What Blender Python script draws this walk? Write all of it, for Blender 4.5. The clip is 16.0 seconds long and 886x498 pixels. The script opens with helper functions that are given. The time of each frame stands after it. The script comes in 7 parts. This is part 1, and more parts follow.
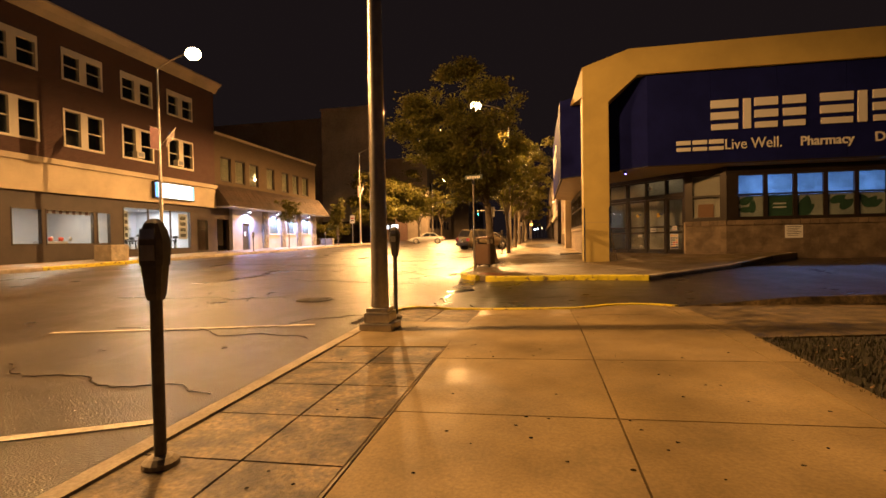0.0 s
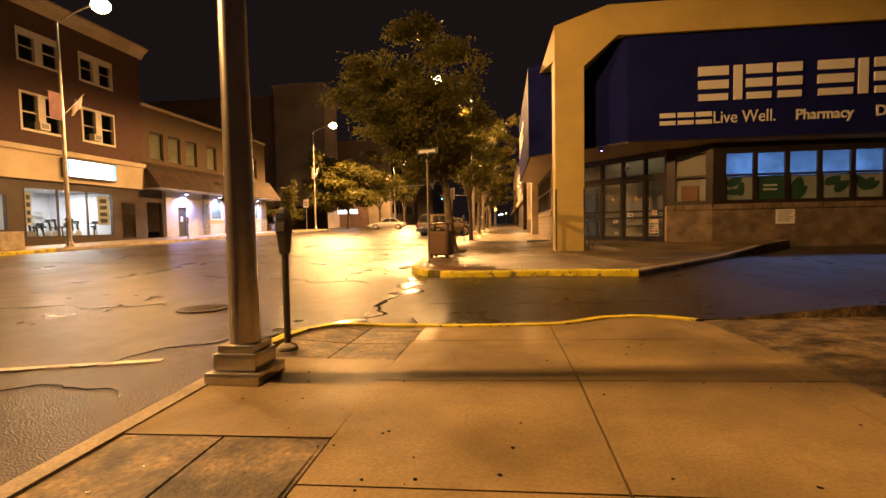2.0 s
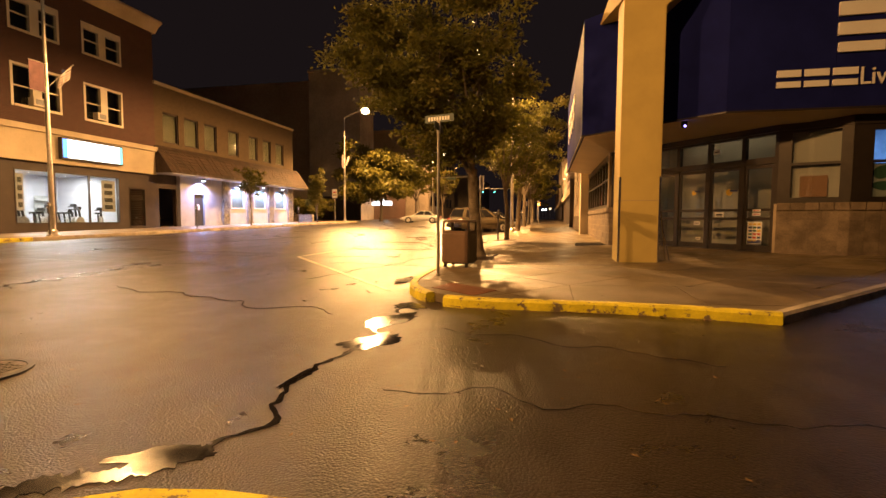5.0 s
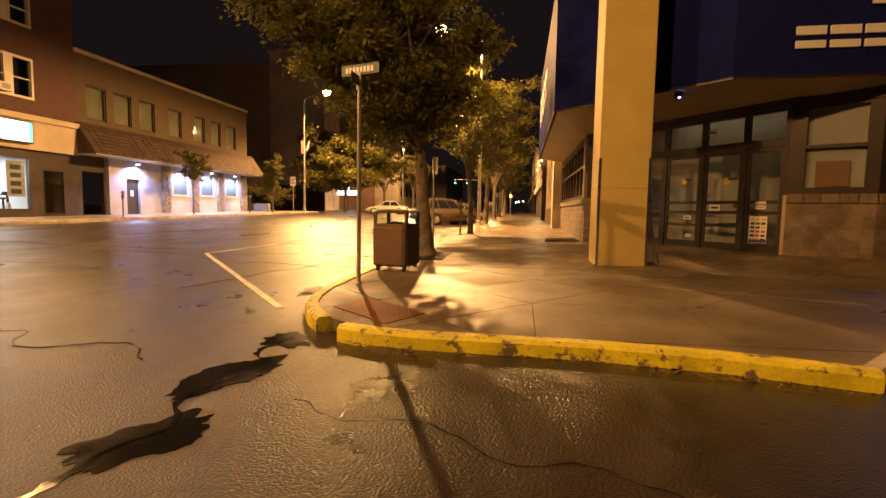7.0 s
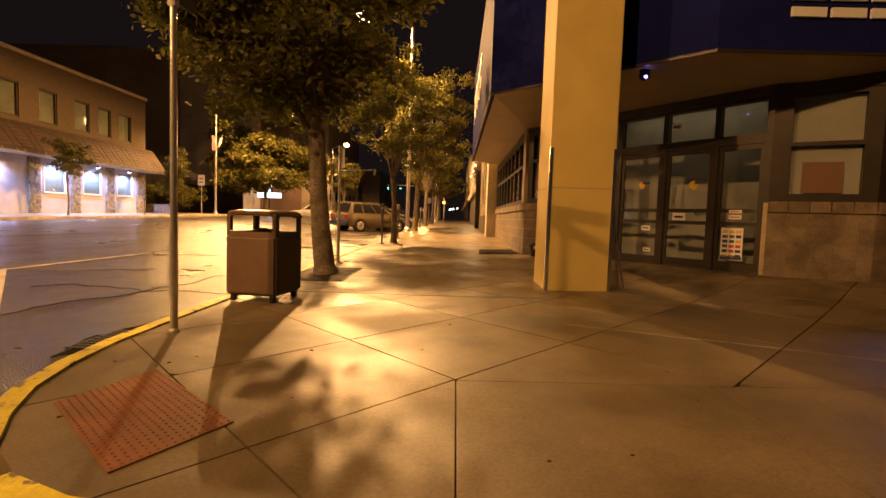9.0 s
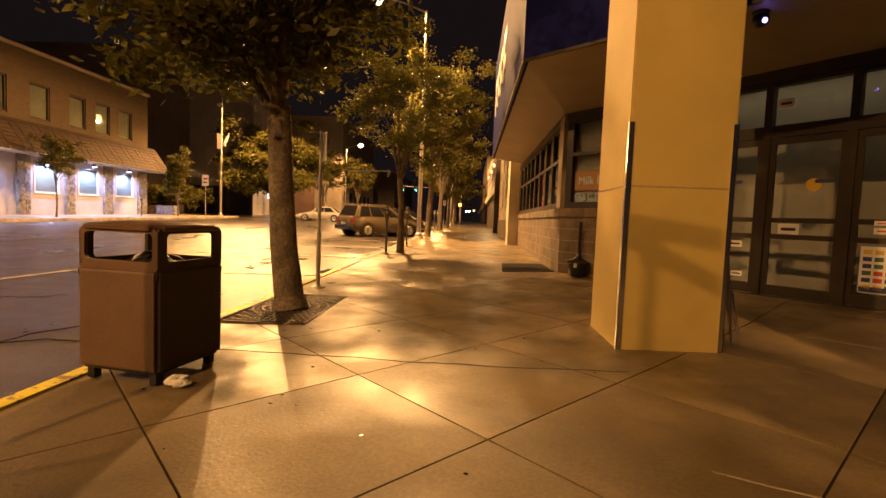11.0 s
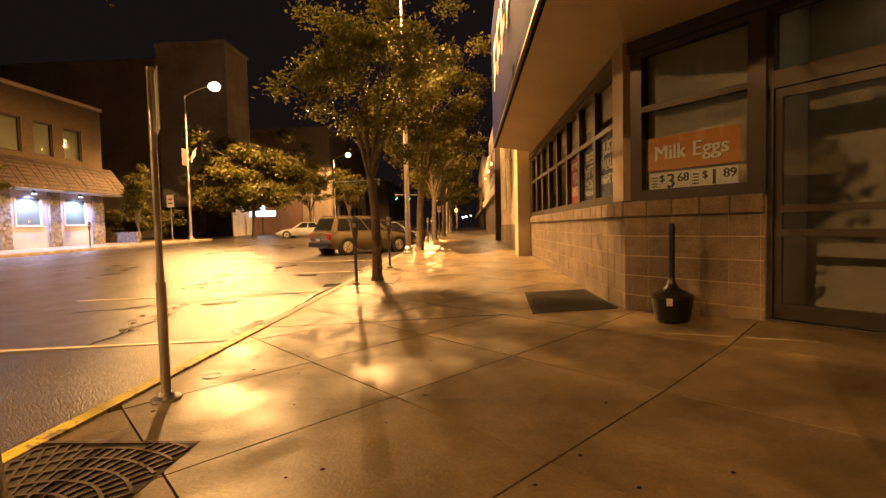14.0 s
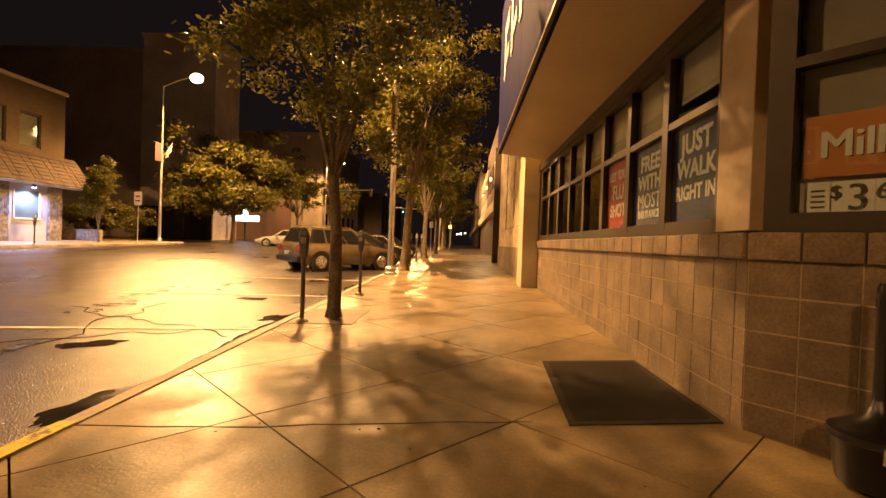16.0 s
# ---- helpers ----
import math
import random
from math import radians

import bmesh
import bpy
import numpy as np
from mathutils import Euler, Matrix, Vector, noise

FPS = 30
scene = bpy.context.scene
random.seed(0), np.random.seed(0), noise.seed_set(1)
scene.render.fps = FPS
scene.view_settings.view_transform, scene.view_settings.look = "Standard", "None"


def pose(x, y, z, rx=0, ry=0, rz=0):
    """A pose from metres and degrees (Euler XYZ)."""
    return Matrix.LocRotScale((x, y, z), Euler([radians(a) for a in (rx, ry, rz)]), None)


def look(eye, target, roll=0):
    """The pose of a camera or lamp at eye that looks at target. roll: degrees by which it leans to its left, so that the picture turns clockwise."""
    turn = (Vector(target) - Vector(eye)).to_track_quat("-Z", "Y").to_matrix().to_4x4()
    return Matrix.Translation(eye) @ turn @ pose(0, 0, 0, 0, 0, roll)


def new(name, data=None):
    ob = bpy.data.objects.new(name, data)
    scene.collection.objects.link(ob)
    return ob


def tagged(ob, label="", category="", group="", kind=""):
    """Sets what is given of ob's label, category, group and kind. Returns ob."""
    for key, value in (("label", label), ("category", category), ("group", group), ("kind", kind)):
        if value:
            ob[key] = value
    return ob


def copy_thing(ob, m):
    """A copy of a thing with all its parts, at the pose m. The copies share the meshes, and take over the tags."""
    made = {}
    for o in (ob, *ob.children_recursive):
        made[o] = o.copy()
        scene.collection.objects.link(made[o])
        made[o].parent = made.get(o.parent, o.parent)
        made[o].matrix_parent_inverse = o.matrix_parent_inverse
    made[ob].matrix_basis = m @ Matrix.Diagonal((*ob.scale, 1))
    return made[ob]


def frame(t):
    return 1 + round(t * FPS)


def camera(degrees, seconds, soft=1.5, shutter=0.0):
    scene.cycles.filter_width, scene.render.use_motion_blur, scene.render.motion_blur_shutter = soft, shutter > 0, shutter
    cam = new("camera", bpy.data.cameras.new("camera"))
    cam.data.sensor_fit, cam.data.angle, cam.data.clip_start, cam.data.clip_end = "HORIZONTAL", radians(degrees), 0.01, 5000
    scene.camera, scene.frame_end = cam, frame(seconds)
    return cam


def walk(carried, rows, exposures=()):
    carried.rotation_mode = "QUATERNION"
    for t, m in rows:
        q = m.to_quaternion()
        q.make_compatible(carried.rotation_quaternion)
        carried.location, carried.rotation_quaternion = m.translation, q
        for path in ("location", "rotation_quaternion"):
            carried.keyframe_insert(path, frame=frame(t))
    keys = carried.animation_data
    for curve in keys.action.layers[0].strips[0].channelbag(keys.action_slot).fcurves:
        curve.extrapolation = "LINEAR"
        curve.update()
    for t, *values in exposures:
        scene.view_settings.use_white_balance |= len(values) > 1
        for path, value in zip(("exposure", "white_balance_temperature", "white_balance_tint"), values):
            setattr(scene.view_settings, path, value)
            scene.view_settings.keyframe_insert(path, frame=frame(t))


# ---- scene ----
cam = camera(85.8, 16.0)
METRES, EYE, TILT, LEAN, TURN = 22.0, 1.22, 0.0, 0.0, 11.5
ROWS = [
    (0.0, 0.0, 0.0, 0.0, -0.02, -1.05, 1.06),
    (0.5, 0.0053, 0.0305, 0.0002, -1.79, -2.93, -1.01),
    (1.0, 0.0123, 0.0609, 0.0014, -2.92, -1.82, 0.75),
    (1.5, 0.0165, 0.0908, 0.0003, -3.85, -1.92, -0.77),
    (2.0, 0.0226, 0.122, 0.001, -4.21, -2.89, 1.08),
    (2.5, 0.0293, 0.1521, 0.0036, -4.12, -2.13, 0.92),
    (3.0, 0.0349, 0.1844, 0.0039, -1.91, -2.37, -0.54),
    (3.5, 0.0425, 0.2141, 0.005, 0.69, -1.99, 0.14),
    (4.0, 0.0484, 0.2455, 0.0054, 0.86, -2.3, -0.07),
    (6.5, 0.0871, 0.3956, 0.0046, -0.11, -5.16, -1.37),
    (7.0, 0.0968, 0.4256, 0.004, -2.17, -4.61, -0.97),
    (7.5, 0.1045, 0.457, 0.003, -3.76, -2.85, -0.65),
    (8.0, 0.1142, 0.4878, 0.0029, -4.32, -0.17, 2.14),
    (8.5, 0.1212, 0.5161, 0.0023, -7.39, -1.15, -2.0),
    (9.0, 0.1273, 0.5468, 0.003, -9.94, -3.63, -1.95),
    (11.5, 0.1534, 0.6923, 0.0108, -7.16, -3.39, -1.69),
    (12.0, 0.1573, 0.721, 0.0121, -5.83, -3.18, 2.14),
    (12.5, 0.1616, 0.7526, 0.0124, -6.01, -3.25, 2.05),
    (13.0, 0.1682, 0.7841, 0.0138, -6.98, -1.56, -0.39),
    (13.5, 0.1743, 0.817, 0.0131, -6.76, -1.62, -1.12),
    (14.0, 0.1817, 0.85, 0.0135, -8.33, -2.65, 1.38),
    (14.5, 0.1875, 0.8811, 0.0137, -7.21, -4.0, 0.08),
    (15.0, 0.1949, 0.9143, 0.0156, -7.88, -3.48, 1.21),
    (15.5, 0.2023, 0.9443, 0.0178, -8.91, -1.01, -0.67),
    (16.0, 0.2073, 0.9764, 0.0187, -9.09, -0.75, -2.01),
]
walk(cam, [(t, pose(0, 0, EYE, TILT, LEAN, TURN) @ pose(METRES * x, METRES * y, METRES * z, 90 + pitch, roll, yaw)) for t, x, y, z, yaw, pitch, roll in ROWS],
     [(0.0, 0.25), (4.0, 0.23), (6.5, 0.15), (8.0, 0.0), (9.0, -0.02), (11.5, -0.06), (13.0, -0.01), (14.0, 0.06), (16.0, 0.0)])

# ---- light ----
world = bpy.data.worlds.new("night_sky")
scene.world = world
world.use_nodes = True
world.node_tree.nodes["Background"].inputs[0].default_value = (0.27, 0.18, 0.19, 1)
world.node_tree.nodes["Background"].inputs[1].default_value = 0.029
SODIUM = (1.0, 0.503, 0.165)
COOL = (0.44, 0.52, 1.0)
STREET_WATTS = 9500.0


def lamp_light(name, at, watts, colour, radius=0.18, cone=176.0, blend=0.2, aim=(0, 0, -1)):
    data = bpy.data.lights.new(name, "SPOT")
    data.energy, data.color, data.shadow_soft_size = watts, colour, radius
    data.spot_size, data.spot_blend = radians(cone), blend
    ob = new(name, data)
    ob.matrix_world = look(at, Vector(at) + Vector(aim))
    return ob


def panel_light(name, at, target, sx, sy, watts, colour):
    data = bpy.data.lights.new(name, "AREA")
    data.shape, data.size, data.size_y, data.energy, data.color = "RECTANGLE", sx, sy, watts, colour
    ob = new(name, data)
    ob.matrix_world = look(at, target)
    return ob


# ---- the lie of the land ----
KERB_X, LEFT_X = -2.65, -20.8


def rise(y):
    return 0.0155 * (min(max(y, -30.0), 90.0) - 8.0)


def walk_z(x, y):
    """The pavement: a fall towards the street, a dropped edge at the driveway, and a ramp up to the entrance."""
    near = min(max(1 + ((x - 2.2) * 0.787 + (y - 25.4) * 0.616) / 3.2, 0.0), 1.0)
    ramp = 0.13 * near * near * min(max((x - 1.6) / 1.5, 0.0), 1.0) * min(max((26.5 - y) / 2.0, 0.0), 1.0)
    dip = 0.125 * min(max((y - 6.43) / 2.47, 0.0), 1.0) * min(max((x + 2.3) / 0.6, 0.0), 1.0) * min(max((4.4 - x) / 1.8, 0.0), 1.0) if y < 12.5 else 0.0
    return rise(y) + 0.02 * (min(x, 14.0) + 2.2) + ramp - dip


def road_z(x, y):
    if x > KERB_X:
        return rise(y) - 0.14 + 0.02 * (min(x, 14.0) - KERB_X)
    f = min(max((x - KERB_X) / (LEFT_X - KERB_X), 0.0), 1.0)
    return rise(y) - 0.14 + 0.26 * f


def left_z(x, y):
    return rise(y) + 0.25


# ---- materials ----
def material(name, colour, rough=0.7, metal=0.0, grain=40.0, vary=0.25, stain=1.2, stains=0.3, bump=0.2, spec=0.5, tint=None, rvary=0.0, piece=0.0, coat=0.0, worn=(0.45, 0.62), bdist=0.01):
    """Colour with fine grain and larger stains, in metres of the object's own space."""
    m = bpy.data.materials.new(name)
    m.use_nodes = True
    t = m.node_tree
    b = t.nodes["Principled BSDF"]
    co = t.nodes.new("ShaderNodeTexCoord")
    geo = t.nodes.new("ShaderNodeNewGeometry")

    def tex(scale, detail, rough_=0.6):
        n = t.nodes.new("ShaderNodeTexNoise")
        n.inputs["Scale"].default_value, n.inputs["Detail"].default_value, n.inputs["Roughness"].default_value = scale, detail, rough_
        t.links.new(geo.outputs["Position"], n.inputs["Vector"])
        return n.outputs["Fac"]

    def remap(src, a, b_, c, d):
        n = t.nodes.new("ShaderNodeMapRange")
        for i, v in enumerate((a, b_, c, d)):
            n.inputs[i + 1].default_value = v
        t.links.new(src, n.inputs[0])
        return n.outputs[0]

    def mul(x, y):
        n = t.nodes.new("ShaderNodeMath")
        n.operation = "MULTIPLY"
        t.links.new(x, n.inputs[0])
        t.links.new(y, n.inputs[1])
        return n.outputs[0]

    fine, broad = tex(grain, 4), tex(stain, 5)
    f = mul(remap(fine, 0.3, 0.7, 1 - vary, 1 + vary), remap(broad, 0.35, 0.7, 1 - stains, 1 + stains * 0.6))
    if piece:
        info = t.nodes.new("ShaderNodeObjectInfo")
        f = mul(f, remap(info.outputs["Random"], 0, 1, 1 - piece, 1 + piece))
    mix = t.nodes.new("ShaderNodeVectorMath")
    mix.operation = "SCALE"
    if tint:
        cm = t.nodes.new("ShaderNodeMix")
        cm.data_type = "RGBA"
        cm.inputs["A"].default_value, cm.inputs["B"].default_value = (*colour, 1), (*tint, 1)
        t.links.new(remap(tex(stain * 2.3, 6, 0.7), worn[0], worn[1], 0, 1), cm.inputs["Factor"])
        t.links.new(cm.outputs["Result"], mix.inputs[0])
    else:
        mix.inputs[0].default_value = colour
    t.links.new(f, mix.inputs["Scale"])
    t.links.new(mix.outputs[0], b.inputs["Base Color"])
    b.inputs["Metallic"].default_value = metal
    b.inputs["Specular IOR Level"].default_value = spec
    b.inputs["Coat Weight"].default_value = coat
    if rvary:
        t.links.new(remap(tex(stain * 1.3, 3), 0.38, 0.64, rough - rvary, rough + rvary), b.inputs["Roughness"])
    else:
        b.inputs["Roughness"].default_value = rough
    if bump:
        n = t.nodes.new("ShaderNodeBump")
        n.inputs["Strength"].default_value, n.inputs["Distance"].default_value = bump, bdist
        t.links.new(fine, n.inputs["Height"])
        t.links.new(n.outputs["Normal"], b.inputs["Normal"])
    return m


def glow(name, colour, strength):
    m = bpy.data.materials.new(name)
    m.use_nodes = True
    b = m.node_tree.nodes["Principled BSDF"]
    b.inputs["Base Color"].default_value = (*colour, 1)
    b.inputs["Emission Color"].default_value = (*colour, 1)
    b.inputs["Emission Strength"].default_value = strength
    return m


def glass(name, tint=(0.9, 0.95, 0.95), rough=0.02, dark=0.0):
    """A thin pane: clear straight through, with a mirror gloss by Fresnel. dark: how much a tint film holds back."""
    m = bpy.data.materials.new(name)
    m.use_nodes = True
    t = m.node_tree
    out = t.nodes["Material Output"]
    t.nodes.remove(t.nodes["Principled BSDF"])
    clear, gloss, lw, mx, pw = (t.nodes.new(n) for n in ("ShaderNodeBsdfTransparent", "ShaderNodeBsdfGlossy", "ShaderNodeLayerWeight", "ShaderNodeMixShader", "ShaderNodeMath"))
    clear.inputs[0].default_value = (*[c * (1 - dark) for c in tint], 1)
    gloss.inputs["Roughness"].default_value = rough
    lw.inputs[0].default_value = 0.5
    pw.operation = "POWER"
    pw.inputs[1].default_value = 3.6
    t.links.new(lw.outputs["Facing"], pw.inputs[0])
    fr = t.nodes.new("ShaderNodeMapRange")
    fr.inputs[3].default_value, fr.inputs[4].default_value = 0.05, 0.42
    t.links.new(pw.outputs[0], fr.inputs[0])
    t.links.new(fr.outputs[0], mx.inputs[0])
    t.links.new(clear.outputs[0], mx.inputs[1])
    t.links.new(gloss.outputs[0], mx.inputs[2])
    t.links.new(mx.outputs[0], out.inputs[0])
    return m


def brick_material(name, colour, mortar, bw=0.21, bh=0.075, axis="yz"):
    m = material(name, colour, 0.85)
    t = m.node_tree
    b = t.nodes["Principled BSDF"]
    geo = t.nodes.new("ShaderNodeNewGeometry")
    sep, com = t.nodes.new("ShaderNodeSeparateXYZ"), t.nodes.new("ShaderNodeCombineXYZ")
    t.links.new(geo.outputs["Position"], sep.inputs[0])
    t.links.new(sep.outputs["XYZ".index(axis[0].upper())], com.inputs[0])
    t.links.new(sep.outputs["XYZ".index(axis[1].upper())], com.inputs[1])
    br = t.nodes.new("ShaderNodeTexBrick")
    t.links.new(com.outputs[0], br.inputs["Vector"])
    br.inputs["Scale"].default_value = 1.0
    br.inputs["Brick Width"].default_value, br.inputs["Row Height"].default_value, br.inputs["Mortar Size"].default_value = bw, bh, 0.008
    br.inputs["Color1"].default_value = (*colour, 1)
    br.inputs["Color2"].default_value = (*[c * 0.7 for c in colour], 1)
    br.inputs["Mortar"].default_value = (*mortar, 1)
    t.links.new(br.outputs["Color"], b.inputs["Base Color"])
    return m


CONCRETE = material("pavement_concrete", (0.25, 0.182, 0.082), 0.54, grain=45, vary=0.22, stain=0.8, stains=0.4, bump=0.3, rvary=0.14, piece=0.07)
# same damp paving as the next, with shade put into its darker colour
SHADED_CONCRETE = material("shaded_damp_concrete", (0.13, 0.095, 0.047), 0.56, grain=45, vary=0.22, stain=0.7, stains=0.45, bump=0.3, rvary=0.13, piece=0.08)
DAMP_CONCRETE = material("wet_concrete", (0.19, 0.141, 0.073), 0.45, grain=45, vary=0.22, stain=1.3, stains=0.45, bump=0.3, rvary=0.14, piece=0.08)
OLD_CONCRETE = material("worn_concrete", (0.20, 0.147, 0.072), 0.5, grain=26, vary=0.55, stain=3.4, stains=0.75, bump=0.9, piece=0.1, tint=(0.11, 0.085, 0.06))
KERB_GREY = material("kerb_concrete", (0.34, 0.29, 0.22), 0.7, grain=40, vary=0.25, stain=2, stains=0.4, bump=0.4)
KERB_YELLOW = material("kerb_yellow_paint", (0.60, 0.50, 0.015), 0.55, grain=30, vary=0.12, stain=3.0, stains=0.3, bump=0.5, tint=(0.15, 0.11, 0.06), worn=(0.545, 0.59))
def asphalt(name, colour, lo, hi, coat, grain=62.0, depth=0.0032):
    """Wet road: dark stone grains in tar, damp and drier areas that run into each other, a thin film of water."""
    m = bpy.data.materials.new(name)
    m.use_nodes = True
    t = m.node_tree
    b = t.nodes["Principled BSDF"]
    geo = t.nodes.new("ShaderNodeNewGeometry")

    def tex(scale, detail, rough_=0.6):
        n = t.nodes.new("ShaderNodeTexNoise")
        n.inputs["Scale"].default_value, n.inputs["Detail"].default_value, n.inputs["Roughness"].default_value = scale, detail, rough_
        t.links.new(geo.outputs["Position"], n.inputs["Vector"])
        return n.outputs["Fac"]

    def remap(src, a, b_, c, d):
        n = t.nodes.new("ShaderNodeMapRange")
        for i, v in enumerate((a, b_, c, d)):
            n.inputs[i + 1].default_value = v
        t.links.new(src, n.inputs[0])
        return n.outputs[0]

    def calc(op, x, y):
        n = t.nodes.new("ShaderNodeMath")
        n.operation = op
        for k, v in enumerate((x, y)):
            if isinstance(v, float):
                n.inputs[k].default_value = v
            else:
                t.links.new(v, n.inputs[k])
        return n.outputs[0]

    stones = t.nodes.new("ShaderNodeTexVoronoi")
    stones.inputs["Scale"].default_value = grain
    t.links.new(geo.outputs["Position"], stones.inputs["Vector"])
    # traffic wears the road in long streaks
    drawn = t.nodes.new("ShaderNodeMapping")
    drawn.inputs["Scale"].default_value = (1.0, 0.3, 1.0)
    drawn.inputs["Rotation"].default_value = (0, 0, 0.5)
    t.links.new(geo.outputs["Position"], drawn.inputs["Vector"])
    fine, mid, broad = tex(grain * 1.4, 3), tex(2.6, 5, 0.65), tex(0.7, 3, 0.5)
    t.links.new(drawn.outputs[0], broad.node.inputs["Vector"])
    shade = calc("MULTIPLY", remap(fine, 0.3, 0.7, 0.45, 1.6), calc("MULTIPLY", remap(mid, 0.3, 0.7, 0.7, 1.3), remap(broad, 0.35, 0.65, 0.75, 1.25)))
    mix = t.nodes.new("ShaderNodeVectorMath")
    mix.operation = "SCALE"
    mix.inputs[0].default_value = colour
    t.links.new(shade, mix.inputs["Scale"])
    t.links.new(mix.outputs[0], b.inputs["Base Color"])
    wet = calc("ADD", remap(broad, 0.28, 0.72, lo, hi), remap(mid, 0.3, 0.7, -0.06, 0.06))
    t.links.new(wet, b.inputs["Roughness"])
    b.inputs["Specular IOR Level"].default_value = 0.55
    b.inputs["Coat Weight"].default_value = coat
    b.inputs["Coat Roughness"].default_value = 0.22
    bump = t.nodes.new("ShaderNodeBump")
    bump.inputs["Strength"].default_value, bump.inputs["Distance"].default_value = 1.0, depth
    t.links.new(calc("ADD", calc("MULTIPLY", stones.outputs["Distance"], -1.5), calc("ADD", fine, calc("MULTIPLY", mid, 1.2))), bump.inputs["Height"])
    t.links.new(bump.outputs["Normal"], b.inputs["Normal"])
    t.links.new(bump.outputs["Normal"], b.inputs["Coat Normal"])
    return m


ASPHALT = asphalt("wet_asphalt", (0.032, 0.022, 0.0145), 0.26, 0.46, 0.32)
LOT_ASPHALT = asphalt("dark_lot_asphalt", (0.021, 0.0155, 0.012), 0.24, 0.44, 0.32, 54.0)
PUDDLE = material("black_wet_crack", (0.012, 0.011, 0.010), 0.18, grain=30, vary=0.3, bump=0.1, rvary=0.1)
ROAD_PAINT = material("road_paint", (0.55, 0.50, 0.40), 0.5, grain=40, vary=0.3, stain=3, stains=0.4, bump=0.3)
GRASS = material("grass_blades", (0.034, 0.030, 0.010), 0.7, vary=0.4)
SOIL = material("grass_soil", (0.035, 0.028, 0.014), 0.9, vary=0.4, bump=0.6)
BEIGE = material("beige_render", (0.50, 0.375, 0.115), 0.8, grain=120, vary=0.07, stain=0.8, stains=0.13, bump=0.15)
BLUE = material("dark_blue_panel", (0.011, 0.014, 0.10), 0.75, grain=5, vary=0.05, stain=0.8, stains=0.2, bump=0.0, spec=0.02)
SOFFIT = material("soffit_panel", (0.36, 0.29, 0.19), 0.45, grain=20, vary=0.05, stain=0.8, stains=0.12, bump=0.03)
BLOCK = material("tan_split_block", (0.175, 0.128, 0.082), 0.85, grain=50, vary=0.28, stain=2.2, stains=0.4, bump=0.7, piece=0.14)
MORTAR = material("mortar", (0.36, 0.28, 0.18), 0.9, bump=0.3)
BRONZE = material("dark_bronze_frame", (0.04, 0.030, 0.022), 0.42, metal=0.35, grain=10, vary=0.08, bump=0)
WHITE = material("white_letter", (0.70, 0.68, 0.64), 0.5, vary=0.04, stains=0.05, bump=0)
STEEL = material("galvanised_steel", (0.60, 0.56, 0.50), 0.3, metal=0.85, grain=15, vary=0.1, stain=2, stains=0.2, bump=0.05)
DARK_STEEL = material("dark_painted_steel", (0.045, 0.045, 0.05), 0.45, metal=0.3, grain=30, vary=0.15, stains=0.2, bump=0.05)
CHROME = material("polished_steel_strip", (0.80, 0.80, 0.84), 0.24, metal=1.0, vary=0.03, stains=0.1, bump=0)
RED_BRICK = brick_material("red_brick", (0.088, 0.036, 0.026), (0.11, 0.075, 0.06))
TAN_BRICK = brick_material("tan_brick", (0.092, 0.06, 0.028), (0.09, 0.064, 0.037))
CREAM = material("cream_band", (0.48, 0.40, 0.28), 0.75, grain=20, vary=0.08, stain=0.5, stains=0.2)
DARK_WALL = material("dark_far_wall", (0.33, 0.27, 0.21), 0.9, grain=3, vary=0.15, stain=0.2, stains=0.25)
BARK = material("bark", (0.136, 0.105, 0.071), 0.9, grain=26, vary=0.45, stain=5, stains=0.4, bump=0.9)


def leaf_material(name, colour, tint):
    """Leaves: half diffuse, partly letting light through."""
    m = material(name, colour, 0.5, grain=8, vary=0.3, stain=0.7, stains=0.3, bump=0, tint=tint)
    t = m.node_tree
    b, out = t.nodes["Principled BSDF"], t.nodes["Material Output"]
    b.inputs["Specular IOR Level"].default_value = 0.2
    tr, mx = t.nodes.new("ShaderNodeBsdfTranslucent"), t.nodes.new("ShaderNodeMixShader")
    tr.inputs[0].default_value = (colour[0] * 1.8, colour[1] * 1.8, colour[2] * 1.5, 1)
    mx.inputs[0].default_value = 0.3
    t.links.new(b.outputs[0], mx.inputs[1])
    t.links.new(tr.outputs[0], mx.inputs[2])
    t.links.new(mx.outputs[0], out.inputs[0])
    return m


LEAF = leaf_material("leaf", (0.076, 0.074, 0.013), (0.10, 0.08, 0.013))
DARK_GLASS = glass("window_glass", dark=0.15)
CLEAR_GLASS = glass("shop_glass", dark=0.0)


# ---- building blocks ----
def box(bm, x0, x1, y0, y1, z0, z1, bevel=0.0):
    c = Matrix.Translation(((x0 + x1) / 2, (y0 + y1) / 2, (z0 + z1) / 2)) @ Matrix.Diagonal((abs(x1 - x0), abs(y1 - y0), abs(z1 - z0), 1))
    made = bmesh.ops.create_cube(bm, size=1.0, matrix=c)
    if bevel:
        edges = {e for v in made["verts"] for e in v.link_edges}
        bmesh.ops.bevel(bm, geom=list(edges), offset=bevel, segments=2, affect="EDGES", profile=0.7)
    return bm


def tube(bm, p0, p1, r0, r1=None, n=12, caps=True):
    p0, p1 = Vector(p0), Vector(p1)
    d = p1 - p0
    m = Matrix.Translation((p0 + p1) / 2) @ d.to_track_quat("Z", "Y").to_matrix().to_4x4()
    bmesh.ops.create_cone(bm, cap_ends=caps, segments=n, radius1=r0, radius2=r0 if r1 is None else r1, depth=d.length, matrix=m)
    return bm


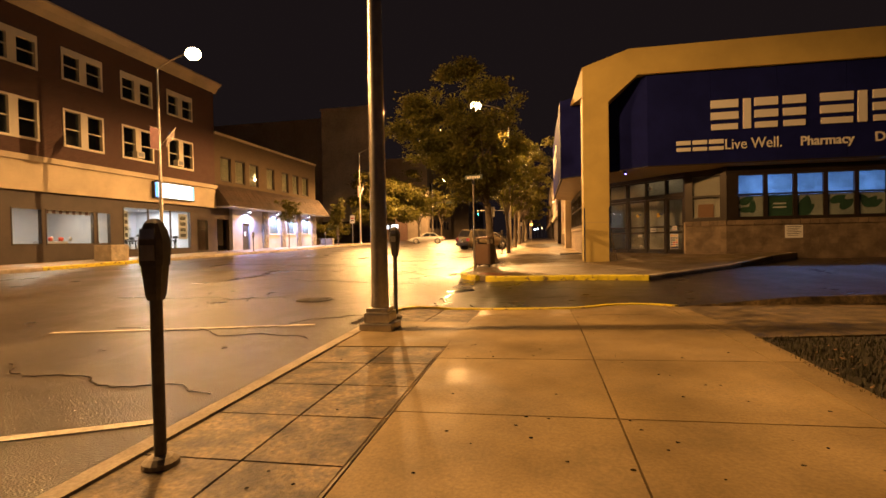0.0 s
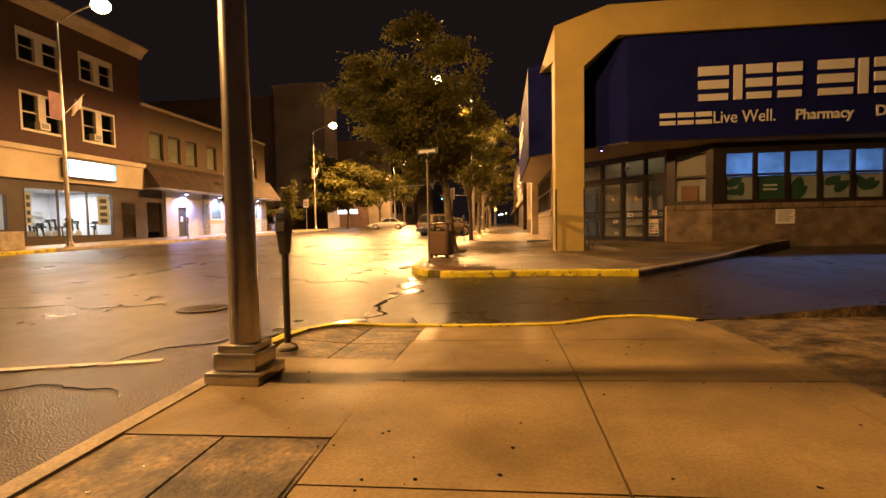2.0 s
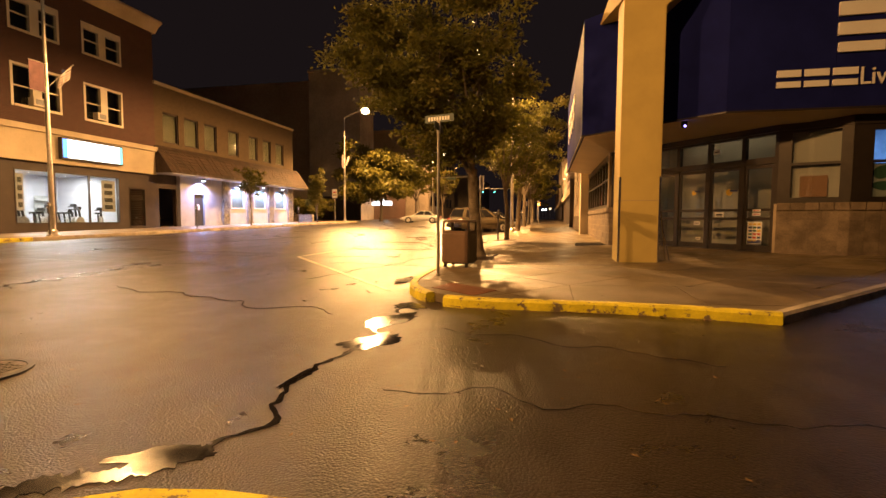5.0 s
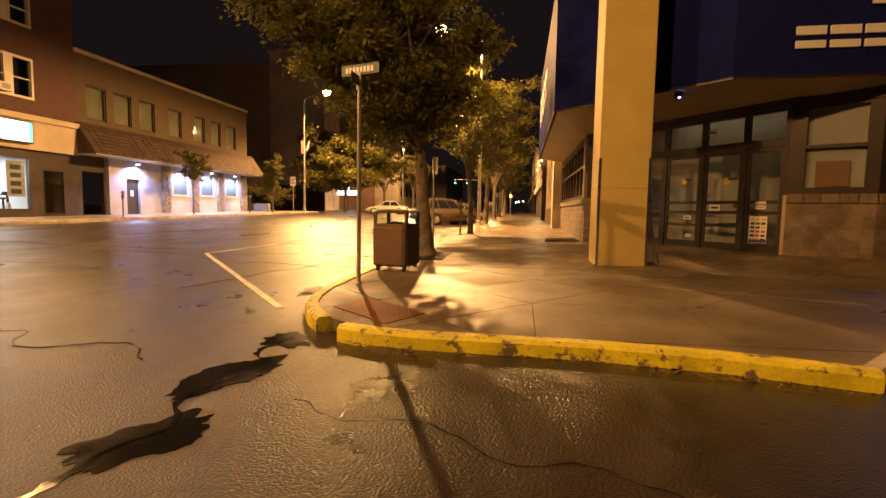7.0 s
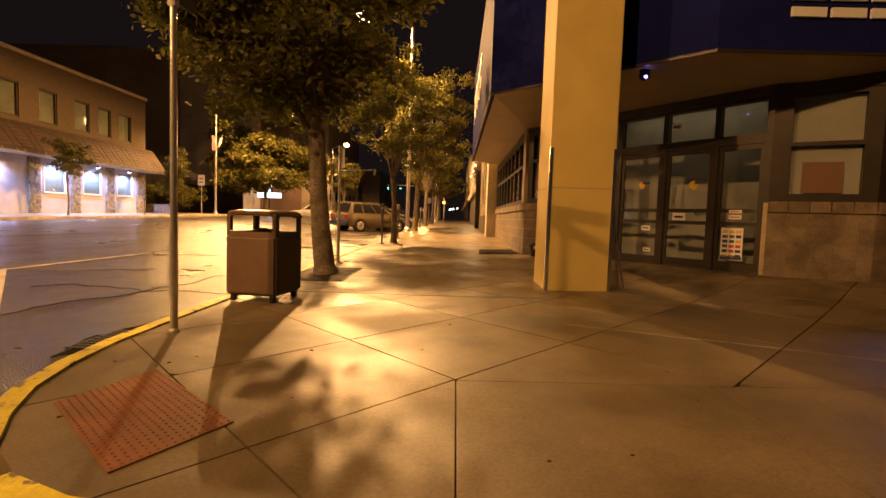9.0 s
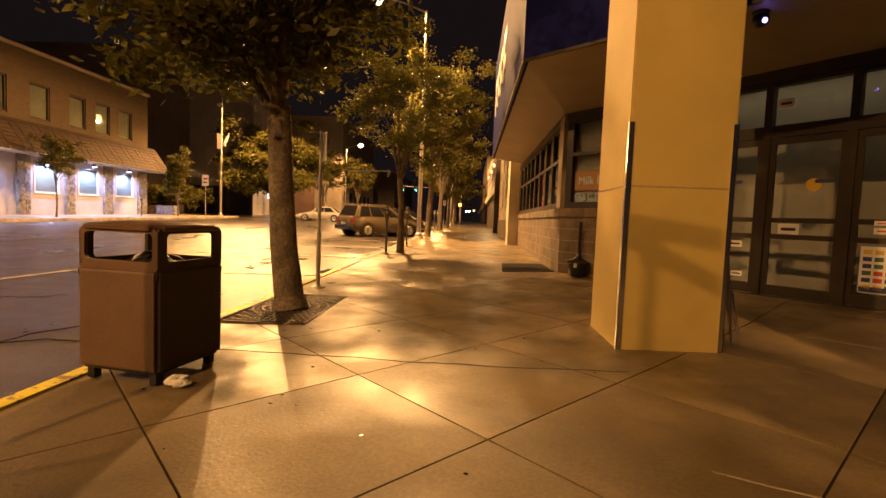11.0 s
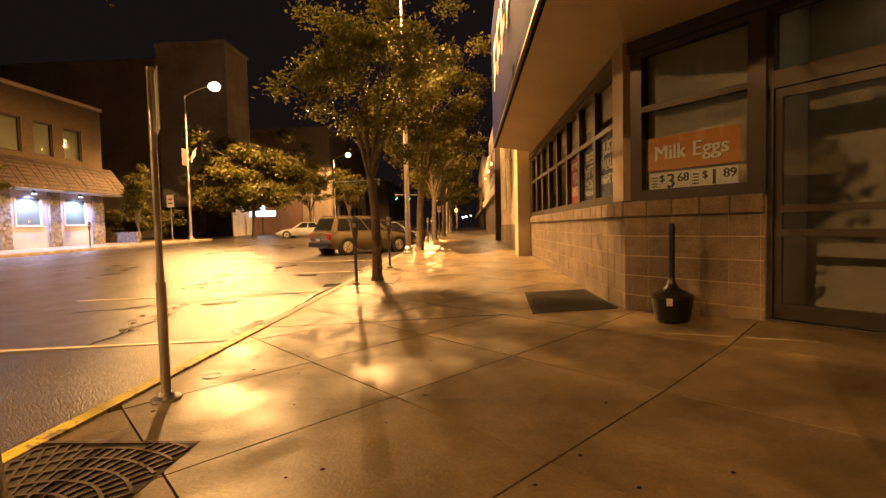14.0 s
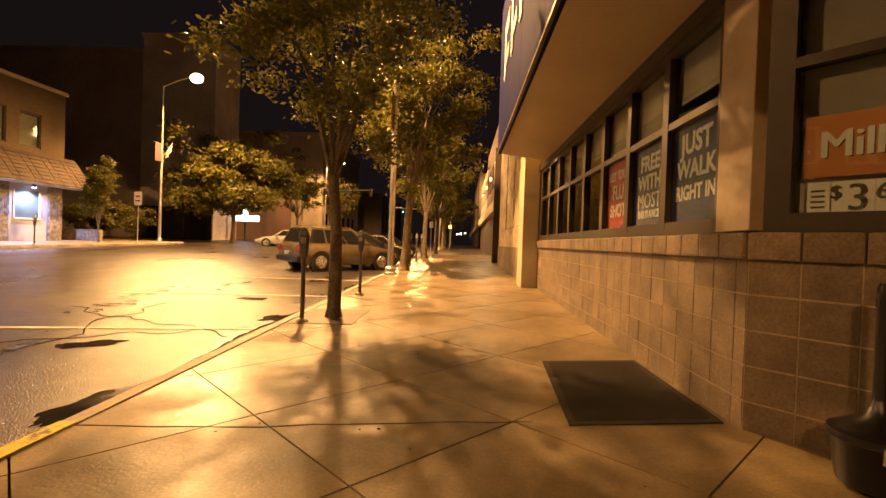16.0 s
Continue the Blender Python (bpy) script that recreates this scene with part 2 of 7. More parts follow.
def ball(bm, at, r, sx=1, sy=1, sz=1, n=12):
    bmesh.ops.create_uvsphere(bm, u_segments=n, v_segments=max(6, n // 2), radius=r, matrix=Matrix.Translation(at) @ Matrix.Diagonal((sx, sy, sz, 1)))
    return bm


def prism(bm, poly, lo, hi, m=None):
    """A straight prism over a plain polygon in x, y between two heights, laid by m."""
    m = m or Matrix.Identity(4)
    a = [bm.verts.new(m @ Vector((x, y, lo))) for x, y in poly]
    b = [bm.verts.new(m @ Vector((x, y, hi))) for x, y in poly]
    n = len(poly)
    bm.faces.new(a[::-1])
    bm.faces.new(b)
    for i in range(n):
        bm.faces.new((a[i], a[(i + 1) % n], b[(i + 1) % n], b[i]))
    return bm


def lathe(bm, profile, n=20, at=(0, 0, 0)):
    rings = [[bm.verts.new((at[0] + r * math.cos(2 * math.pi * k / n), at[1] + r * math.sin(2 * math.pi * k / n), at[2] + z)) for k in range(n)] for r, z in profile]
    for a, b in zip(rings, rings[1:]):
        for k in range(n):
            bm.faces.new((a[k], a[(k + 1) % n], b[(k + 1) % n], b[k]))
    bm.faces.new(rings[0][::-1])
    bm.faces.new(rings[-1])
    return bm


def part(name, bm, mat, parent=None, label="", smooth=False, m=None):
    me = bpy.data.meshes.new(name)
    bmesh.ops.recalc_face_normals(bm, faces=bm.faces[:])
    bm.to_mesh(me)
    bm.free()
    me.materials.append(mat)
    if smooth:
        for p in me.polygons:
            p.use_smooth = True
        me.set_sharp_from_angle(angle=radians(40))
    ob = new(name, me)
    if parent:
        ob.parent = parent
    if m is not None:
        ob.matrix_basis = m
    if label:
        ob["label"] = label
    return ob


def thing(name, label, category, m=None, group="", kind=""):
    ob = tagged(new(name), label, category, group, kind)
    if m is not None:
        ob.matrix_basis = m
    return ob


def B():
    return bmesh.new()


def wall_with_holes(bm, x0, x1, z0, z1, thick, holes, y=0.0):
    """A wall along x that faces -y, with rectangular holes (x0, x1, z0, z1) through it."""
    xs = sorted({x0, x1, *[v for h in holes for v in h[:2]]})
    zs = sorted({z0, z1, *[v for h in holes for v in h[2:]]})
    xs, zs = [v for v in xs if x0 <= v <= x1], [v for v in zs if z0 <= v <= z1]

    def solid(i, j):
        if not (0 <= i < len(xs) - 1 and 0 <= j < len(zs) - 1):
            return False
        cx, cz = (xs[i] + xs[i + 1]) / 2, (zs[j] + zs[j + 1]) / 2
        return not any(h[0] < cx < h[1] and h[2] < cz < h[3] for h in holes)

    memo = {}

    def v(i, j, k):
        if (i, j, k) not in memo:
            memo[i, j, k] = bm.verts.new((xs[i], y + thick * k, zs[j]))
        return memo[i, j, k]

    for i in range(len(xs) - 1):
        for j in range(len(zs) - 1):
            if not solid(i, j):
                continue
            bm.faces.new((v(i, j, 0), v(i + 1, j, 0), v(i + 1, j + 1, 0), v(i, j + 1, 0)))
            bm.faces.new((v(i, j, 1), v(i, j + 1, 1), v(i + 1, j + 1, 1), v(i + 1, j, 1)))
            if not solid(i - 1, j):
                bm.faces.new((v(i, j, 0), v(i, j + 1, 0), v(i, j + 1, 1), v(i, j, 1)))
            if not solid(i + 1, j):
                bm.faces.new((v(i + 1, j, 0), v(i + 1, j, 1), v(i + 1, j + 1, 1), v(i + 1, j + 1, 0)))
            if not solid(i, j - 1):
                bm.faces.new((v(i, j, 0), v(i, j, 1), v(i + 1, j, 1), v(i + 1, j, 0)))
            if not solid(i, j + 1):
                bm.faces.new((v(i, j + 1, 0), v(i + 1, j + 1, 0), v(i + 1, j + 1, 1), v(i, j + 1, 1)))
    return bm


def clip(poly, a, b, c):
    """The part of a polygon where a*x + b*y <= c."""
    out = []
    for p, q in zip(poly, poly[1:] + poly[:1]):
        dp, dq = a * p[0] + b * p[1] - c, a * q[0] + b * q[1] - c
        if dp <= 0:
            out.append(p)
        if dp * dq < 0:
            f = dp / (dp - dq)
            out.append((p[0] + f * (q[0] - p[0]), p[1] + f * (q[1] - p[1])))
    return out


def area(poly):
    return abs(sum(p[0] * q[1] - q[0] * p[1] for p, q in zip(poly, poly[1:] + poly[:1]))) / 2


def slab(poly, zf, thick, top=0.0):
    """A slab that follows the land, with a slightly rounded rim."""
    bm = B()
    a = [bm.verts.new((x, y, zf(x, y) + top)) for x, y in poly]
    b = [bm.verts.new((x, y, zf(x, y) + top - thick)) for x, y in poly]
    bm.faces.new(a)
    bm.faces.new(b[::-1])
    n = len(poly)
    for i in range(n):
        bm.faces.new((a[i], b[i], b[(i + 1) % n], a[(i + 1) % n]))
    return bm


def tiles(region, du, dv, u0, v0, gap, angle=0.0, us_lines=None, vs_lines=None):
    """A region cut into tiles on a grid turned by angle: a list of polygons."""
    c, s = math.cos(radians(angle)), math.sin(radians(angle))
    us = [x * c + y * s for x, y in region]
    vs = [-x * s + y * c for x, y in region]
    made = []
    ul = us_lines or [u0 + i * du for i in range(math.floor((min(us) - u0) / du), math.ceil((max(us) - u0) / du) + 1)]
    vl = vs_lines or [v0 + j * dv for j in range(math.floor((min(vs) - v0) / dv), math.ceil((max(vs) - v0) / dv) + 1)]
    for ua, ub in zip(ul, ul[1:]):
        for va, vb in zip(vl, vl[1:]):
            p = list(region)
            ua_, ub_, va_, vb_ = ua + gap, ub - gap, va + gap, vb - gap
            for a, b, k in ((c, s, ub_), (-c, -s, -ua_), (-s, c, vb_), (s, -c, -va_)):
                if len(p) >= 3:
                    p = clip(p, a, b, k)
            if len(p) >= 3 and area(p) > 0.02:
                made.append(p)
    return made


# ---- ground, road, pavements ----
def ground_sheet():
    bm = B()
    xs = [-3000, -400, -120, -60, -40, -20.8, -14, -8, -4, -2.65, 0, 3, 8, 14, 40, 120, 400, 3000]
    ys = [-3000, -400, -100, -30, -10, 0, 8, 20, 40, 60, 90, 140, 400, 3000]
    vs = [[bm.verts.new((x, y, road_z(x, y) - 0.02)) for x in xs] for y in ys]
    for r, q in zip(vs, vs[1:]):
        for i in range(len(xs) - 1):
            bm.faces.new((r[i], r[i + 1], q[i + 1], q[i]))
    return tagged(part("ground", bm, ASPHALT), "damp dark asphalt ground sheet", "ground", kind="structure")


ground_sheet()


# the near pavement's wavy front edge, from the street to the lot
WAVE = [(-2.66, 7.1), (-2.7, 7.55), (-2.66, 7.95), (-2.54, 8.28), (-2.34, 8.58), (-2.02, 8.87), (-1.65, 9.02), (-1.2, 9.02), (-0.8, 8.94), (-0.2, 8.93), (0.4, 8.95), (0.72, 9.04), (0.98, 9.2), (1.25, 9.35), (1.65, 9.41), (1.95, 9.37), (2.2, 9.26), (2.4, 9.1)]
NEAR = [(-2.47, -12.0), (2.4, -12.0)] + [(max(x + (0.16 if x < -2.5 else 0.1 if x < -2.0 else 0.0), -2.5), y - (0.04 if x < -2.5 else 0.12 if x < -2.0 else 0.157)) for x, y in WAVE[::-1][:-1]] + [(-2.47, 7.0)]
# the far pavement: kerb along the driveway, the corner round, the kerb north; the building's side east
CORNER = [(-1.95, 14.42), (-2.22, 14.78), (-2.45, 15.2), (-2.6, 15.7), (-2.69, 16.3), (-2.7, 17.2), (-2.7, 18.6), (-2.68, 20.4), (-2.66, 22.5), (KERB_X, 25.2)]
FRONT = [(2.80, 13.36), (1.85, 13.64), (0.9, 13.80), (0.0, 13.86), (-0.7, 13.90), (-1.2, 13.98), (-1.6, 14.14)]
FAR = [(9.2, 20.3), (9.2, 19.6), (7.5, 17.95), (2.86, 13.5), (1.88, 13.80), (0.9, 13.96), (0.0, 14.02), (-0.7, 14.06), (-1.15, 14.13), (-1.5, 14.28), (-1.82, 14.52), (-2.08, 14.87), (-2.30, 15.27), (-2.44, 15.75), (-2.53, 16.3), (-2.54, 17.2), (-2.54, 18.6), (-2.52, 20.4), (-2.50, 22.5), (-2.49, 24.7), (-2.49, 57.0), (2.3, 57.0), (2.3, 25.4), (5.9, 20.9), (7.1, 20.3)]


def kerb_run(name, line, inner, zf, mat, label, drop=0.30, lift=0.012):
    """A kerb of stones that follows a line, inner metres wide towards the left of its run."""
    holder = tagged(new(name), label, "kerb", kind="structure")
    pts = [Vector(p) for p in line]
    offs = []
    for i, p in enumerate(pts):
        d = (pts[min(i + 1, len(pts) - 1)] - pts[max(i - 1, 0)]).normalized()
        offs.append(p + Vector((-d.y, d.x)) * inner)
    for i in range(len(pts) - 1):
        bm = B()
        ring = []
        for p, q in ((pts[i], offs[i]), (pts[i + 1], offs[i + 1])):
            z = zf(q.x, q.y) + lift
            m = p.lerp(q, 0.22)
            ring.append([bm.verts.new((p.x, p.y, z - drop)), bm.verts.new((p.x, p.y, z - 0.035)), bm.verts.new((m.x, m.y, z)), bm.verts.new((q.x, q.y, z)), bm.verts.new((q.x, q.y, z - drop))])
        a, b = ring
        for k in range(5):
            bm.faces.new((a[k], a[(k + 1) % 5], b[(k + 1) % 5], b[k]))
        bm.faces.new(a[::-1])
        bm.faces.new(b)
        part("kerbstone", bm, mat, holder)
    return holder


kerb_run("kerb_near_street", [(KERB_X, -12 + 2.4 * k) for k in range(8)] + [(KERB_X, 7.0)], -0.18, walk_z, KERB_GREY, "worn grey concrete kerb along the near pavement")
kerb_run("kerb_driveway_near", WAVE, -0.16, walk_z, KERB_YELLOW, "wavy low kerb with worn yellow paint", lift=0.02)
kerb_run("kerb_driveway_far", FRONT, -0.165, walk_z, KERB_YELLOW, "chipped yellow painted kerb along the driveway", lift=0.02)
kerb_run("kerb_corner", CORNER, -0.16, walk_z, KERB_YELLOW, "yellow painted kerb round the street corner", lift=0.02)
kerb_run("kerb_street_far", [(KERB_X, 25.2 + 2.6 * k) for k in range(13)], -0.16, walk_z, KERB_GREY, "grey concrete kerb along the street")
kerb_run("kerb_lot_edge", [(9.2, 19.7), (7.5, 18.0), (5.9, 16.4), (4.3, 14.85), (2.86, 13.45)], -0.14, walk_z, KERB_GREY, "grey concrete edge between pavement and car park")
kerb_run("kerb_opposite", [(LEFT_X, 57.0 - 4 * k) for k in range(20)], -0.2, left_z, KERB_GREY, "grey concrete kerb on the opposite side")

bm = slab([(-40, -25), (LEFT_X - 0.2, -25), (LEFT_X - 0.2, 10), (LEFT_X - 0.2, 40), (LEFT_X - 0.2, 57), (-40, 57)], left_z, 0.3)
tagged(part("pavement_opposite", bm, CONCRETE), "pale concrete pavement on the opposite side", "pavement", kind="structure")
# car park and driveway, a darker and newer asphalt laid on the road
bm = slab([p for p in WAVE if p[0] > -1.5] + [(40, 12.1), (40, 20.3), (9.3, 20.3), (9.3, 19.7), (7.6, 18.05), (2.9, 13.5), (1.85, 13.75), (0, 13.95), (-1.2, 14.0), (-1.42, 13.3), (-1.5, 12.4), (-1.36, 11.3), (-1.48, 10.2), (-1.4, 9.5)], road_z, 0.1, 0.006)
tagged(part("driveway", bm, LOT_ASPHALT), "dark damp asphalt driveway into a car park", "driveway", kind="structure")
# side path and grass east of the near pavement
bm = slab([(2.42, 6.0), (3.9, 6.2), (40, 9.4), (40, 12), (5.4, 9.35), (4.4, 9.25), (3.4, 9.16), (2.42, 9.07)], walk_z, 0.2, -0.012)
tagged(part("side_path", bm, OLD_CONCRETE), "dark worn concrete side path", "pavement", kind="structure")
bm = slab([(2.42, -12), (40, -12), (40, 9.38), (3.9, 6.18), (2.42, 5.98)], walk_z, 0.2, -0.03)
tagged(part("grass_bed", bm, SOIL), "dark soil under thin grass", "lawn", kind="structure")


def grass():
    rnd = random.Random(4)
    verts, faces = [], []
    for _ in range(16000):
        x, y = 2.34 + 3.4 * rnd.random() ** 1.4, 1.2 + 4.9 * rnd.random()
        if y > 5.95 + 0.1 * (x - 2.4) or (x < 2.55 and rnd.random() < 0.5):
            continue
        z, h, a = walk_z(x, y) - 0.03, 0.025 + 0.05 * rnd.random(), rnd.random() * 6.28
        w, lean = 0.004 + 0.004 * rnd.random(), 0.05 * rnd.random()
        n = len(verts)
        verts += [(x - w * math.cos(a), y - w * math.sin(a), z), (x + w * math.cos(a), y + w * math.sin(a), z), (x + lean * math.sin(a), y - lean * math.cos(a), z + h)]
        faces.append((n, n + 1, n + 2))
    me = bpy.data.meshes.new("grass")
    me.from_pydata(verts, [], faces)
    me.materials.append(GRASS)
    tagged(new("grass", me), "short thin dark grass beside the pavement", "grass", kind="stuff")


grass()


# ---- the drugstore ----
store = thing("drugstore_building", "blue and beige corner drugstore with a chamfered entrance", "building", kind="structure")
STREET = pose(2.2, 34.9, 0, 0, 0, -90)      # the wall along the street; its x runs south
DIAG = pose(2.2, 25.4, 0, 0, 0, -51.95)     # the chamfered entrance wall
BEND = pose(5.77, 20.84, 0, 0, 0, -28.3)     # the short wall past the doors
SOUTH = pose(7.05, 20.15, 0, 0, 0, 0)       # the wall to the car park
LEDGE, HEAD, ROOF = 1.78, 3.62, 7.45


def glazing(name, m, holes, y, mat, mid, label, frame_w=0.07, depth=0.1, skip_mid=False):
    """Windows in a wall: for each a dark frame with bars, and panes above and below the bar."""
    for x0, x1, z0, z1 in holes:
        bm = B()
        w = frame_w / 2
        box(bm, x0, x0 + w * 2, y, y + depth, z0, z1)
        box(bm, x1 - w * 2, x1, y, y + depth, z0, z1)
        box(bm, x0 + 2 * w, x1 - 2 * w, y + 0.004, y + depth, z0, z0 + 2 * w)
        box(bm, x0 + 2 * w, x1 - 2 * w, y + 0.004, y + depth, z1 - 2 * w, z1)
        levels = [z0, z1]
        if mid:
            box(bm, x0 + 2 * w, x1 - 2 * w, y + 0.004, y + depth, mid - w, mid + w)
            levels = [z0, mid, z1]
        f = part(name, bm, BRONZE, store, label, m=m)
        for a, b in zip(levels, levels[1:]):
            bm = box(B(), x0 + 2 * w, x1 - 2 * w, y + depth * 0.55, y + depth * 0.55 + 0.008, a + w, b - w)
            p = part("pane", bm, mat, f)
            p.visible_shadow = False


street_holes = [(0.35 + 1.09 * k, 0.35 + 1.09 * (k + 1), LEDGE + 0.06, HEAD) for k in range(8)]
diag_milk, bend_win = (0.16, 1.5, LEDGE + 0.06, HEAD), (0.2, 1.30, LEDGE + 0.06, HEAD)
diag_door = (1.6, 5.72, 0.2, HEAD)
south_holes = [(0.35 + 1.0 * k, 1.35 + 1.0 * k, LEDGE + 0.06, 3.55) for k in range(9)]


def drugstore_walls():
    for name, m, length, holes in (("street_wall", STREET, 9.5, street_holes), ("entrance_wall", DIAG, 5.79, [diag_milk, diag_door]), ("bend_wall", BEND, 1.45, [bend_win]), ("car_park_wall", SOUTH, 20.0, south_holes)):
        cut = [(a, b, c - (0.0 if c > 1 else 0.6), d) for a, b, c, d in holes]
        wall = part(name, wall_with_holes(B(), 0, length, -0.3, LEDGE - 0.02, 0.3, [h for h in cut if h[2] < 1]), MORTAR if name in ("street_wall", "entrance_wall") else BLOCK, store, m=m)
        part("clad_pier", wall_with_holes(B(), 0, length, LEDGE - 0.02, 3.95, 0.3, [(a, b, max(c, LEDGE - 0.02), d) for a, b, c, d in cut]), BRONZE, wall)
        # the ledge course
        runs = [(0, length)] if name != "entrance_wall" else [(0.0, 1.6)]
        for a, b in runs:
            n = max(1, round((b - a) / 0.312))
            for k in range(n):
                bm = box(B(), a + (b - a) * k / n + 0.004, a + (b - a) * (k + 1) / n - 0.004, -0.05, 0.05, LEDGE - 0.19, LEDGE, 0.022)
                part("cap_block", bm, BLOCK, wall)
        # split blocks, in running courses
        half, high = 0.312, 0.25
        for a, b in runs:
            for row in range(6):
                z1 = LEDGE - 0.19 - row * high
                x = a
                if name == "car_park_wall" and x > 6:
                    continue
                while x < b:
                    x0, x1 = max(x, a) + 0.005, min(x + half, b) - 0.005
                    if x1 - x0 > 0.03 and not (name == "car_park_wall" and x > 7.5):
                        bm = box(B(), x0, x1, -0.004 - 0.004 * random.random(), 0.02, z1 - high + 0.009, z1 - 0.003)
                        part("block", bm, BLOCK, wall)
                    x += half
        if name == "car_park_wall":
            part("block_facing", box(B(), 7.5, length, -0.012, 0.0, 0.1, LEDGE - 0.195), BLOCK, wall)
        # the dark head above the openings
        part("head_beam", box(B(), 0.0, length, -0.03, 0.0, HEAD, 3.8), BRONZE, wall)


drugstore_walls()
glazing("street_window", STREET, street_holes, 0.0, DARK_GLASS, 2.86, "dark bronze shop window with a middle bar")
glazing("entrance_window", BEND, [bend_win], 0.0, DARK_GLASS, 2.75, "dark bronze window past the doors")
glazing("entrance_window", DIAG, [diag_milk], 0.0, DARK_GLASS, 2.9, "dark bronze window beside the entrance")
glazing("car_park_window", SOUTH, south_holes, 0.0, DARK_GLASS, 2.75, "dark bronze window lit blue from inside")


TAN_METAL = material("tan_painted_metal", (0.30, 0.225, 0.14), 0.5, grain=20, vary=0.06, stain=1.5, stains=0.2, bump=0.05)
part("corner_post", box(B(), 9.12, 9.56, -0.045, 0.25, LEDGE + 0.01, 3.79, 0.008), TAN_METAL, store, "tan metal post at the corner of the windows", m=STREET)


def soffit_and_fascia():
    # the line of the blue fascia, west then the chamfer then south
    line = [(0.98, 34.1), (0.98, 22.55), (4.14, 19.71), (22.0, 19.71)]
    bm = B()
    inner = [(2.25, 34.1), (2.25, 25.45), (6.4, 20.6), (22.0, 20.25)]
    lo = [bm.verts.new((x, y, 3.95)) for x, y in line], [bm.verts.new((x, y, 3.76)) for x, y in inner]
    hi = [bm.verts.new((x, y, 4.05)) for x, y in line], [bm.verts.new((x, y, 4.05)) for x, y in inner]
    for a, b in (lo, hi):
        for k in range(3):
            bm.faces.new((a[k], a[k + 1], b[k + 1], b[k]))
    part("soffit", bm, SOFFIT, store, "pale metal soffit")
    # the panels
    for (ax, ay), (bx, by) in zip(line, line[1:]):
        d = Vector((bx - ax, by - ay))
        n = max(1, round(d.length / 2.2))
        m = pose(ax, ay, 0, 0, 0, math.degrees(math.atan2(d.y, d.x)))
        for k in range(n):
            bm = box(B(), d.length * k / n + 0.004, d.length * (k + 1) / n - 0.004, 0.0, 0.09, 3.93, ROOF, 0.006)
            part("fascia_panel", bm, BLUE, store, m=m)
        part("fascia_lip", box(B(), 0.0, d.length, -0.012, 0.03, 3.90, 3.945), BRONZE, store, m=m)
    part("roof", prism(B(), [(1.1, 34.0), (1.1, 22.65), (4.2, 19.9), (22, 19.9), (22, 34)], 7.2, 7.3), DARK_WALL, store)
    part("north_wall", box(B(), 1.12, 22, 33.75, 34.0, 4.0, 7.2), BEIGE, store)
    part("east_wall", box(B(), 21.7, 22, 20.2, 34.0, 0.0, 7.2), BEIGE, store)
    # soffit joints
    for y in (25.2, 28.1, 31.0):
        part("soffit_joint", box(B(), 1.0, 2.15, y, y + 0.012, 3.952, 3.965), BRONZE, store)


soffit_and_fascia()


def portal():
    """The beige portal: a thick column, a chamfered shoulder and the beam over the sign."""
    up = Matrix(((1, 0, 0, 0), (0, 0, -1, 0), (0, 1, 0, 0), (0, 0, 0, 1)))
    outer = [(1.72, 0.1), (1.72, 7.89), (3.46, 8.46), (22.0, 8.40), (22.0, 7.30), (3.78, 7.44), (2.69, 6.48), (2.69, 0.1)]
    bm = prism(B(), outer, -20.55, -19.55, up)
    bmesh.ops.recalc_face_normals(bm, faces=bm.faces[:])
    bmesh.ops.bevel(bm, geom=[e for e in bm.edges if e.calc_length() > 0.5], offset=0.015, segments=2, affect="EDGES")
    p = part("portal", bm, BEIGE, store, "beige rendered portal column and beam")
    # the return of the beam towards the street front
    bm = B()
    v = [bm.verts.new(c) for c in ((1.715, 19.56, 7.88), (1.715, 19.56, 6.75), (1.40, 22.1, 7.1), (2.3, 19.6, 7.9), (2.3, 19.6, 6.75), (2.3, 22.1, 7.1))]
    for f in ((0, 1, 2), (3, 5, 4), (0, 2, 5, 3), (1, 4, 5, 2), (0, 3, 4, 1)):
        bm.faces.new([v[i] for i in f])
    part("portal_return", bm, BEIGE, store)
    # render joint and polished corner guards
    part("render_joint", box(B(), 1.716, 2.694, 19.546, 20.554, 1.805, 1.818), MORTAR, p)
    for x, y in ((1.72, 19.55), (2.69, 19.55)):
        sx, sy = (1 if x < 2 else -1), (1 if y < 20 else -1)
        bm = B()
        box(bm, x - 0.006 * sx, x + 0.04 * sx, y - 0.008 * sy, y - 0.002 * sy, walk_z(x, y), 2.4)
        box(bm, x - 0.008 * sx, x - 0.002 * sx, y - 0.008 * sy, y + 0.04 * sy, walk_z(x, y), 2.4)
        part("corner_guard", bm, CHROME, p, "polished steel corner guard")


portal()

# ---- the opposite side ----
WINDOW_WHITE = material("white_window_wood", (0.66, 0.60, 0.50), 0.6, vary=0.06, stains=0.1, bump=0)
# near-black colour that stands for the darkness of unlit rooms behind glass
ROOM_DARKNESS = material("dark_room", (0.035, 0.032, 0.03), 0.9, stains=0.4, stain=0.6)
PALE_CURTAIN = material("pale_curtain", (0.45, 0.38, 0.26), 0.9, grain=14, vary=0.2, stain=1.0, stains=0.2)
WHITE_RENDER = material("white_render", (0.36, 0.36, 0.42), 0.8, grain=60, vary=0.06, stains=0.12)
STONE = material("grey_stone", (0.22, 0.20, 0.18), 0.85, grain=6, vary=0.5, stain=4, stains=0.4, bump=0.8)
SHINGLE = material("brown_shingle", (0.062, 0.037, 0.022), 0.75, grain=20, vary=0.25, stain=1.5, stains=0.3, piece=0.2)
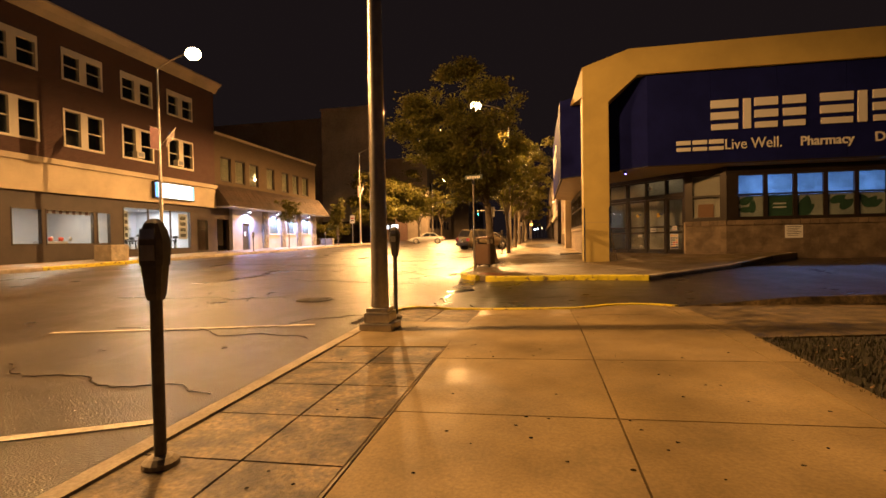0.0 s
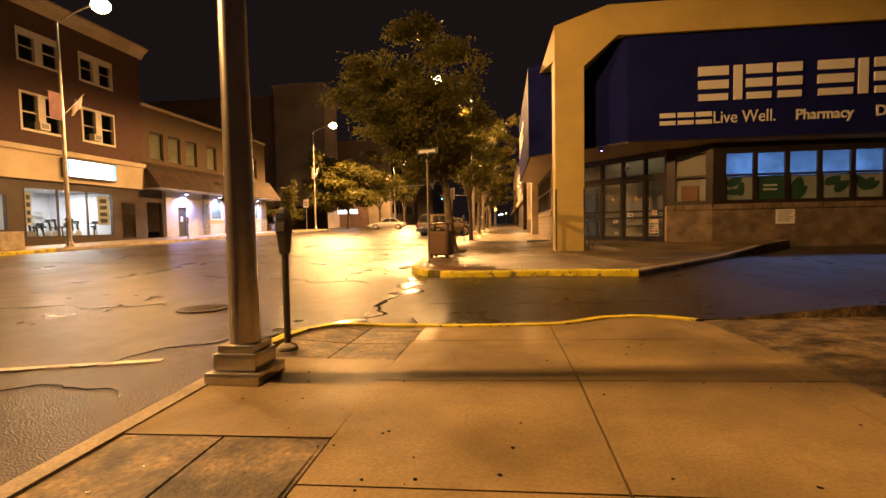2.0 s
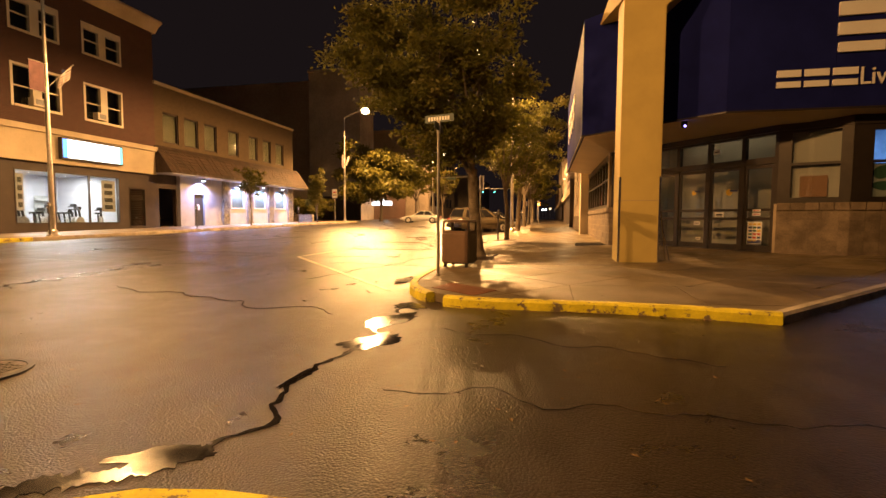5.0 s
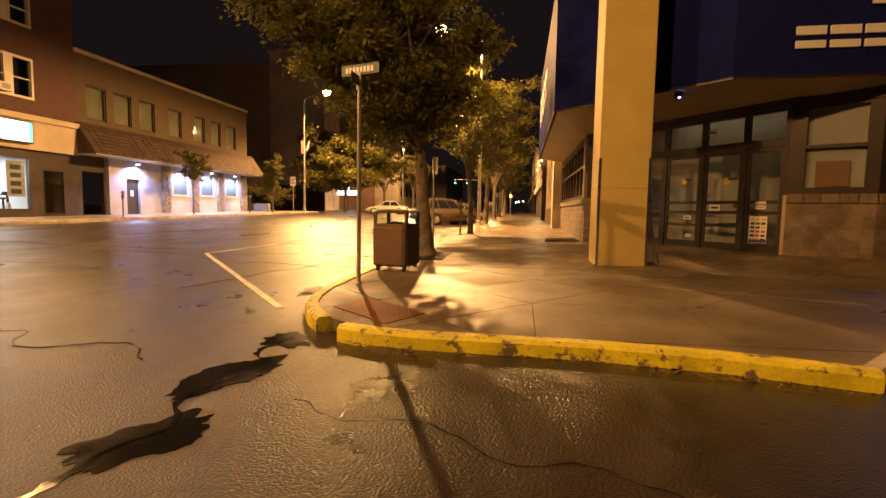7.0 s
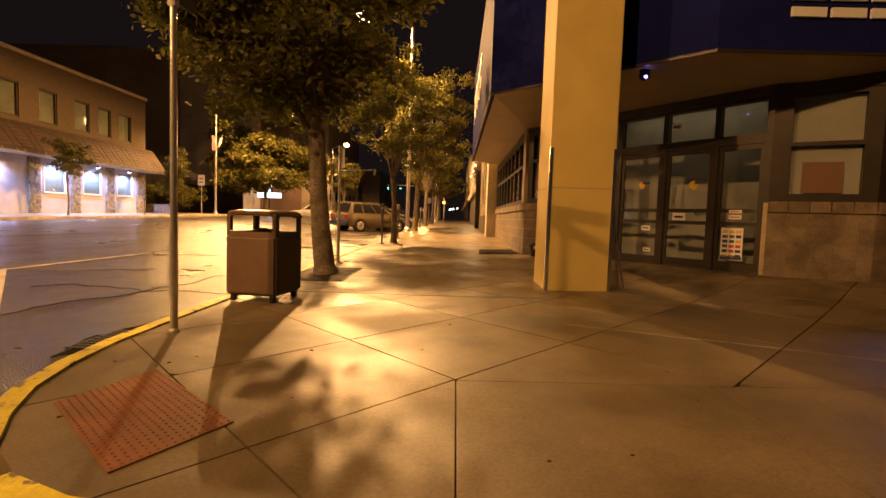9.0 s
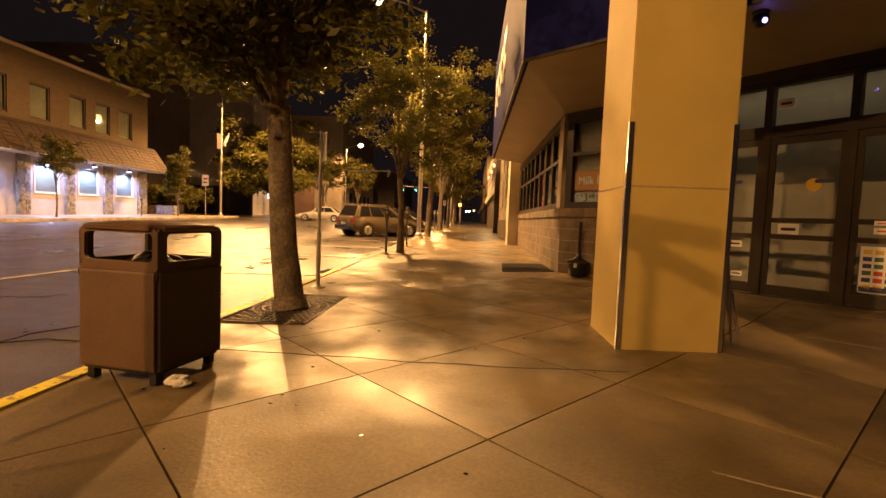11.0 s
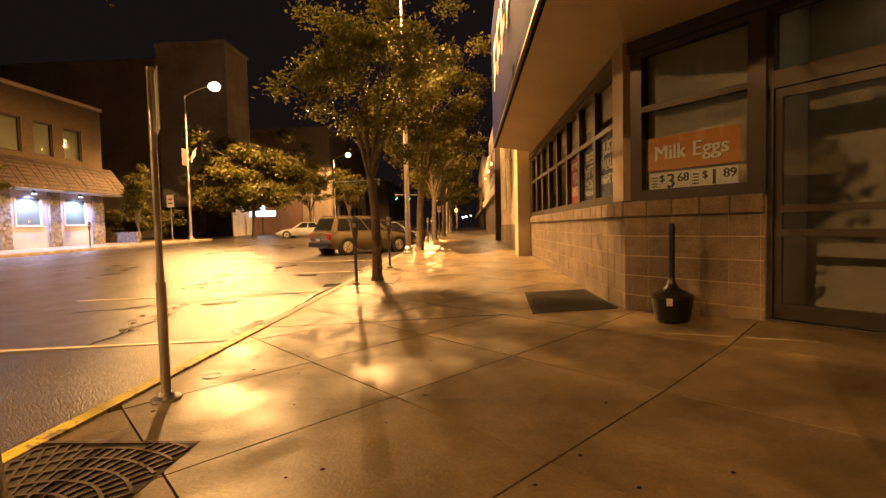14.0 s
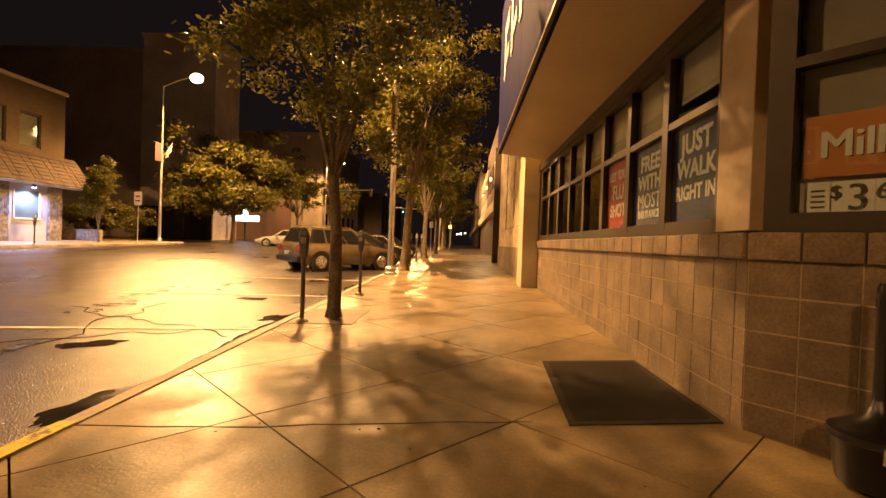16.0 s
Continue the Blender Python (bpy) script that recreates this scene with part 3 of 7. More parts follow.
SHOP_FRONT = material("dark_shop_front", (0.036, 0.022, 0.016), 0.6, vary=0.15, stains=0.3)


def brick_building():
    top = thing("brick_building", "three-storey red brick building with shops below", "building")
    M = pose(-25.5, 0, 0, 0, 0, 90)
    units = [(10.3 + 3.76 * k, 12.8 + 3.76 * k) for k in range(-2, 6)]
    holes = [(a, b, z0, z1) for a, b in units for z0, z1 in ((10.42, 12.2), (6.75, 8.87))]
    part("wall", wall_with_holes(B(), -2.0, 34.0, 5.9, 13.6, 0.35, holes), RED_BRICK, top, m=M)
    bm = B()
    prism(bm, [(-0.62, 14.05), (-0.62, 13.92), (-0.3, 13.7), (-0.06, 13.35), (0.35, 13.35), (0.35, 14.1)], -2.2, 34.25, M @ Matrix(((0, 0, 1, 0), (1, 0, 0, 0), (0, 1, 0, 0), (0, 0, 0, 1))))
    part("cornice", bm, CREAM, top, "cream moulded cornice")
    bm = B()
    box(bm, -2.0, 34.0, -0.10, 0.25, 4.15, 5.65)
    box(bm, -2.0, 34.0, -0.24, 0.25, 5.65, 5.95, 0.03)
    part("band", bm, CREAM, top, "cream sign band over the shops", m=M)
    part("back", box(B(), -2, 34, 6.0, 6.3, 0, 13.6), RED_BRICK, top, m=M)
    part("end_wall", box(B(), 33.7, 34.0, 0.4, 6.0, 0, 13.6), RED_BRICK, top, m=M)
    part("roof", box(B(), -2, 33.7, 0.35, 6.0, 13.3, 13.5), DARK_WALL, top, m=M)
    for a, b in units:
        for z0, z1 in ((10.42, 12.2), (6.75, 8.87)):
            f, c = B(), (a + b) / 2
            box(f, a, a + 0.12, -0.03, 0.2, z0, z1)
            box(f, b - 0.12, b, -0.03, 0.2, z0, z1)
            box(f, a + 0.12, b - 0.12, -0.028, 0.2, z1 - 0.34 if z0 > 9 else z1 - 0.12, z1)
            box(f, a + 0.12, b - 0.12, -0.05, 0.2, z0, z0 + 0.12)
            box(f, c - 0.22, c + 0.22, -0.026, 0.2, z0 + 0.12, z1 - 0.12)
            box(f, a + 0.12, c - 0.22, 0.05, 0.12, (z0 + z1) / 2 - 0.06, (z0 + z1) / 2)
            box(f, c + 0.22, b - 0.12, 0.05, 0.12, (z0 + z1) / 2 - 0.06, (z0 + z1) / 2)
            w = part("window", f, WINDOW_WHITE, top, "white painted double sash window", m=M)
            for p, q in ((a + 0.12, c - 0.22), (c + 0.22, b - 0.12)):
                part("pane", box(B(), p, q, 0.13, 0.14, z0 + 0.12, z1 - 0.12), DARK_GLASS, w)
            part("dark_room", box(B(), a + 0.02, b - 0.02, 0.55, 0.6, z0, z1), ROOM_DARKNESS, w)
    # shop fronts
    shops = [(25.4, 31.3, 0.95, 3.75), (18.9, 20.4, 1.35, 3.3), (20.6, 23.4, 1.35, 3.3), (23.6, 24.5, 1.35, 3.3), (32.0, 33.2, 0.7, 3.2), (8.0, 12.5, 1.2, 3.4), (13.0, 17.5, 1.2, 3.4)]
    part("shop_wall", wall_with_holes(B(), -2, 34, 0.0, 4.15, 0.25, shops, 0.15), SHOP_FRONT, top, m=M)
    for a, b, z0, z1 in shops:
        n = max(1, round((b - a) / 1.9))
        f = B()
        box(f, a, b, 0.12, 0.22, z0, z0 + 0.08)
        box(f, a, b, 0.12, 0.22, z1 - 0.08, z1)
        for k in range(n + 1):
            x = a + (b - a) * k / n
            box(f, max(a, x - 0.04), min(b, x + 0.04), 0.124, 0.22, z0 + 0.08, z1 - 0.08)
        w = part("shop_window", f, BRONZE, top, m=M)
        part("pane", box(B(), a + 0.04, b - 0.04, 0.17, 0.18, z0 + 0.08, z1 - 0.08), CLEAR_GLASS, w).visible_shadow = False
    part("shop_floor", box(B(), -2, 33.7, 0.4, 6.0, 0.45, 0.72), CREAM, top, m=M)
    part("shop_ceiling", box(B(), -2, 33.7, 0.4, 6.0, 3.85, 3.95), WHITE_RENDER, top, m=M)
    part("shop_partition", box(B(), 24.6, 24.8, 0.4, 6.0, 0.7, 3.85), WHITE_RENDER, top, m=M)
    part("shop_partition", box(B(), 31.6, 31.8, 0.4, 6.0, 0.7, 3.85), WHITE_RENDER, top, m=M)
    part("shop_partition", box(B(), 18.2, 18.4, 0.4, 6.0, 0.7, 3.85), WHITE_RENDER, top, m=M)
    part("shop_back_wall", box(B(), -2, 33.7, 5.2, 5.4, 0.7, 3.85), WHITE_RENDER, top, m=M)
    return top


brick_building()
panel_light("shop_ceiling_light", (-28.2, 28.3, 3.8), (-28.2, 28.3, 0), 1.6, 5.0, 800, (1.0, 0.93, 0.84))
panel_light("display_light", (-27.6, 21.6, 3.8), (-27.6, 21.6, 0), 1.0, 3.0, 300, (1.0, 0.80, 0.58))


def tan_building():
    top = thing("tan_building", "two-storey tan brick building with a shingled canopy", "building")
    M = pose(-25.5, 0, 0, 0, 0, 90)
    wins = [(34.7, 36.1), (36.65, 38.05), (38.7, 40.1), (41.45, 42.8), (44.2, 45.5), (46.3, 47.6), (48.4, 49.8)]
    holes = [(a, b, 6.4, 8.45) for a, b in wins]
    part("wall", wall_with_holes(B(), 34.0, 51.5, 5.9, 10.1, 0.35, holes), TAN_BRICK, top, m=M)
    part("coping", box(B(), 33.95, 51.6, -0.12, 0.45, 10.1, 10.32, 0.02), CREAM, top, "pale metal coping", m=M)
    part("end_wall", box(B(), 51.2, 51.5, 0.35, 12, 0, 10.1), TAN_BRICK, top, m=M)
    part("roof", box(B(), 34, 51.2, 0.35, 12, 9.6, 9.8), DARK_WALL, top, m=M)
    for a, b in wins:
        f = B()
        box(f, a, a + 0.07, 0.08, 0.2, 6.4, 8.45)
        box(f, b - 0.07, b, 0.08, 0.2, 6.4, 8.45)
        box(f, a + 0.07, b - 0.07, 0.08, 0.2, 6.4, 6.5)
        box(f, a + 0.07, b - 0.07, 0.08, 0.2, 8.35, 8.45)
        w = part("window", f, SHOP_FRONT, top, "tall window with pale curtains", m=M)
        part("pane", box(B(), a + 0.07, b - 0.07, 0.13, 0.14, 6.5, 8.35), DARK_GLASS, w)
        bm = B()
        for k in range(12):
            x = a + (b - a) * k / 12
            tube(bm, (x + 0.05, 0.3, 6.4), (x + 0.05, 0.3, 8.45), 0.075, n=8)
        part("curtain", bm, PALE_CURTAIN, w)
    # lower front: dark entry, white render, stone piers
    low = [(34.5, 36.0, 0.5, 3.3), (37.45, 38.55, 0.6, 3.05), (41.65, 43.4, 2.15, 3.75), (44.8, 46.55, 2.2, 3.8), (48.1, 49.9, 2.25, 3.85)]
    part("lower_wall", wall_with_holes(B(), 36.1, 51.2, 0.3, 4.6, 0.3, low[1:], 0.0), WHITE_RENDER, top, m=M)
    part("entry_wall", wall_with_holes(B(), 34.0, 36.1, 0.3, 4.6, 0.25, low[:1], 0.3), SHOP_FRONT, top, m=M)
    for a, b in ((40.55, 41.35), (43.75, 44.5), (46.95, 47.75), (50.35, 51.3)):
        rnd = random.Random(round(a * 7))
        z = 0.7
        pier = part("stone_pier", box(B(), a, b, -0.06, 0.0, 0.5, 4.5), STONE, top, "rough grey stone pier", m=M)
        while z < 4.3:
            h = 0.14 + 0.1 * rnd.random()
            cut = a + (b - a) * (0.3 + 0.4 * rnd.random())
            for p, q in ((a, cut), (cut, b)):
                part("stone", box(B(), p + 0.01, q - 0.01, -0.10 - 0.05 * rnd.random(), -0.03, z, z + h - 0.015), STONE, pier)
            z += h
    for a, b, z0, z1 in low[2:]:
        f = B()
        box(f, a, b, -0.06, 0.1, z0 - 0.1, z0, 0.01)
        box(f, a, a + 0.08, -0.03, 0.1, z0, z1)
        box(f, b - 0.08, b, -0.03, 0.1, z0, z1)
        w = part("ground_window", f, WINDOW_WHITE, top, "white framed window under a lamp", m=M)
        part("pane", box(B(), a + 0.08, b - 0.08, 0.05, 0.06, z0, z1), DARK_GLASS, w)
        part("blind", box(B(), a + 0.02, b - 0.02, 0.16, 0.2, z0, z1), material("roller_blind", (0.42, 0.44, 0.40), 0.8, stains=0.1), w)
    bm = box(B(), 37.5, 38.5, 0.12, 0.18, 0.62, 3.0)
    d = part("door", bm, DARK_STEEL, top, "dark metal door with a white notice", m=M)
    part("notice", box(B(), 37.85, 38.1, 0.10, 0.118, 1.9, 2.3), WHITE, d)
    part("door_handle", box(B(), 38.35, 38.4, 0.06, 0.118, 1.6, 1.75), CHROME, d)
    # shingled canopy
    rows, wide = 8, 40
    for r in range(rows):
        f0, f1 = r / rows, (r + 1.25) / rows
        bm = B()
        for k in range(wide):
            xa, xb = 33.9 + 18.4 * k / wide + 0.02, 33.9 + 18.4 * (k + 1) / wide - 0.01
            off = 0.02 * ((k * 7 + r * 3) % 3)
            ya, za = -1.35 + 1.35 * f0, 4.3 + 1.85 * f0
            yb, zb = -1.35 + 1.35 * min(f1, 1), 4.3 + 1.85 * min(f1, 1)
            v = [bm.verts.new(c) for c in ((xa, ya - 0.04 - off, za), (xb, ya - 0.04 - off, za), (xb, yb, zb), (xa, yb, zb), (xa, ya, za - 0.01), (xb, ya, za - 0.01))]
            bm.faces.new((v[0], v[1], v[2], v[3]))
            bm.faces.new((v[4], v[5], v[1], v[0]))
        part("shingle_course", bm, SHINGLE, top, m=M)
    part("canopy_soffit", box(B(), 33.9, 52.3, -1.33, 0.0, 4.22, 4.28), WHITE_RENDER, top, m=M)
    part("canopy_end", prism(B(), [(-1.35, 4.3), (0, 4.3), (0, 6.1)], 52.25, 52.3, M @ Matrix(((0, 0, 1, 0), (1, 0, 0, 0), (0, 1, 0, 0), (0, 0, 0, 1)))), SHINGLE, top)
    part("canopy_end", prism(B(), [(-1.35, 4.3), (0, 4.3), (0, 6.1)], 33.9, 33.95, M @ Matrix(((0, 0, 1, 0), (1, 0, 0, 0), (0, 1, 0, 0), (0, 0, 0, 1)))), SHINGLE, top)
    return top


tan_building()
LAMP_COOL = glow("cool_lamp_lens", (0.75, 0.85, 1.0), 12.0)
for yy in (38.0, 42.5, 45.7, 49.0):
    fx = thing("wall_lamp", "small cool white lamp under the canopy", "lamp", pose(-25.12, yy, 4.02), "canopy lamps")
    part("housing", lathe(B(), [(0.05, 0.2), (0.09, 0.12), (0.13, 0.02)], 12), DARK_STEEL, fx)
    part("lens", lathe(B(), [(0.12, -0.01), (0.12, 0.015)], 12), LAMP_COOL, fx)
    lamp_light("canopy_lamp_light", (-25.12, yy, 3.97), 1250, COOL, 0.06, 150, 0.6)


def plain_building(name, x0, x1, y0, y1, z1, mat, label, wins=()):
    top = thing(name, label, "building")
    part("wall", box(B(), x0, x1, y0, y1, -0.3, z1), mat, top)
    part("parapet", box(B(), x0 - 0.15, x1 + 0.15, y0 - 0.15, y1 + 0.15, z1, z1 + 0.35), mat, top)
    for (wx0, wx1, wy0, wy1, wz0, wz1) in wins:
        part("window", box(B(), wx0, wx1, wy0, wy1, wz0, wz1), ROOM_DARKNESS, top, "dark window")
    return top


plain_building("dark_building", -60, -33.6, 71, 85, 20.6, DARK_WALL, "long windowless dark masonry building")
plain_building("grey_block", -33.4, -25.7, 70, 75.2, 21.8, material("grey_render", (0.50, 0.44, 0.39), 0.9, grain=3, vary=0.15, stain=0.25, stains=0.3), "tall plain grey rendered building behind the street tree")
block = bpy.data.objects["grey_block"]
part("shop_base", box(B(), -33.5, -25.6, 69.75, 70.0, 0.0, 4.4), SHOP_FRONT, block, "dark shop front at street level")
for k in range(3):
    part("window", box(B(), -32.8 + 2.5 * k, -31.0 + 2.5 * k, 69.7, 69.75, 1.3, 3.4), ROOM_DARKNESS, block, "dark window")


# ---- street lamps ----
LENS = glow("sodium_lens", (1.0, 0.72, 0.36), 14.0)


def street_lamp(x, y, z, reach, top=11.4, radius=0.11, group="street lamps", watts=1.0, cone=176.0, blend=0.2, aim=(0, 0, -1)):
    """A round steel pole with an arm and a flat cobra head. reach: the arm's length along x."""
    s = 1 if reach > 0 else -1
    ob = thing("street_lamp", "tall galvanised street lamp with an orange sodium head", "street lamp", pose(x, y, z), group)
    bm = lathe(B(), [(radius * 2.3, 0.0), (radius * 2.3, 0.05), (radius * 1.7, 0.09), (radius * 1.6, 0.22), (radius * 1.15, 0.27), (radius, 0.3)], 20)
    if radius > 0.12:
        bm.free()
        bm = box(B(), -0.24, 0.24, -0.24, 0.24, -0.02, 0.09, 0.03)
        box(bm, -0.19, 0.19, -0.19, 0.19, 0.09, 0.24, 0.04)
        box(bm, -0.16, 0.16, -0.16, 0.16, 0.24, 0.30, 0.02)
    part("base", bm, STEEL, ob)
    part("pole", tube(B(), (0, 0, 0.29), (0, 0, top), radius, radius * 0.55, 16), STEEL, ob, smooth=True)
    bm = B()
    last = None
    for k in range(9):
        f = k / 8
        p = Vector((reach * f, 0, top - 0.1 + 0.75 * math.sin(f * 1.3)))
        if last is not None:
            tube(bm, last, p, 0.045, n=10)
        last = p
    part("arm", bm, STEEL, ob, smooth=True)
    bm = ball(B(), last + Vector((0.28 * s, 0, 0.02)), 0.2, 1.9, 0.85, 0.5, 16)
    head = part("lamp_head", bm, STEEL, ob, smooth=True)
    # lens well over life size: some of the lamp's bloom is built into its shape
    part("lens", ball(B(), last + Vector((0.3 * s, 0, -0.08)), 0.36, 1.25, 1.05, 0.95, 24), LENS, head, "glowing orange glass lens, enlarged for its bloom", smooth=True)
    at = (x + last.x + 0.3 * s, y, z + last.z - 0.56)
    lamp_light("street_lamp_light", at, STREET_WATTS * watts, SODIUM, 0.13, cone, blend, aim)
    return ob


street_lamp(-2.32, 38.5, walk_z(-2.3, 38.5), -2.3, 11.0, watts=3.0)
street_lamp(-21.4, 55.0, left_z(0, 55), 2.1, 11.1, watts=2.8, cone=158.0, blend=0.4, aim=(0.36, 0.0, -1))
street_lamp(-21.5, 23.9, left_z(0, 24), 2.1, 11.0, watts=0.6, cone=156.0, blend=0.6, aim=(0.45, 0.0, -1))
street_lamp(-2.265, 6.53, walk_z(-2.265, 6.53), -2.3, 11.0, 0.125, watts=0.62)
street_lamp(-21.5, 5.5, left_z(0, 5), 2.1, 11.0, watts=1.38, cone=156.0, blend=0.6, aim=(0.45, 0.0, -1))
street_lamp(-21.6, 96.0, road_z(-21.6, 96) - 0.02, 2.1, 11.6, watts=2.0)
street_lamp(-2.3, 72.0, road_z(-2.3, 72) - 0.02, -2.3, 11.0, watts=2.6)


# ---- trees ----
def tree(x, y, z, height, fork, crown, centre, trunk_r, lean=(0, 0), leaves=9000, leaf=0.075, seed=1, label="street tree with a leafy crown", lobes=(), tight=0.85):
    """A tapered trunk that forks into limbs, and a crown of leaf clumps with gaps. crown: radii; centre: the crown's middle over the base."""
    rnd = random.Random(seed)
    ob = thing("tree", label, "tree", pose(x, y, z), "street trees")
    bm = B()
    pts = [Vector((lean[0] * f + 0.03 * math.sin(5 * f + seed), lean[1] * f, fork * f)) for f in (0, 0.06, 0.3, 0.6, 1.0)]
    radii = [trunk_r * k for k in (1.45, 1.12, 1.0, 0.9, 0.85)]
    for a, b, r0, r1 in zip(pts, pts[1:], radii, radii[1:]):
        tube(bm, a, b, r0, r1, 14)
    part("trunk", bm, BARK, ob, smooth=True)
    bm = B()
    clumps = []
    c = Vector(centre)
    n_limbs = 9
    for k in range(n_limbs):
        a = 2 * math.pi * (k + rnd.random() * 0.6) / n_limbs
        up = rnd.uniform(-0.35, 0.95)
        far = math.sqrt(max(0.05, 1 - up * up)) * rnd.uniform(0.6, 0.85)
        tip = c + Vector((crown[0] * far * math.cos(a), crown[1] * far * math.sin(a), crown[2] * up * 0.8))
        start = pts[-1] - Vector((0, 0, rnd.random() * 0.25 * fork * 0.4))
        mid = start.lerp(tip, 0.5) + Vector((0, 0, 0.12 * height * rnd.random()))
        r = trunk_r * 0.4
        tube(bm, start, start.lerp(mid, 0.5) + Vector((0, 0, 0.05)), r, r * 0.8, 8)
        tube(bm, start.lerp(mid, 0.5) + Vector((0, 0, 0.05)), mid, r * 0.8, r * 0.55, 8)
        tube(bm, mid, tip, r * 0.55, r * 0.15, 6)
        for _ in range(5):
            s = mid.lerp(tip, rnd.random())
            e = s + Vector((rnd.gauss(0, 0.32) * crown[0], rnd.gauss(0, 0.32) * crown[1], rnd.gauss(0.12, 0.25) * crown[2]))
            tube(bm, s, e, r * 0.22, r * 0.06, 5)
            clumps.append(e)
        clumps.append(tip)
    part("branchwork", bm, BARK, ob, smooth=True)
    while len(clumps) < 78:
        p = Vector((rnd.gauss(0, 1), rnd.gauss(0, 1), rnd.gauss(0, 1))).normalized() * rnd.random() ** 0.4
        thin = 1 - 0.5 * max(0.0, p.z)
        p = Vector((p.x * thin, p.y * thin, p.z))
        lobe = 0.94 + 0.24 * math.sin(3.1 * math.atan2(p.y, p.x) + 2.3 * p.z + seed) * math.cos(2.7 * p.z + 0.6 * seed)
        clumps.append(c + Vector((p.x * crown[0], p.y * crown[1], p.z * crown[2])) * lobe)
    for at, wide in lobes:
        for _ in range(9):
            clumps.append(Vector(at) + Vector((rnd.gauss(0, wide), rnd.gauss(0, wide), rnd.gauss(0, wide * 0.6))))
    verts, faces = [], []
    spread = 0.088 * (crown[0] + crown[1] + crown[2]) / 3 * 1.35 * tight
    for _ in range(leaves):
        q = rnd.choice(clumps)
        p = q + Vector((rnd.gauss(0, spread), rnd.gauss(0, spread), rnd.gauss(0, spread * 0.62)))
        size = leaf * rnd.uniform(0.6, 1.35)
        u = Vector((rnd.gauss(0, 1), rnd.gauss(0, 1), rnd.gauss(-0.2, 0.6))).normalized()
        w = u.cross(Vector((rnd.gauss(0, 1), rnd.gauss(0, 1), rnd.gauss(0, 1)))).normalized()
        n = len(verts)
        verts += [tuple(p - u * size), tuple(p + w * size * 0.45), tuple(p + u * size), tuple(p - w * size * 0.45)]
        faces.append((n, n + 1, n + 2, n + 3))
    me = bpy.data.meshes.new("crown")
    me.from_pydata(verts, [], faces)
    me.materials.append(LEAF)
    cr = new("crown", me)
    cr.parent = ob
    cr["kind"] = "stuff"
    return ob


tree(-2.0, 20.95, walk_z(-2, 20.95), 8.7, 2.6, (1.65, 2.0, 3.1), (-0.95, 0.1, 5.7), 0.17, (-0.27, 0.1), 46000, 0.072, 3, "street tree with a thick leaning trunk and broad crown", (((-3.6, 0.0, 7.0), 0.3), ((-2.9, 0.2, 6.4), 0.35), ((-3.1, 0.1, 7.3), 0.3), ((-2.2, 0.0, 5.3), 0.4), ((-1.8, -0.3, 4.3), 0.4), ((-1.0, 0.2, 8.6), 0.25), ((-1.9, 0.0, 8.3), 0.25), ((0.2, 0.3, 7.6), 0.25), ((0.9, 0.2, 5.0), 0.3), ((0.5, 0.1, 3.8), 0.35), ((-1.2, -1.3, 4.6), 0.4), ((0.1, 1.4, 4.5), 0.4), ((-2.6, 0.8, 5.6), 0.35), ((-1.0, 0.0, 3.3), 0.35), ((-1.5, -0.5, 3.7), 0.35), ((-2.2, -0.6, 4.4), 0.4), ((-0.6, -0.9, 3.5), 0.35), ((-3.0, -0.4, 5.1), 0.4), ((-2.8, 0.5, 5.0), 0.4), ((-0.2, 0.6, 3.4), 0.35), ((-3.6, 0.0, 6.0), 0.35)), 0.8)
tree(-1.88, 29.75, walk_z(-1.9, 29.75), 6.6, 2.35, (1.75, 1.8, 2.0), (0.1, 0.1, 4.4), 0.105, (-0.12, 0.1), 17000, 0.05, 5, "young street tree with a slim trunk")
tree(-2.1, 40.4, walk_z(-2, 40.4), 9.8, 2.9, (2.3, 2.4, 3.2), (0.5, 0.3, 6.2), 0.16, (0.2, 0), 24000, 0.08, 7)
tree(-2.1, 50.5, walk_z(-2, 50.5), 9.0, 2.8, (2.4, 2.4, 2.9), (0.2, 0, 5.8), 0.15, (0, 0), 6000, 0.13, 9)
tree(-2.1, 62.0, road_z(-2, 62) - 0.02, 9.0, 2.8, (2.6, 2.6, 3.0), (0.4, 0, 5.8), 0.16, (0, 0), 5000, 0.15, 10)
tree(-20.5, 64.0, road_z(-20.5, 64) - 0.02, 12.0, 2.6, (5.0, 4.6, 3.6), (0, 0, 6.0), 0.2, (0, 0), 46000, 0.19, 11, "broad street tree lit yellow by the lamp", (((0.8, -3.2, 3.6), 0.9), ((-2.4, -3.0, 3.8), 0.9), ((2.8, -2.2, 3.9), 0.8), ((0, -3.6, 5.2), 0.9)))
for k, (x_, y_, h_) in enumerate([(-2.2, 78, 9.5), (-2.4, 90, 10), (-21.0, 82, 11), (-21.4, 104, 11.5), (-3.0, 106, 10)]):
    tree(x_, y_, road_z(x_, y_) - 0.02, h_, 2.8, (3.2, 3.2, h_ * 0.33), (0, 0, h_ * 0.62), 0.17, (0, 0), 5000, 0.2, 30 + k, "distant street tree glowing under the lamps")
tree(-22.4, 39.8, left_z(0, 39.8), 5.0, 1.8, (0.95, 0.95, 1.35), (0, 0, 3.4), 0.045, (0, 0), 2500, 0.09, 12, "thin sapling in front of the tan building")
tree(-22.4, 50.6, left_z(0, 50.6), 5.4, 0.9, (0.85, 0.85, 2.2), (0, 0, 3.1), 0.06, (0, 0), 5000, 0.1, 13, "narrow young tree past the tan building")
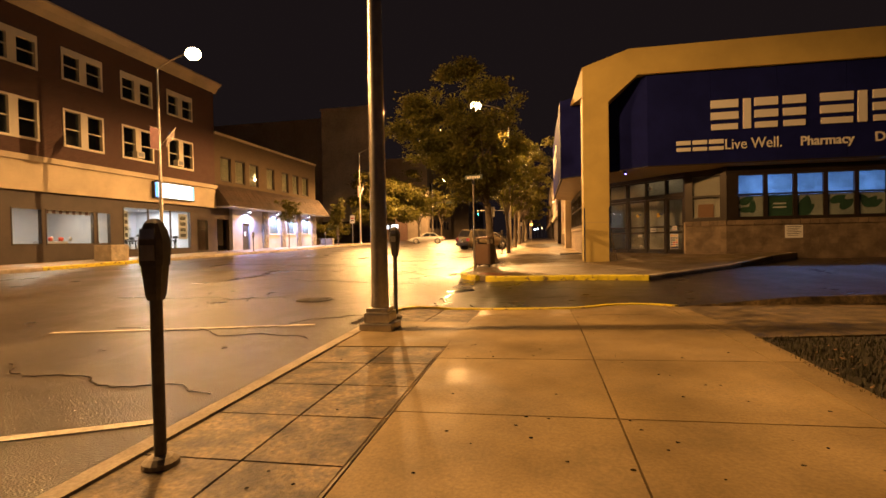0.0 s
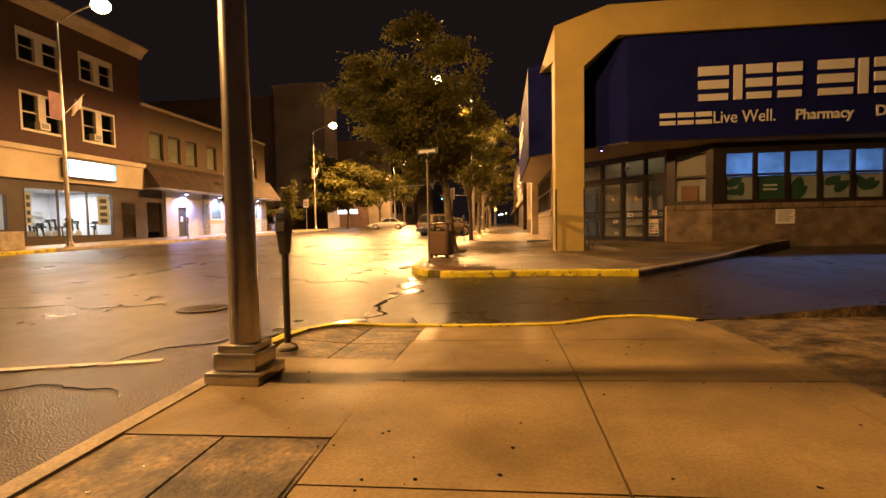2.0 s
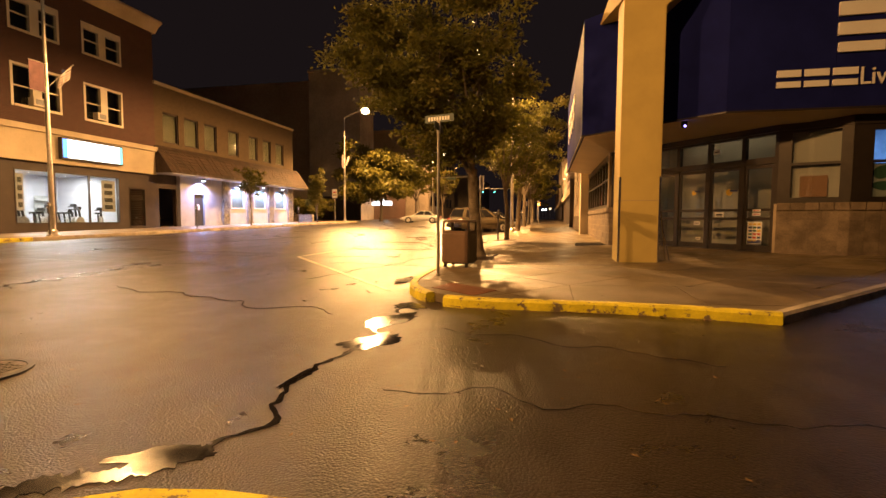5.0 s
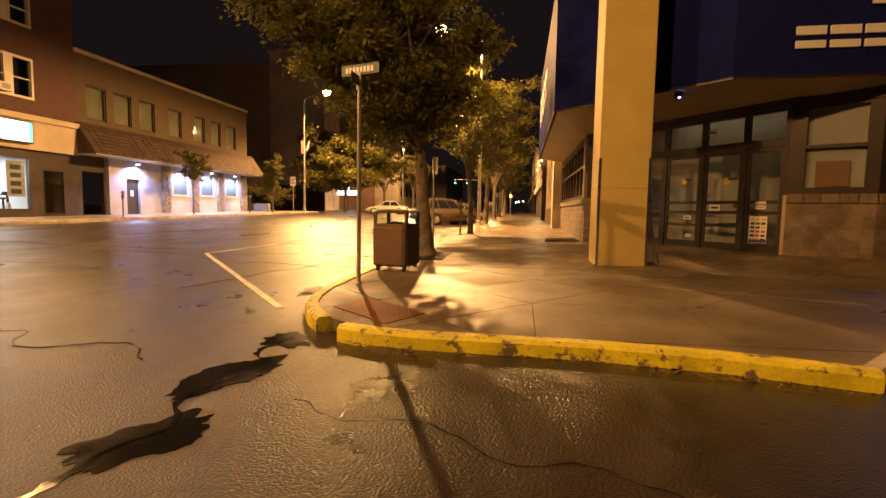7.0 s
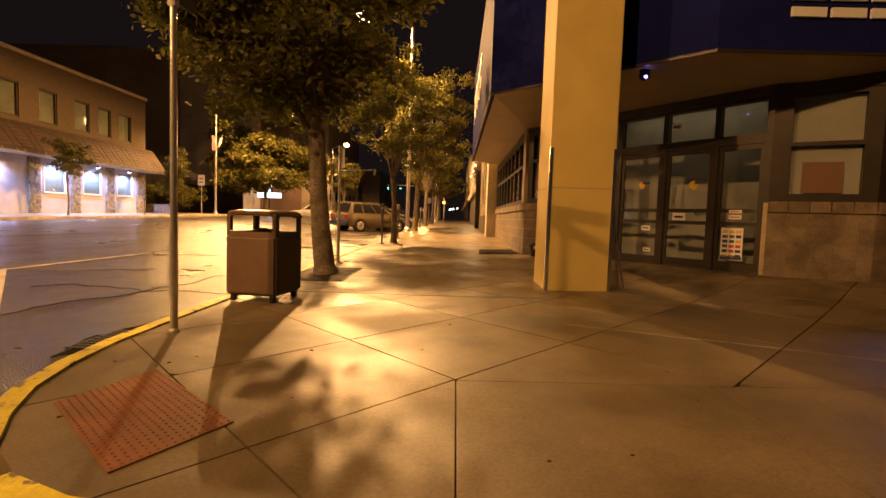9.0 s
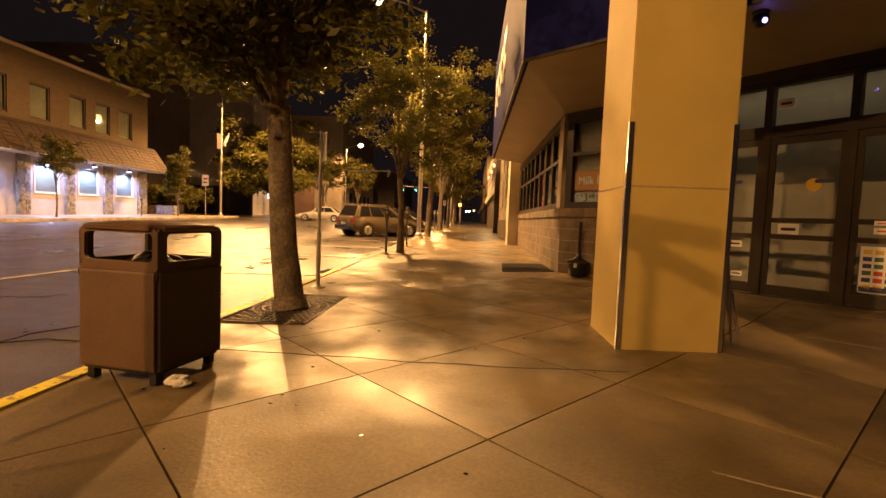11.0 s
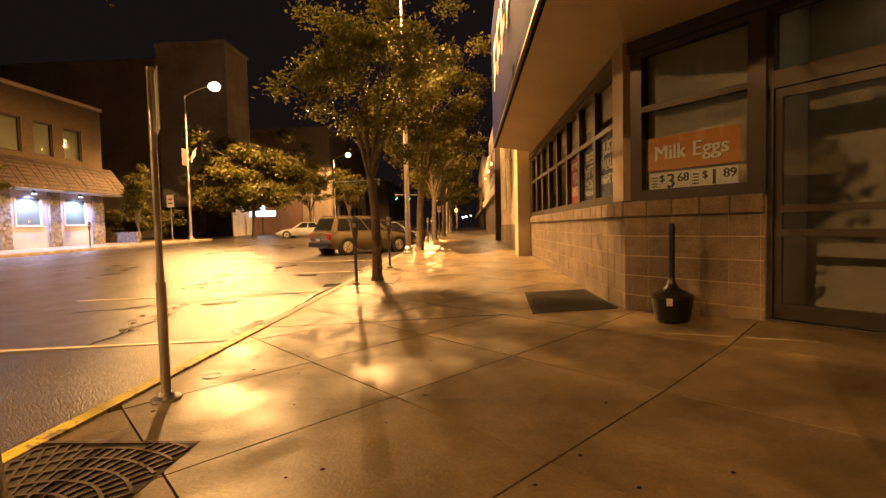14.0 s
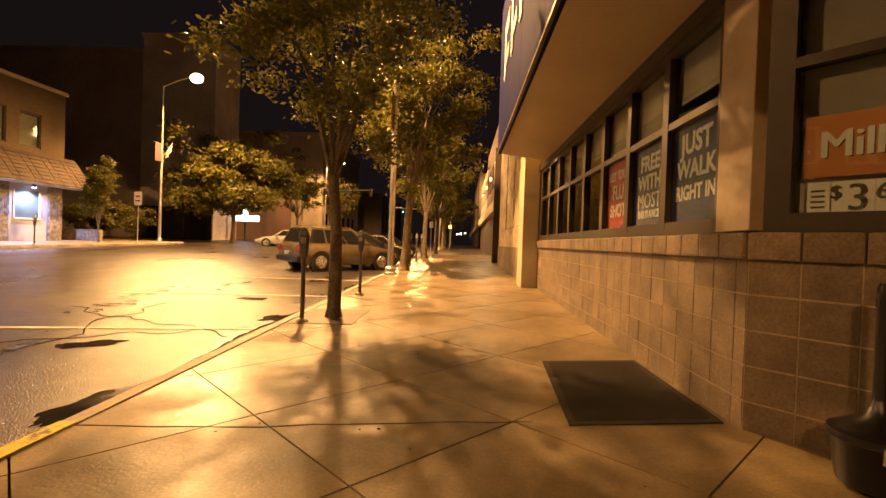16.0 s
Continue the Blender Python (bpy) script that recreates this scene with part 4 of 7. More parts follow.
tree(-28.0, 58.0, road_z(-28, 58) - 0.02, 3.4, 0.7, (3.0, 2.6, 1.2), (0, 0, 1.7), 0.1, (0, 0), 9000, 0.14, 14, "dark low shrubby tree behind the lamp")




# ---- writing ----
def words(text, size, mat, parent, m, name="lettering", depth=0.004, label="", wide=1.0, bold=0.0):
    data = bpy.data.curves.new("text", "FONT")
    data.body, data.size, data.extrude, data.align_x, data.offset = text, size, depth, "CENTER", bold
    data.align_y = "CENTER"
    data.resolution_u = 3
    ob = bpy.data.objects.new("text", data)
    me = bpy.data.meshes.new_from_object(ob)
    bpy.data.objects.remove(ob)
    me.materials.clear()
    me.materials.append(mat)
    me.name = name
    made = new(name, me)
    made.parent = parent
    made.matrix_basis = m @ Matrix.Diagonal((wide, 1, 1, 1))
    if label:
        made["label"] = label
    return made


UPRIGHT = pose(0, 0, 0, 90)     # lettering that faces -y


def sign_on(m, x, y, z):
    return m @ pose(x, y, z) @ UPRIGHT


# ---- the drugstore's signs and openings ----
PAPER = material("window_paper", (0.48, 0.43, 0.36), 0.85, grain=8, vary=0.06, stain=1.0, stains=0.15, bump=0)
NAVY = material("navy_poster", (0.035, 0.045, 0.13), 0.6, vary=0.05, stains=0.1, bump=0)
RED = material("red_poster", (0.50, 0.06, 0.035), 0.6, vary=0.05, stains=0.1, bump=0)
ORANGE = material("orange_poster", (0.52, 0.20, 0.055), 0.6, vary=0.06, stains=0.12, bump=0)
PRINT_BLACK = material("black_print", (0.02, 0.02, 0.02), 0.6, vary=0.02, bump=0)
LEAF_PRINT = material("green_leaf_print", (0.05, 0.12, 0.07), 0.6, vary=0.1, bump=0)
PALE_PRINT = material("pale_print", (0.46, 0.48, 0.44), 0.6, vary=0.05, bump=0)
BLACK_PLASTIC = material("black_plastic", (0.011, 0.010, 0.010), 0.36, grain=60, vary=0.15, bump=0.08)


def fascia_sign():
    sign = thing("fascia_sign", "white raised shapes and words on the blue fascia", "sign", pose(0, 19.71, 0))
    # the name as plain white shapes
    for x0, x1 in ((6.36, 7.30), (7.46, 7.72), (7.84, 8.62), (8.78, 9.52), (9.98, 11.02), (11.16, 11.44), (11.62, 12.5)):
        bm = B()
        h0, h1 = 5.16, 6.27
        if x1 - x0 < 0.4:
            box(bm, x0, x1, -0.07, -0.005, h0, h1, 0.01)
        else:
            box(bm, x0, x1, -0.07, -0.005, h1 - 0.30, h1, 0.01)
            box(bm, x0, x1, -0.07, -0.005, h0 + 0.38, h0 + 0.66, 0.01)
            box(bm, x0 + 0.02, x1 - 0.02, -0.07, -0.005, h0, h0 + 0.22, 0.01)
        part("white_shape", bm, WHITE, sign)
    for k in range(3):
        x0 = 5.16 + 0.57 * k
        bm = box(box(B(), x0, x0 + 0.5, -0.05, -0.005, 4.66, 4.82, 0.01), x0, x0 + 0.5, -0.05, -0.005, 4.42, 4.56, 0.01)
        part("white_shape", bm, WHITE, sign)
    words("Live Well.", 0.56, WHITE, sign, sign_on(pose(0, 0, 0), 7.80, -0.02, 4.60), depth=0.015, wide=0.85)
    words("Pharmacy", 0.47, WHITE, sign, sign_on(pose(0, 0, 0), 10.2, -0.02, 4.58), depth=0.015, bold=0.008, wide=0.93)
    words("Dr", 0.47, WHITE, sign, sign_on(pose(0, 0, 0), 11.95, -0.02, 4.60), depth=0.015, bold=0.008)
    west = thing("street_sign_shapes", "white raised shapes on the blue street fascia", "sign", pose(0.98, 34.1, 0, 0, 0, -90))
    for k in range(4):
        x0 = 1.6 + 1.4 * k
        bm = B()
        box(bm, x0, x0 + 0.95, -0.025, -0.005, 6.1, 6.4, 0.005)
        box(bm, x0, x0 + 0.3, -0.025, -0.005, 5.2, 6.1, 0.005)
        box(bm, x0 + 0.4, x0 + 0.95, -0.025, -0.005, 5.45, 5.7, 0.005)
        part("white_shape", bm, WHITE, west)


fascia_sign()


def poster(name, m, x0, x1, z0, z1, mat, label, y=0.075):
    ob = thing(name, label, "poster", m @ pose((x0 + x1) / 2, y, (z0 + z1) / 2), "window posters")
    part("sheet", box(B(), -(x1 - x0) / 2, (x1 - x0) / 2, 0.0, 0.004, -(z1 - z0) / 2, (z1 - z0) / 2), mat, ob)
    return ob


def text_on(ob, text, size, z, mat=None, x=0.0, wide=1.0, bold=0.0):
    words(text, size, mat or WHITE, ob, pose(x, -0.003, z) @ UPRIGHT, depth=0.001, wide=wide, bold=bold)


def store_windows():
    xs = [a for a, b, _, _ in street_holes]
    # the bay nearest the corner is the last
    p = poster("window_poster", STREET, xs[7] + 0.06, xs[7] + 0.98, 1.9, 2.83, NAVY, "dark blue window poster with bold white words")
    text_on(p, "JUST", 0.27, 0.27, wide=1.05, bold=0.008)
    text_on(p, "WALK", 0.24, 0.03, wide=1.05, bold=0.007)
    text_on(p, "RIGHT IN", 0.19, -0.19, wide=0.93, bold=0.006)
    p = poster("window_poster", STREET, xs[6] + 0.08, xs[6] + 1.0, 1.9, 2.83, NAVY, "dark blue window poster with bold white words")
    text_on(p, "FREE", 0.25, 0.25, wide=1.05, bold=0.007)
    text_on(p, "WITH", 0.24, 0.03, wide=1.05, bold=0.007)
    text_on(p, "MOST", 0.24, -0.18, wide=1.05)
    text_on(p, "INSURANCE", 0.12, -0.33, wide=0.95, bold=0.004)
    p = poster("window_poster", STREET, xs[5] + 0.08, xs[5] + 1.0, 1.9, 2.83, RED, "red window poster with white words")
    text_on(p, "GET YOUR", 0.16, 0.26, bold=0.005)
    text_on(p, "FLU", 0.28, 0.03, bold=0.007)
    text_on(p, "SHOT", 0.24, -0.22, bold=0.007)
    for k, x in enumerate(xs):
        ob = thing("window_blind", "pale roller blind half drawn behind the glass", "blind", STREET @ pose(x + 0.545, 0.13, 0), "blinds")
        low = 2.88 + 0.35 * ((k * 5) % 3) / 3
        part("cloth", box(B(), -0.46, 0.46, 0, 0.006, low, 3.56), PAPER, ob)
        part("bottom_bar", box(B(), -0.46, 0.46, -0.006, 0.012, low - 0.03, low), WINDOW_WHITE, ob)
    for mm, x0, x1 in ((DIAG, 0.24, 1.42), (BEND, 0.27, 1.23)):
        ob = thing("window_blind", "pale paper sheet filling the window", "blind", mm @ pose((x0 + x1) / 2, 0.14, 0), "blinds")
        part("cloth", box(B(), -(x1 - x0) / 2, (x1 - x0) / 2, 0, 0.006, 1.88, 3.56), PAPER, ob)
    # milk and eggs
    p = poster("price_poster", DIAG, 0.27, 1.33, 2.14, 2.54, ORANGE, "orange price poster for milk and eggs", 0.08)
    for txt, x in (("Milk", -0.25), ("Eggs", 0.22)):
        words(txt, 0.245, PRINT_BLACK, p, pose(x + 0.012, -0.0015, -0.008) @ UPRIGHT, depth=0.0005, wide=0.95)
        for k in (-1, 0, 1):
            words(txt, 0.245, WHITE, p, pose(x + 0.006 * k, -0.004 - 0.0003 * k, 0.0) @ UPRIGHT, depth=0.001, wide=0.95)
    c = thing("price_card", "white price cards with black numbers", "price card", DIAG @ pose(0.8, 0.078, 1.995), "window posters")
    for x0, x1 in ((-0.5, -0.38), (-0.37, -0.16), (-0.155, -0.01), (0.0, 0.13), (0.135, 0.345), (0.35, 0.51)):
        part("card", box(B(), x0, x1, 0, 0.004, -0.105, 0.115), WHITE, c)
    for txt, x, s, z in (("$", -0.345, 0.12, 0.04), ("3", -0.235, 0.24, 0.0), ("68", -0.085, 0.14, 0.035), ("$", 0.165, 0.12, 0.04), ("1", 0.265, 0.24, 0.0), ("89", 0.43, 0.14, 0.035)):
        for k in (-1, 0, 1):
            words(txt, s, PRINT_BLACK, c, pose(x + 0.0045 * k, -0.003 - 0.0003 * k, z) @ UPRIGHT, depth=0.001)
    for x0 in (-0.48, 0.02):
        for k in range(4):
            part("print_bar", box(B(), x0, x0 + 0.075, -0.002, 0.0, 0.05 - 0.035 * k, 0.064 - 0.035 * k), PRINT_BLACK, c)
    # notice in the other entrance window, the notice on the car-park wall
    p = poster("window_notice", BEND, 0.45, 1.0, 1.93, 2.45, material("faded_orange_print", (0.34, 0.17, 0.085), 0.7, vary=0.08, stains=0.15, bump=0), "faded orange notice in the window", 0.085)
    n = thing("wall_notice", "white notice plate with dark print on the block wall", "notice", SOUTH @ pose(2.28, -0.03, 1.31))
    part("plate", box(B(), -0.3, 0.3, 0, 0.008, -0.24, 0.24, 0.003), WHITE, n)
    for k in range(6):
        part("print_bar", box(B(), -0.24 + 0.03 * (k % 2), 0.24 - 0.05 * (k % 3), -0.002, 0.0, 0.17 - 0.065 * k, 0.19 - 0.065 * k), PRINT_BLACK, n)
    # leaf prints in the lower car-park windows
    rnd = random.Random(8)
    for k, (a, b, _, _) in enumerate(south_holes):
        p = poster("leaf_print", SOUTH, a + 0.07, b - 0.07, 1.9, 2.7, LEAF_PRINT if k == 1 else PALE_PRINT, "window print of large green leaves on grey")
        if k == 1:
            for r in range(2):
                part("print_bar", box(B(), -0.22, 0.22, -0.003, 0.0, 0.05 - 0.14 * r, 0.11 - 0.14 * r), WHITE, p)
            continue
        for _ in range(4):
            cx, cz, ang, s = rnd.uniform(-0.25, 0.25), rnd.uniform(-0.25, 0.25), rnd.random() * 3.1, rnd.uniform(0.2, 0.3)
            pts = []
            for i in range(14):
                u = 2 * math.pi * i / 14
                px, pz = s * math.cos(u), s * 0.5 * math.sin(u) * (1 - 0.3 * math.cos(u))
                x, z = cx + px * math.cos(ang) - pz * math.sin(ang), cz + px * math.sin(ang) + pz * math.cos(ang)
                pts.append((min(max(x, -0.42), 0.42), min(max(z, -0.39), 0.39)))
            bm = B()
            bm.faces.new([bm.verts.new((x, -0.002 - 0.0005 * _, z)) for x, z in pts])
            part("leaf_shape", bm, LEAF_PRINT, p)


store_windows()

# rooms behind the glass
ROOM = material("shop_room_paint", (0.45, 0.46, 0.50), 0.8, grain=2, vary=0.2, stain=0.5, stains=0.4, bump=0)
bm = B()
box(bm, 7.2, 21.6, 22.9, 23.0, 0.3, 3.9)
box(bm, 7.2, 21.6, 20.46, 22.9, 0.3, 0.45)
box(bm, 7.15, 7.25, 20.46, 22.9, 0.3, 3.9)
box(bm, 7.2, 21.6, 20.46, 22.9, 3.9, 3.95)
part("sales_room", bm, ROOM, store)
panel_light("night_shop_light", (11.8, 21.5, 3.86), (11.8, 22.3, 0.4), 9.0, 0.4, 230, (0.22, 0.45, 1.0))
bm = B()
box(bm, 1.5, 6.0, 1.1, 1.2, 0.2, 3.95)
box(bm, 1.5, 1.6, 0.3, 1.1, 0.2, 3.95)
box(bm, 5.9, 6.0, 0.3, 1.1, 0.2, 3.95)
part("vestibule", bm, PAPER, store, m=DIAG)
panel_light("vestibule_light", DIAG @ Vector((3.9, 0.7, 3.9)), DIAG @ Vector((3.9, 0.75, 0)), 3.0, 0.2, 6, (1.0, 0.72, 0.42))
# flat dark sheet in place of the unlit shop's depth
part("store_dark_back", box(B(), 0.0, 9.4, 1.6, 1.7, 0.3, 3.95), ROOM_DARKNESS, store, m=STREET)


def entrance_doors():
    edges = [1.6, 2.8, 3.84, 4.85, 5.72]
    floor, head, top = 0.50, 2.82, HEAD
    f = B()
    for x in edges:
        box(f, max(1.6, x - 0.05), min(5.72, x + 0.05), 0.04, 0.18, floor - 0.3, top)
    box(f, 1.6, 5.72, 0.045, 0.175, head, head + 0.17)
    box(f, 1.6, 5.72, 0.045, 0.175, top - 0.06, top)
    box(f, 1.6, 5.72, 0.03, 0.3, floor - 0.3, floor, 0.01)
    fr = part("door_frame", f, BRONZE, store, "dark bronze entrance frame with lights above", m=DIAG)
    for a, b in zip(edges, edges[1:]):
        part("transom_pane", box(B(), a + 0.05, b - 0.05, 0.11, 0.118, head + 0.17, top - 0.06), DARK_GLASS, fr).visible_shadow = False
    for k, (a, b) in enumerate(zip(edges, edges[1:])):
        d = B()
        box(d, a + 0.055, a + 0.12, 0.07, 0.12, floor + 0.01, head - 0.01)
        box(d, b - 0.12, b - 0.055, 0.07, 0.12, floor + 0.01, head - 0.01)
        box(d, a + 0.12, b - 0.12, 0.07, 0.12, floor + 0.01, floor + 0.16)
        box(d, a + 0.12, b - 0.12, 0.07, 0.12, head - 0.10, head - 0.01)
        box(d, a + 0.12, b - 0.12, 0.065, 0.12, 1.34, 1.41)
        box(d, a + 0.12, b - 0.12, 0.065, 0.12, 1.58, 1.65)
        leaf = part("entrance_door", d, BRONZE, store, "dark bronze glass sliding door", m=DIAG)
        part("pane", box(B(), a + 0.12, b - 0.12, 0.09, 0.096, floor + 0.16, head - 0.10), DARK_GLASS, leaf).visible_shadow = False
    yellow = material("yellow_sticker", (0.65, 0.42, 0.04), 0.5, bump=0)
    for s, z, r in ((3.35, 2.15, 0.07), (4.45, 2.12, 0.09)):
        st = thing("door_sticker", "round yellow sticker on the door glass", "sticker", DIAG @ pose(s, 0.086, z), "door stickers")
        part("disc", tube(B(), (0, 0, 0), (0, 0.003, 0), r, n=20), yellow, st)
        part("print_bar", box(B(), r * 0.2, r * 2.6, -0.002, 0.002, 0.02, 0.07), NAVY, st)
    for s, z, w, h in ((3.5, 1.24, 0.2, 0.1), (4.2, 1.49, 0.26, 0.15), (5.25, 1.50, 0.22, 0.08), (5.25, 1.60, 0.22, 0.06), (3.55, 0.78, 0.16, 0.08), (4.05, 3.3, 0.2, 0.13)):
        st = thing("door_notice", "small white notice on the door glass", "notice", DIAG @ pose(s, 0.062, z), "door stickers")
        part("sheet", box(B(), -w / 2, w / 2, 0, 0.003, -h / 2, h / 2), WHITE, st)
        part("print_bar", box(B(), -w * 0.35, w * 0.35, -0.002, 0.0, -h * 0.15, h * 0.12), RED if s > 5 else PRINT_BLACK, st)
    st = thing("door_poster", "colourful notice sheet on the door glass", "poster", DIAG @ pose(5.22, 0.066, 1.0), "door stickers")
    part("sheet", box(B(), -0.19, 0.19, 0, 0.003, -0.3, 0.3), WHITE, st)
    rnd = random.Random(2)
    cols = [yellow, LEAF_PRINT, NAVY, RED]
    for r in range(6):
        for c in range(3):
            x0, z0 = -0.16 + 0.115 * c, 0.2 - 0.09 * r
            part("print_patch", box(B(), x0, x0 + 0.09, -0.002, 0.0, z0, z0 + 0.055), rnd.choice(cols), st)
    part("print_patch", box(B(), -0.18, 0.18, -0.002, 0.0, -0.29, -0.22), NAVY, st)


entrance_doors()

# things under the soffit and at the walls
VIOLET = glow("violet_led", (0.25, 0.18, 1.0), 14.0)
dome = thing("security_camera", "small dark dome camera with a violet light", "camera", pose(3.47, 20.75, 3.96))
part("mount", lathe(B(), [(0.09, 0), (0.09, -0.05), (0.07, -0.08)][::-1], 16), BLACK_PLASTIC, dome)
part("dome", ball(B(), (0, 0, -0.12), 0.09), BLACK_PLASTIC, dome, smooth=True)
part("led", ball(B(), (0.0, -0.085, -0.16), 0.028, n=8), VIOLET, dome)
disc = thing("soffit_vent", "round dark vent in the soffit", "vent", pose(4.28, 21.76, 3.86))
part("ring", lathe(B(), [(0.2, -0.03), (0.23, -0.01), (0.23, 0.0)], 24), BRONZE, disc)

mat_ob = thing("door_mat", "dark rubber mat lying on the pavement by the wall", "mat")
bm = slab([(1.0, 25.42), (2.13, 25.5), (2.13, 27.33), (1.1, 27.2)], walk_z, 0.02, 0.016)
part("rubber", bm, material("rubber_mat", (0.026, 0.021, 0.017), 0.9, grain=90, vary=0.4, bump=0.7, spec=0.2), mat_ob)
bm = slab([(1.06, 25.5), (2.07, 25.57), (2.07, 27.25), (1.15, 27.13)], walk_z, 0.004, 0.019)
part("ribbed_field", bm, material("ribbed_mat", (0.020, 0.016, 0.012), 0.95, grain=140, vary=0.5, bump=1.0, spec=0.15), mat_ob)

ash = thing("cigarette_receptacle", "black plastic cigarette bin with a tall neck", "ash bin", pose(2.45, 24.6, walk_z(2.45, 24.6)))
part("bucket", lathe(B(), [(0.17, 0.0), (0.18, 0.02), (0.215, 0.24), (0.225, 0.25), (0.225, 0.29), (0.20, 0.30)], 24), BLACK_PLASTIC, ash, smooth=True)
part("cone", lathe(B(), [(0.20, 0.30), (0.15, 0.33), (0.07, 0.37), (0.045, 0.42), (0.036, 0.46)], 20), BLACK_PLASTIC, ash, smooth=True)
part("neck", lathe(B(), [(0.035, 0.45), (0.033, 1.0), (0.036, 1.01), (0.036, 1.06), (0.026, 1.09)], 16), BLACK_PLASTIC, ash, smooth=True)
part("opening", box(B(), -0.038, -0.03, -0.012, 0.012, 0.96, 1.0), PRINT_BLACK, ash)
part("latch", box(B(), -0.03, 0.03, -0.24, -0.215, 0.19, 0.27, 0.004), STEEL, ash, "small steel latch", m=pose(0, 0, 0, 0, 0, -28))

for k, (dx, dy) in enumerate(((0.16, 0.10), (0.24, 0.16))):
    st = thing("steel_strip", "loose steel corner strip leaning on the column", "metal strip", pose(2.75 + 0.06 * k, 19.75 + 0.05 * k, walk_z(2.95, 19.8)), "leaning strips")
    bm = B()
    tube(bm, (0.14 + 0.04 * k, 0, 0.015), (-0.005, 0.05, 1.45 - 0.5 * k), 0.016, n=8)
    part("strip", bm, CHROME, st)


# ---- street furniture ----
METER_GREY = material("meter_grey_paint", (0.085, 0.08, 0.078), 0.45, metal=0.2, grain=30, vary=0.2, stain=6, stains=0.2, bump=0.08)


def meter(x, y, z, turn=0):
    ob = thing("parking_meter", "grey single-head parking meter on a steel post", "parking meter", pose(x, y, z, 0, 0, turn), "parking meters")
    part("foot", lathe(B(), [(0.105, 0), (0.1, 0.025), (0.07, 0.05), (0.04, 0.06)], 16), KERB_GREY, ob, "lump of cement round the post")
    part("post", tube(B(), (0, 0, 0.03), (0, 0, 1.0), 0.034, n=14), METER_GREY, ob, smooth=True)
    # the vault: a tapered box with a waist; its broad sides face along the kerb
    bm = B()
    rows = [(0.985, 0.04, 0.036), (1.02, 0.05, 0.045), (1.16, 0.062, 0.056), (1.20, 0.064, 0.058)]
    rings = []
    for zz, hx, hy in rows:
        rings.append([bm.verts.new((sx * hx, sy * hy, zz)) for sx, sy in ((-1, -0.6), (-0.7, -1), (0.7, -1), (1, -0.6), (1, 0.6), (0.7, 1), (-0.7, 1), (-1, 0.6))])
    for a, b in zip(rings, rings[1:]):
        for k in range(8):
            bm.faces.new((a[k], a[(k + 1) % 8], b[(k + 1) % 8], b[k]))
    bm.faces.new(rings[0][::-1])
    bm.faces.new(rings[-1])
    part("coin_vault", bm, METER_GREY, ob)
    bm = B()
    rows = [(1.19, 0.072, 0.06), (1.33, 0.076, 0.062), (1.345, 0.074, 0.062), (1.40, 0.058, 0.055), (1.44, 0.042, 0.045), (1.465, 0.022, 0.025)]
    rings = []
    for zz, hx, hy in rows:
        rings.append([bm.verts.new((sx * hx, sy * hy, zz)) for sx, sy in ((-1, -0.6), (-0.7, -1), (0.7, -1), (1, -0.6), (1, 0.6), (0.7, 1), (-0.7, 1), (-1, 0.6))])
    for a, b in zip(rings, rings[1:]):
        for k in range(8):
            bm.faces.new((a[k], a[(k + 1) % 8], b[(k + 1) % 8], b[k]))
    bm.faces.new(rings[0][::-1])
    bm.faces.new(rings[-1])
    head = part("meter_head", bm, METER_GREY, ob)
    part("dial_window", box(B(), -0.045, 0.045, -0.066, -0.05, 1.345, 1.405), CHROME, head, "scratched clear dial window")
    part("dial_window", box(B(), -0.045, 0.045, 0.05, 0.066, 1.345, 1.405), CHROME, head, "scratched clear dial window")
    part("coin_plate", box(B(), -0.04, 0.04, -0.068, -0.058, 1.22, 1.31), STEEL, head)
    return ob


first = meter(-2.24, 2.43, walk_z(-2.24, 2.43), 8)
for x, y, a in ((-2.3, 7.4, -6), (-2.27, 29.25, 4), (-2.12, 32.7, -3), (-2.2, 43.6, 0), (-2.2, 46.5, 0), (-2.2, 49.4, 0), (-2.2, 52.3, 0)):
    copy_thing(first, pose(x, y, walk_z(x, y), 0, 0, a))
for y in (23.6, 32.6, 45.0):
    copy_thing(first, pose(-21.3, y, left_z(0, y), 0, 0, 0))

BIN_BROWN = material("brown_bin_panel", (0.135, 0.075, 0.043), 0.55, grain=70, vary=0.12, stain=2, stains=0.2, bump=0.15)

# bin sides: darker plastic, with the shade of these sides put into the brown
BIN_DARK_SHADED = material("dark_shaded_bin_panel", (0.035, 0.023, 0.016), 0.6, grain=70, vary=0.15, stain=2, stains=0.25, bump=0.15)


